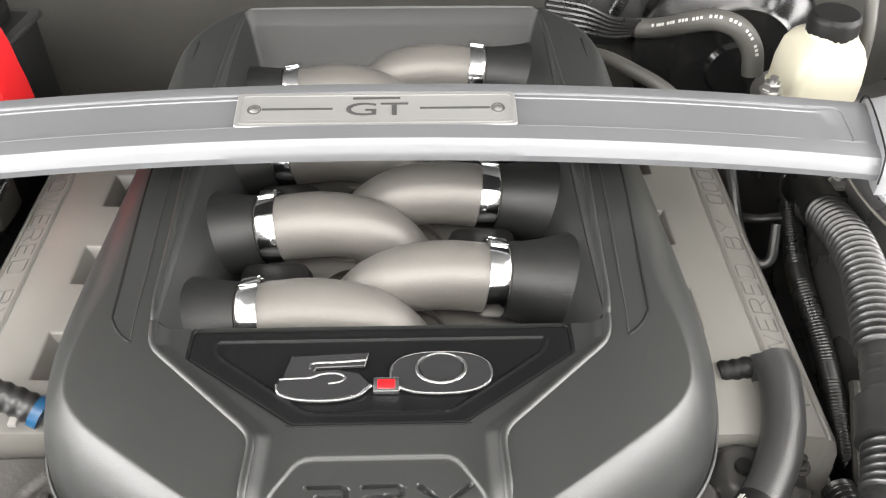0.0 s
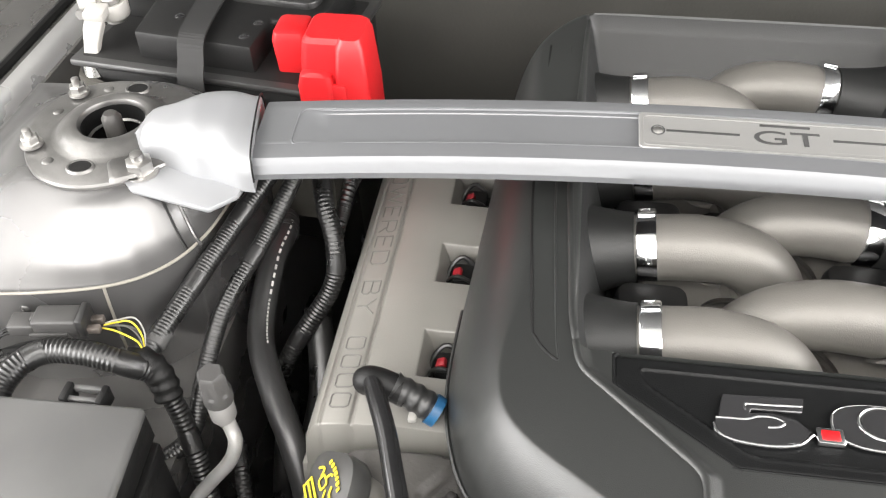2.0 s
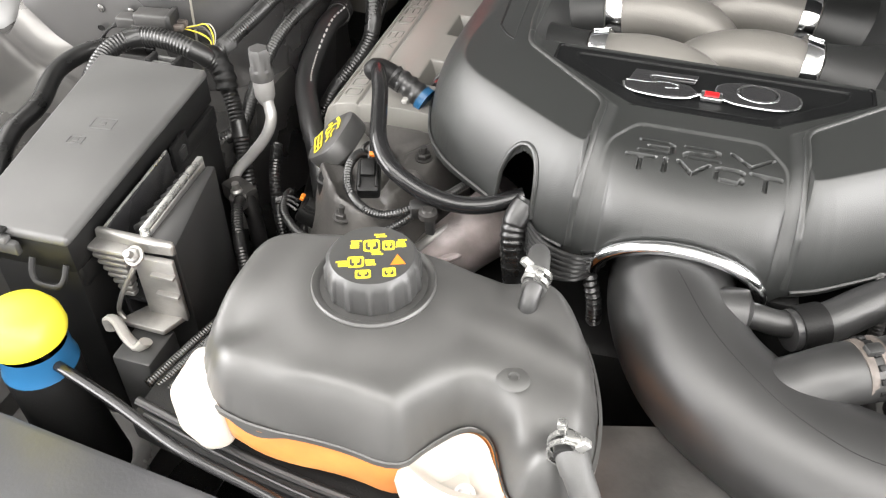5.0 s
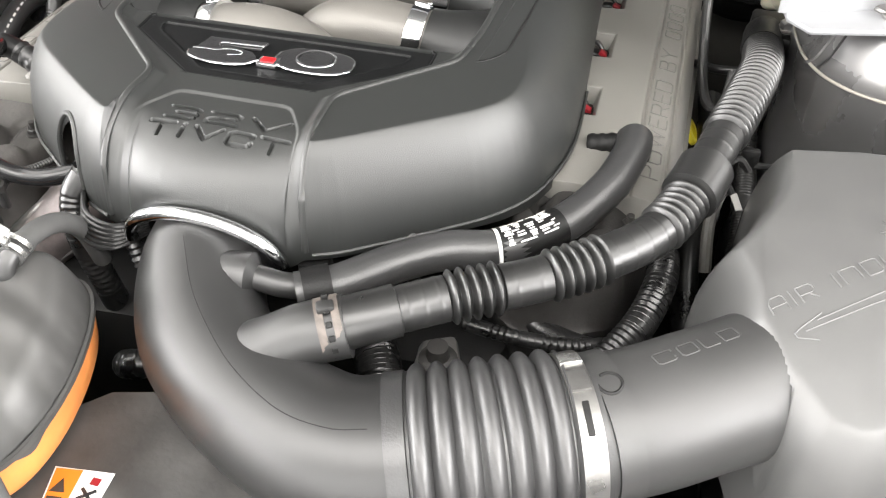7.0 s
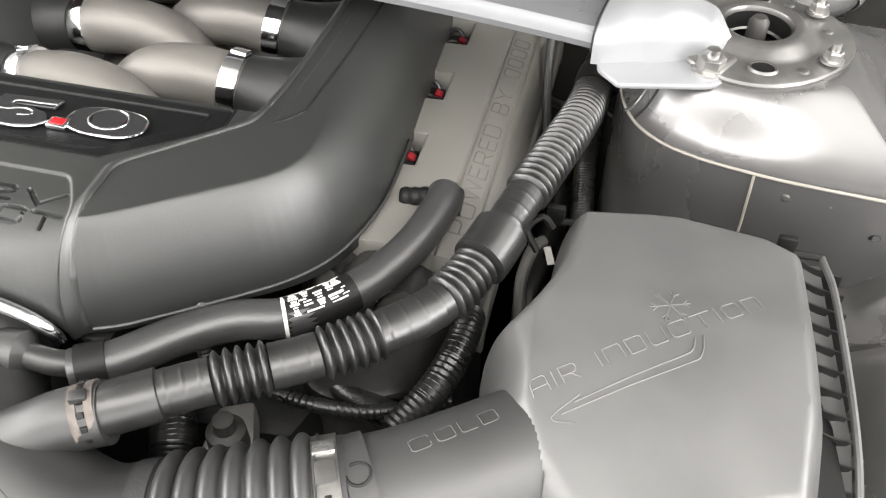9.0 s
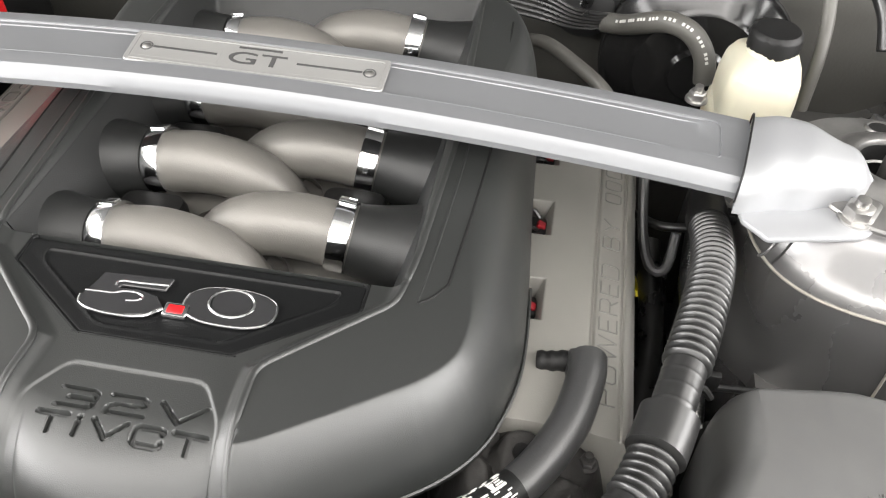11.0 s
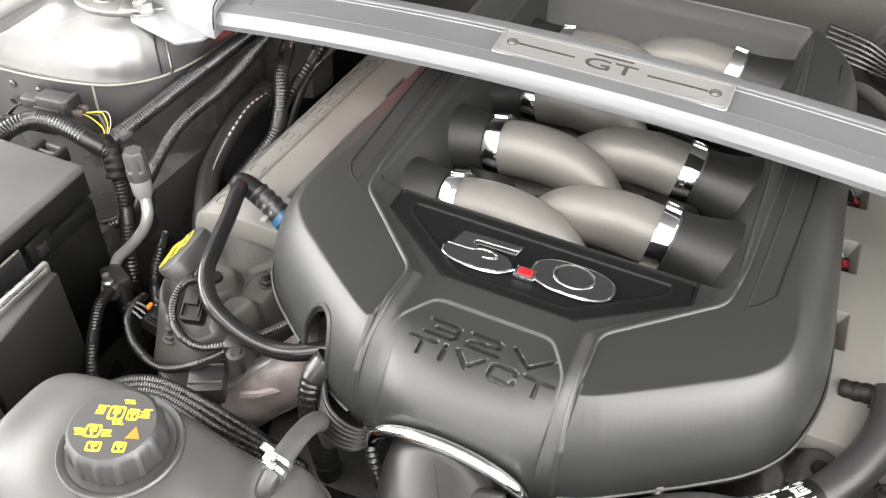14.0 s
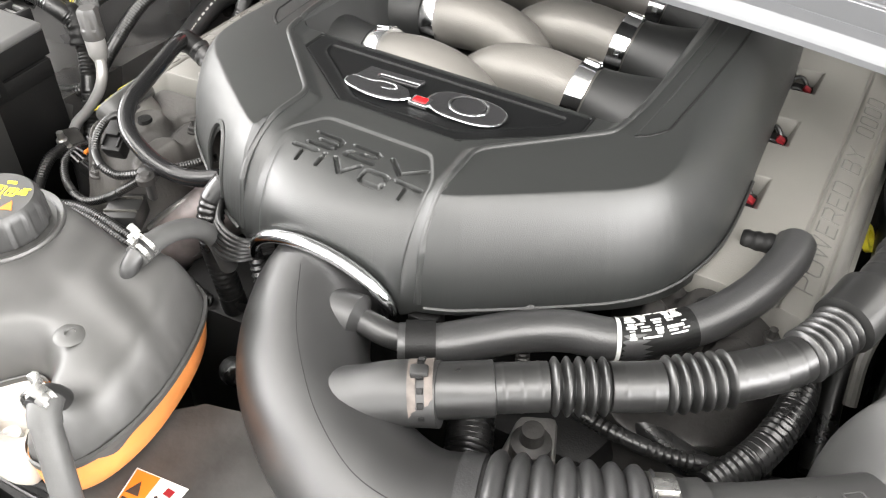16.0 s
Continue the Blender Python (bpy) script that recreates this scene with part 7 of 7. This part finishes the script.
M["boost"] = mat("booster_black", (0.010, 0.010, 0.010), 0.16, spec=0.5, stain=0.2)
bo = thing("brake_booster", "large glossy black round brake booster on the firewall", "brake booster", (0.39, 0.93, 0.84))
part("drum", lathe([(0.0, -0.030), (0.030, -0.030), (0.034, -0.024), (0.070, -0.018), (0.076, -0.012), (0.094, -0.006), (0.102, 0.004), (0.108, 0.006), (0.110, 0.010), (0.106, 0.016), (0.102, 0.06)], 56, Matrix.Translation((0.395, 0.915, 0.850)) @ Matrix.Rotation(radians(90), 4, "X") @ Matrix.Diagonal((1, 1, -1, 1))), M["boost"], bo)
part("master_cylinder", tube([(0.43, 0.86, 0.845), (0.432, 0.80, 0.845), (0.434, 0.70, 0.845)], 0.022, 0.006, 20), M["alloy"], bo)
nut(0.374, 0.738, 0.915, bo, "stud_nut", 0.008, 0.009)

vh = thing("vacuum_hose", "grey rubber vacuum hose with faint print", "hose", (0.3, 0.93, 0.87))
bow = [(0.285, 0.925, 0.884), (0.309, 0.910, 0.892), (0.332, 0.880, 0.914), (0.352, 0.862, 0.926), (0.374, 0.850, 0.922), (0.390, 0.842, 0.902), (0.396, 0.838, 0.875)]
part("pipe", tube(bow, 0.0115, 0.005, 18), M["greyhose"], vh)
run = smooth_path(bow, 0.0042)[0]
for k in range(6, len(run) - 6):
    if k % 4 == 3:
        continue
    d = (run[k + 1] - run[k - 1]).normalized()
    n = Vector((-0.1, -0.75, 0.65))
    n = (n - d * d.dot(n)).normalized()
    part("print_bar", block(0.0028, 0.0032, 0.0006, 0, m=Matrix.Translation(run[k] + n * 0.01145) @ Matrix((d, n.cross(d), n)).transposed().to_4x4()), M["print"], vh)
bd = thing("cable_bundle", "bundle of thin dark ribbed cables behind the cover", "wiring", (0.19, 0.86, 0.91))
for k in range(6):
    o = (k - 2.5) * 0.0055
    part("cable", tube([(0.17, 0.878 + o * 0.3, 0.928 + o), (0.215, 0.888 + o * 0.2, 0.915 + o), (0.25, 0.90, 0.898 + o * 0.8), (0.288, 0.922, 0.886 + o * 0.6)], 0.0027, 0.006, 8), M["loom"], bd)
loom("pale grey hose beside the cover rear", [(0.205, 0.850, 0.893), (0.225, 0.835, 0.900), (0.252, 0.808, 0.900), (0.290, 0.772, 0.890), (0.32, 0.74, 0.86)], 0.0075, "vent_hose", None, M["greyhose"])

ds = thing("dipstick", "dark dipstick tube with yellow pull ring", "dipstick", (0.345, 0.652, 0.72))
part("tube", tube([(0.335, 0.735, 0.885), (0.338, 0.690, 0.850), (0.345, 0.652, 0.810), (0.355, 0.625, 0.795), (0.368, 0.622, 0.800), (0.372, 0.640, 0.83)], 0.0050, 0.005, 10), M["rubber"], ds)
part("pull_ring", lathe([(0.008, -0.003), (0.014, -0.003), (0.014, 0.003), (0.008, 0.003)], 20, Matrix.Translation((0.346, 0.650, 0.745)) @ Matrix.Rotation(radians(60), 4, "Y")), M["washer"], ds, "yellow pull ring")

loom("black loom along the tower foot", [(0.40, 0.70, 0.84), (0.392, 0.62, 0.80), (0.40, 0.53, 0.76), (0.40, 0.44, 0.72)], 0.011)
loom("dark hose low beside the valve cover", [(0.36, 0.70, 0.76), (0.37, 0.60, 0.72), (0.36, 0.50, 0.70), (0.37, 0.42, 0.66)], 0.013, "low_hose", None)
loom("thin dark cable crossing behind the hose", [(0.33, 0.70, 0.80), (0.36, 0.665, 0.815), (0.40, 0.66, 0.82), (0.44, 0.65, 0.80)], 0.0045, "cable", None)
tg = thing("cable_tag", "small white tag on a looped dark cable", "tag", (0.378, 0.429, 0.80))
part("tag", block(0.006, 0.016, 0.0012, 0.0003, m=Matrix.Translation((0.380, 0.428, 0.832)) @ Matrix.Rotation(radians(24), 4, "Z") @ Matrix.Rotation(radians(20), 4, "X")), M["peg"], tg)
part("cable", tube([(0.372, 0.446, 0.830), (0.366, 0.430, 0.834), (0.362, 0.405, 0.82), (0.366, 0.385, 0.79)], 0.0052, 0.004, 10), M["greyhose"], tg)

bk = thing("hose_bracket", "black moulded bracket holding the corrugated hose at the tower", "bracket", (0.40, 0.63, 0.86))
part("plate", prism([(0.372, 0.615), (0.425, 0.606), (0.436, 0.630), (0.425, 0.665), (0.378, 0.668)], 0.874, 0.886, 0.004), M["black"], bk)
nut(0.408, 0.628, 0.886, bk, "nut", 0.007, 0.008)
part("arm", tube([(0.42, 0.64, 0.88), (0.44, 0.60, 0.875), (0.446, 0.57, 0.86)], 0.006, 0.005, 10), M["black"], bk)

st = thing("rear_boot", "ribbed black rubber boot with clamp behind the tower", "hose", (0.53, 0.72, 0.90))
part("pipe", tube([(0.51, 0.72, 0.895), (0.54, 0.715, 0.915), (0.575, 0.718, 0.932), (0.598, 0.73, 0.945), (0.605, 0.755, 0.95)], lambda q, t: 0.020 + 0.0022 * math.cos(q * 2 * math.pi / 0.012) * (q < 0.06), 0.0022, 22), M["rubber"], st)
part("disc", lathe([(0, 0.0), (0.030, 0.0), (0.040, -0.006), (0.046, -0.016), (0.046, -0.03)], 36, Matrix.Translation((0.605, 0.80, 0.952)) @ Matrix.Rotation(radians(70), 4, "X")), M["black"], st)
clamp_band((0.595, 0.728, 0.943), (0.5, 0.6, 0.4), 0.0215, 0.008, st, "clamp", None, False)
loom("grey pipe behind the brake reservoir", [(0.49, 0.84, 0.99), (0.493, 0.825, 0.96), (0.492, 0.81, 0.93), (0.49, 0.80, 0.88)], 0.0065, "brake_line", None, M["greyhose"])
loom("black pipe behind the brake reservoir", [(0.53, 0.86, 1.0), (0.545, 0.83, 0.975), (0.55, 0.81, 0.95)], 0.009, "steering_line", None)


# ---------- front ----------
def front_panels():
    sh = thing("fan_shroud", "mottled dull black radiator fan shroud with warning sticker", "fan shroud", (0.1, 0.06, 0.70))
    def top(X, Y):
        return 0.811 - 0.10 * np.clip(X - 0.05, 0, 1) - 0.10 * np.clip(0.035 - Y, 0, 1) + 0.004 * np.sin(X * 40) * 0.3
    plan = [(-0.055, -0.05), (0.62, -0.05), (0.62, 0.10), (0.15, 0.135), (0.04, 0.150), (-0.02, 0.135), (-0.055, 0.10)]
    part("panel", shell_field(plan, top, 0.008, 0.12), M["shroud"], sh)
    stick = part("sticker", drape(prism([(-0.022, 0.073), (-0.015, 0.046), (0.020, 0.050), (0.0185, 0.0775)][::-1], 0, 0.0006, 0), top, 0.0008), M["white"], sh, "white and orange warning sticker")
    part("orange_field", drape(prism([(-0.0205, 0.0720), (-0.0140, 0.0475), (0.0005, 0.0492), (-0.0025, 0.0745)][::-1], 0, 0.0004, 0), top, 0.0014), M["orange"], stick)
    part("symbol", drape(prism([(-0.0150, 0.0560), (-0.0050, 0.0575), (-0.0112, 0.0665)], 0, 0.0004, 0), top, 0.0018), M["gloss"], stick)
    part("small_print", drape(block(0.010, 0.0022, 0.0004, 0, m=Matrix.Translation((-0.009, 0.0525, 0)) @ Matrix.Rotation(radians(7), 4, "Z")), top, 0.0018), M["gloss"], stick)
    for a in (40, -35):
        part("symbol", drape(block(0.0125, 0.0022, 0.0004, 0, m=Matrix.Translation((0.0095, 0.0595, 0)) @ Matrix.Rotation(radians(a), 4, "Z")), top, 0.0016), M["gloss"], stick)
    part("symbol", drape(block(0.006, 0.005, 0.0004, 0, m=Matrix.Translation((0.0100, 0.0690, 0))), top, 0.0016), M["redtab"], stick)
    return sh


M["shroud"] = mat("shroud_plastic", (0.045, 0.044, 0.042), 0.6, grain=0.6, scale=200, stain=0.4, stain_scale=22)
front_panels()

rp = part("radiator_support", prism([(-0.80, -0.55), (0.80, -0.55), (0.80, -0.045), (0.35, -0.005), (-0.10, 0.004), (-0.42, 0.03), (-0.80, 0.06)], 0.775, 0.797, 0.006), M["support"])
tagged(rp, "flat dark grey radiator support panel at the car front", "car body", kind="structure")
rod = thing("prop_rod", "black bonnet prop rod clipped along the front panel", "prop rod", (-0.3, 0.03, 0.80))
part("rod", tube([(-0.46, 0.085, 0.806), (-0.36, 0.058, 0.806), (-0.285, 0.034, 0.806), (-0.222, 0.022, 0.806), (-0.165, 0.010, 0.806), (-0.133, 0.007, 0.806), (-0.084, 0.010, 0.805), (0.0, 0.004, 0.804)], 0.0042, 0.006, 12), M["gloss2"], rod)
part("clip", block(0.030, 0.016, 0.012, 0.003, m=Matrix.Translation((-0.128, 0.006, 0.797))), M["black"], rod)
gr = thing("front_shelf", "plain black plastic shelf with a lip in front of the bottle", "trim panel", (-0.2, 0.04, 0.78))
part("shelf", prism([(-0.34, 0.052), (-0.24, 0.034), (-0.149, 0.022), (-0.05, 0.020), (0.01, 0.030), (0.01, 0.10), (-0.34, 0.12)], 0.772, 0.796, 0.004), M["black"], gr)
part("lip", tube([(-0.34, 0.066, 0.798), (-0.240, 0.046, 0.798), (-0.149, 0.036, 0.798), (-0.09, 0.036, 0.798), (0.005, 0.044, 0.798)], 0.0035, 0.006, 10), M["satin"], gr)
part("rail", tube([(-0.33, 0.058, 0.797), (-0.235, 0.038, 0.797), (-0.15, 0.027, 0.797), (-0.09, 0.027, 0.797), (0.0, 0.034, 0.797)], 0.0016, 0.006, 8), M["satin"], gr)

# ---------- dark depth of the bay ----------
# unseen sheet, black so that the depth reads as shade
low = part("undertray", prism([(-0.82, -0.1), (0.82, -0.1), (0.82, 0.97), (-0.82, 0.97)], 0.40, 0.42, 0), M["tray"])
tagged(low, "black sheet added below the engine to darken the depth", "undertray", kind="structure")
eb = thing("engine_block", "black engine block below the covers, deep shade in its colour", "engine", (0, 0.6, 0.5))
# block and plate are black to hold the shade between the covers
part("block", prism([(-0.24, 0.27), (0.26, 0.30), (0.30, 0.90), (-0.28, 0.90)], 0.43, 0.765, 0.02), M["black"], eb)
part("front_plate", prism([(-0.16, 0.225), (0.22, 0.25), (0.25, 0.36), (-0.20, 0.34)], 0.45, 0.77, 0.02), M["black"], eb)

th = thing("throttle_body", "dark throttle body behind the chrome ring", "throttle body", (0.012, 0.28, 0.82))
part("housing", tube([(0.012, 0.262, 0.853), (0.012, 0.30, 0.850), (0.012, 0.36, 0.845)], 0.052, 0.006, 32), M["black"], th)
part("wire_loom", loomed([(-0.052, 0.240, 0.872), (-0.048, 0.232, 0.855), (-0.042, 0.228, 0.835), (-0.040, 0.232, 0.81)], 0.0055, 10, 0.005, 0.0008), M["loom"], th)
part("plug", block(0.022, 0.018, 0.02, 0.003, m=Matrix.Translation((0.088, 0.250, 0.838))), M["black"], th)
wb = thing("wire_bundle", "bundle of thin black wires beside the inlet", "wiring", (-0.06, 0.24, 0.87))
for k in range(6):
    o = k * 0.0034
    part("wire", tube([(-0.105, 0.262 - o * 0.4, 0.872 - o), (-0.085, 0.236 - o * 0.6, 0.874 - o), (-0.058, 0.228 - o * 0.4, 0.874 - o * 0.9), (-0.040, 0.244, 0.870 - o * 0.6)], 0.0020, 0.004, 8), M["loom"], wb)
loom("ribbed black hose below the engine cover corner", [(-0.105, 0.272, 0.882), (-0.112, 0.258, 0.866), (-0.108, 0.246, 0.84), (-0.10, 0.245, 0.79), (-0.095, 0.25, 0.72)], 0.0105, "taped_loom", (0.005, 0.0004))
loom("ribbed dark hose under the bottle hose", [(-0.045, 0.215, 0.745), (-0.060, 0.205, 0.745), (-0.075, 0.21, 0.735), (-0.09, 0.225, 0.71)], 0.012, "ribbed_hose", (0.004, 0.0005))
loom("braided dark hose under the intake pipe", [(0.115, 0.262, 0.79), (0.140, 0.225, 0.785), (0.150, 0.190, 0.775), (0.145, 0.150, 0.75)], 0.017, "braided_hose", (0.004, 0.0006))
loom("braided dark hose beside the bottle", [(-0.005, 0.175, 0.73), (0.005, 0.135, 0.735), (0.025, 0.105, 0.735), (0.05, 0.085, 0.72)], 0.014, "braided_hose", (0.004, 0.0006))
ab = thing("idler_bracket", "small cast alloy idler bracket with bolt", "bracket", (0.185, 0.225, 0.76))
part("arm", prism([(0.165, 0.250), (0.190, 0.262), (0.205, 0.225), (0.192, 0.205), (0.168, 0.210)], 0.770, 0.796, 0.005), M["alloy"], ab)
part("boss", lathe([(0, 0.826), (0.0075, 0.825), (0.0085, 0.815), (0.014, 0.812), (0.015, 0.79)], 20, Matrix.Translation((0.187, 0.222, 0))), M["darkcast"], ab)
loom("dark cable under the corrugated hose", [(0.195, 0.27, 0.80), (0.235, 0.262, 0.805), (0.28, 0.27, 0.80), (0.33, 0.30, 0.79)], 0.0055, "cable", (0.005, 0.0005))
loom("dark hose under the corrugated hose", [(0.22, 0.31, 0.79), (0.265, 0.285, 0.785), (0.315, 0.285, 0.78), (0.37, 0.31, 0.77)], 0.011, "low_hose", None)
loom("ribbed dark hose beside the air box", [(0.33, 0.36, 0.82), (0.33, 0.325, 0.825), (0.32, 0.285, 0.82), (0.30, 0.25, 0.81)], 0.012, "ribbed_hose", (0.005, 0.0007))
loom("thin ribbed lead below the engine cover", [(0.150, 0.285, 0.866), (0.155, 0.270, 0.855), (0.158, 0.262, 0.84), (0.16, 0.262, 0.81)], 0.0045, "sensor_lead", (0.003, 0.0007), M["greyhose"])

hb = thing("hose_bundle", "bundle of parallel black ribbed hoses behind the bottle", "hose", (-0.32, 0.12, 0.78))
for k in range(5):
    o = 0.0090 * k
    part("ribbed_pipe", loomed([(-0.345 + o, 0.085 - 0.1 * o, 0.792), (-0.322 + o * 0.9, 0.150, 0.800), (-0.292 + o * 0.7, 0.196 - 0.2 * o, 0.818 - o * 0.15), (-0.245 + o * 0.3, 0.224 - 0.4 * o, 0.830 - 0.2 * o), (-0.175, 0.228 - 0.5 * o, 0.816 - 0.4 * o), (-0.12, 0.24, 0.77 - 0.3 * o)], 0.0042, 10, 0.0022, 0.00022), M["loom"], hb)

gm = thing("firewall_grommet", "black rubber grommet on the firewall with a ribbed lead", "grommet", (0.265, 0.955, 0.90))
part("bellows", lathe([(0.046, 0.0), (0.046, 0.010), (0.040, 0.012), (0.040, 0.018), (0.034, 0.020), (0.034, 0.027), (0.024, 0.030), (0, 0.030)], 40, Matrix.Translation((0.262, 0.975, 0.885)) @ Matrix.Rotation(radians(90), 4, "X")), M["rubber"], gm)
part("lead", loomed([(0.262, 0.945, 0.895), (0.268, 0.930, 0.925), (0.285, 0.930, 0.955), (0.310, 0.945, 0.985), (0.35, 0.955, 1.01)], 0.0075, 12, 0.0042, 0.0006), M["loom"], gm)
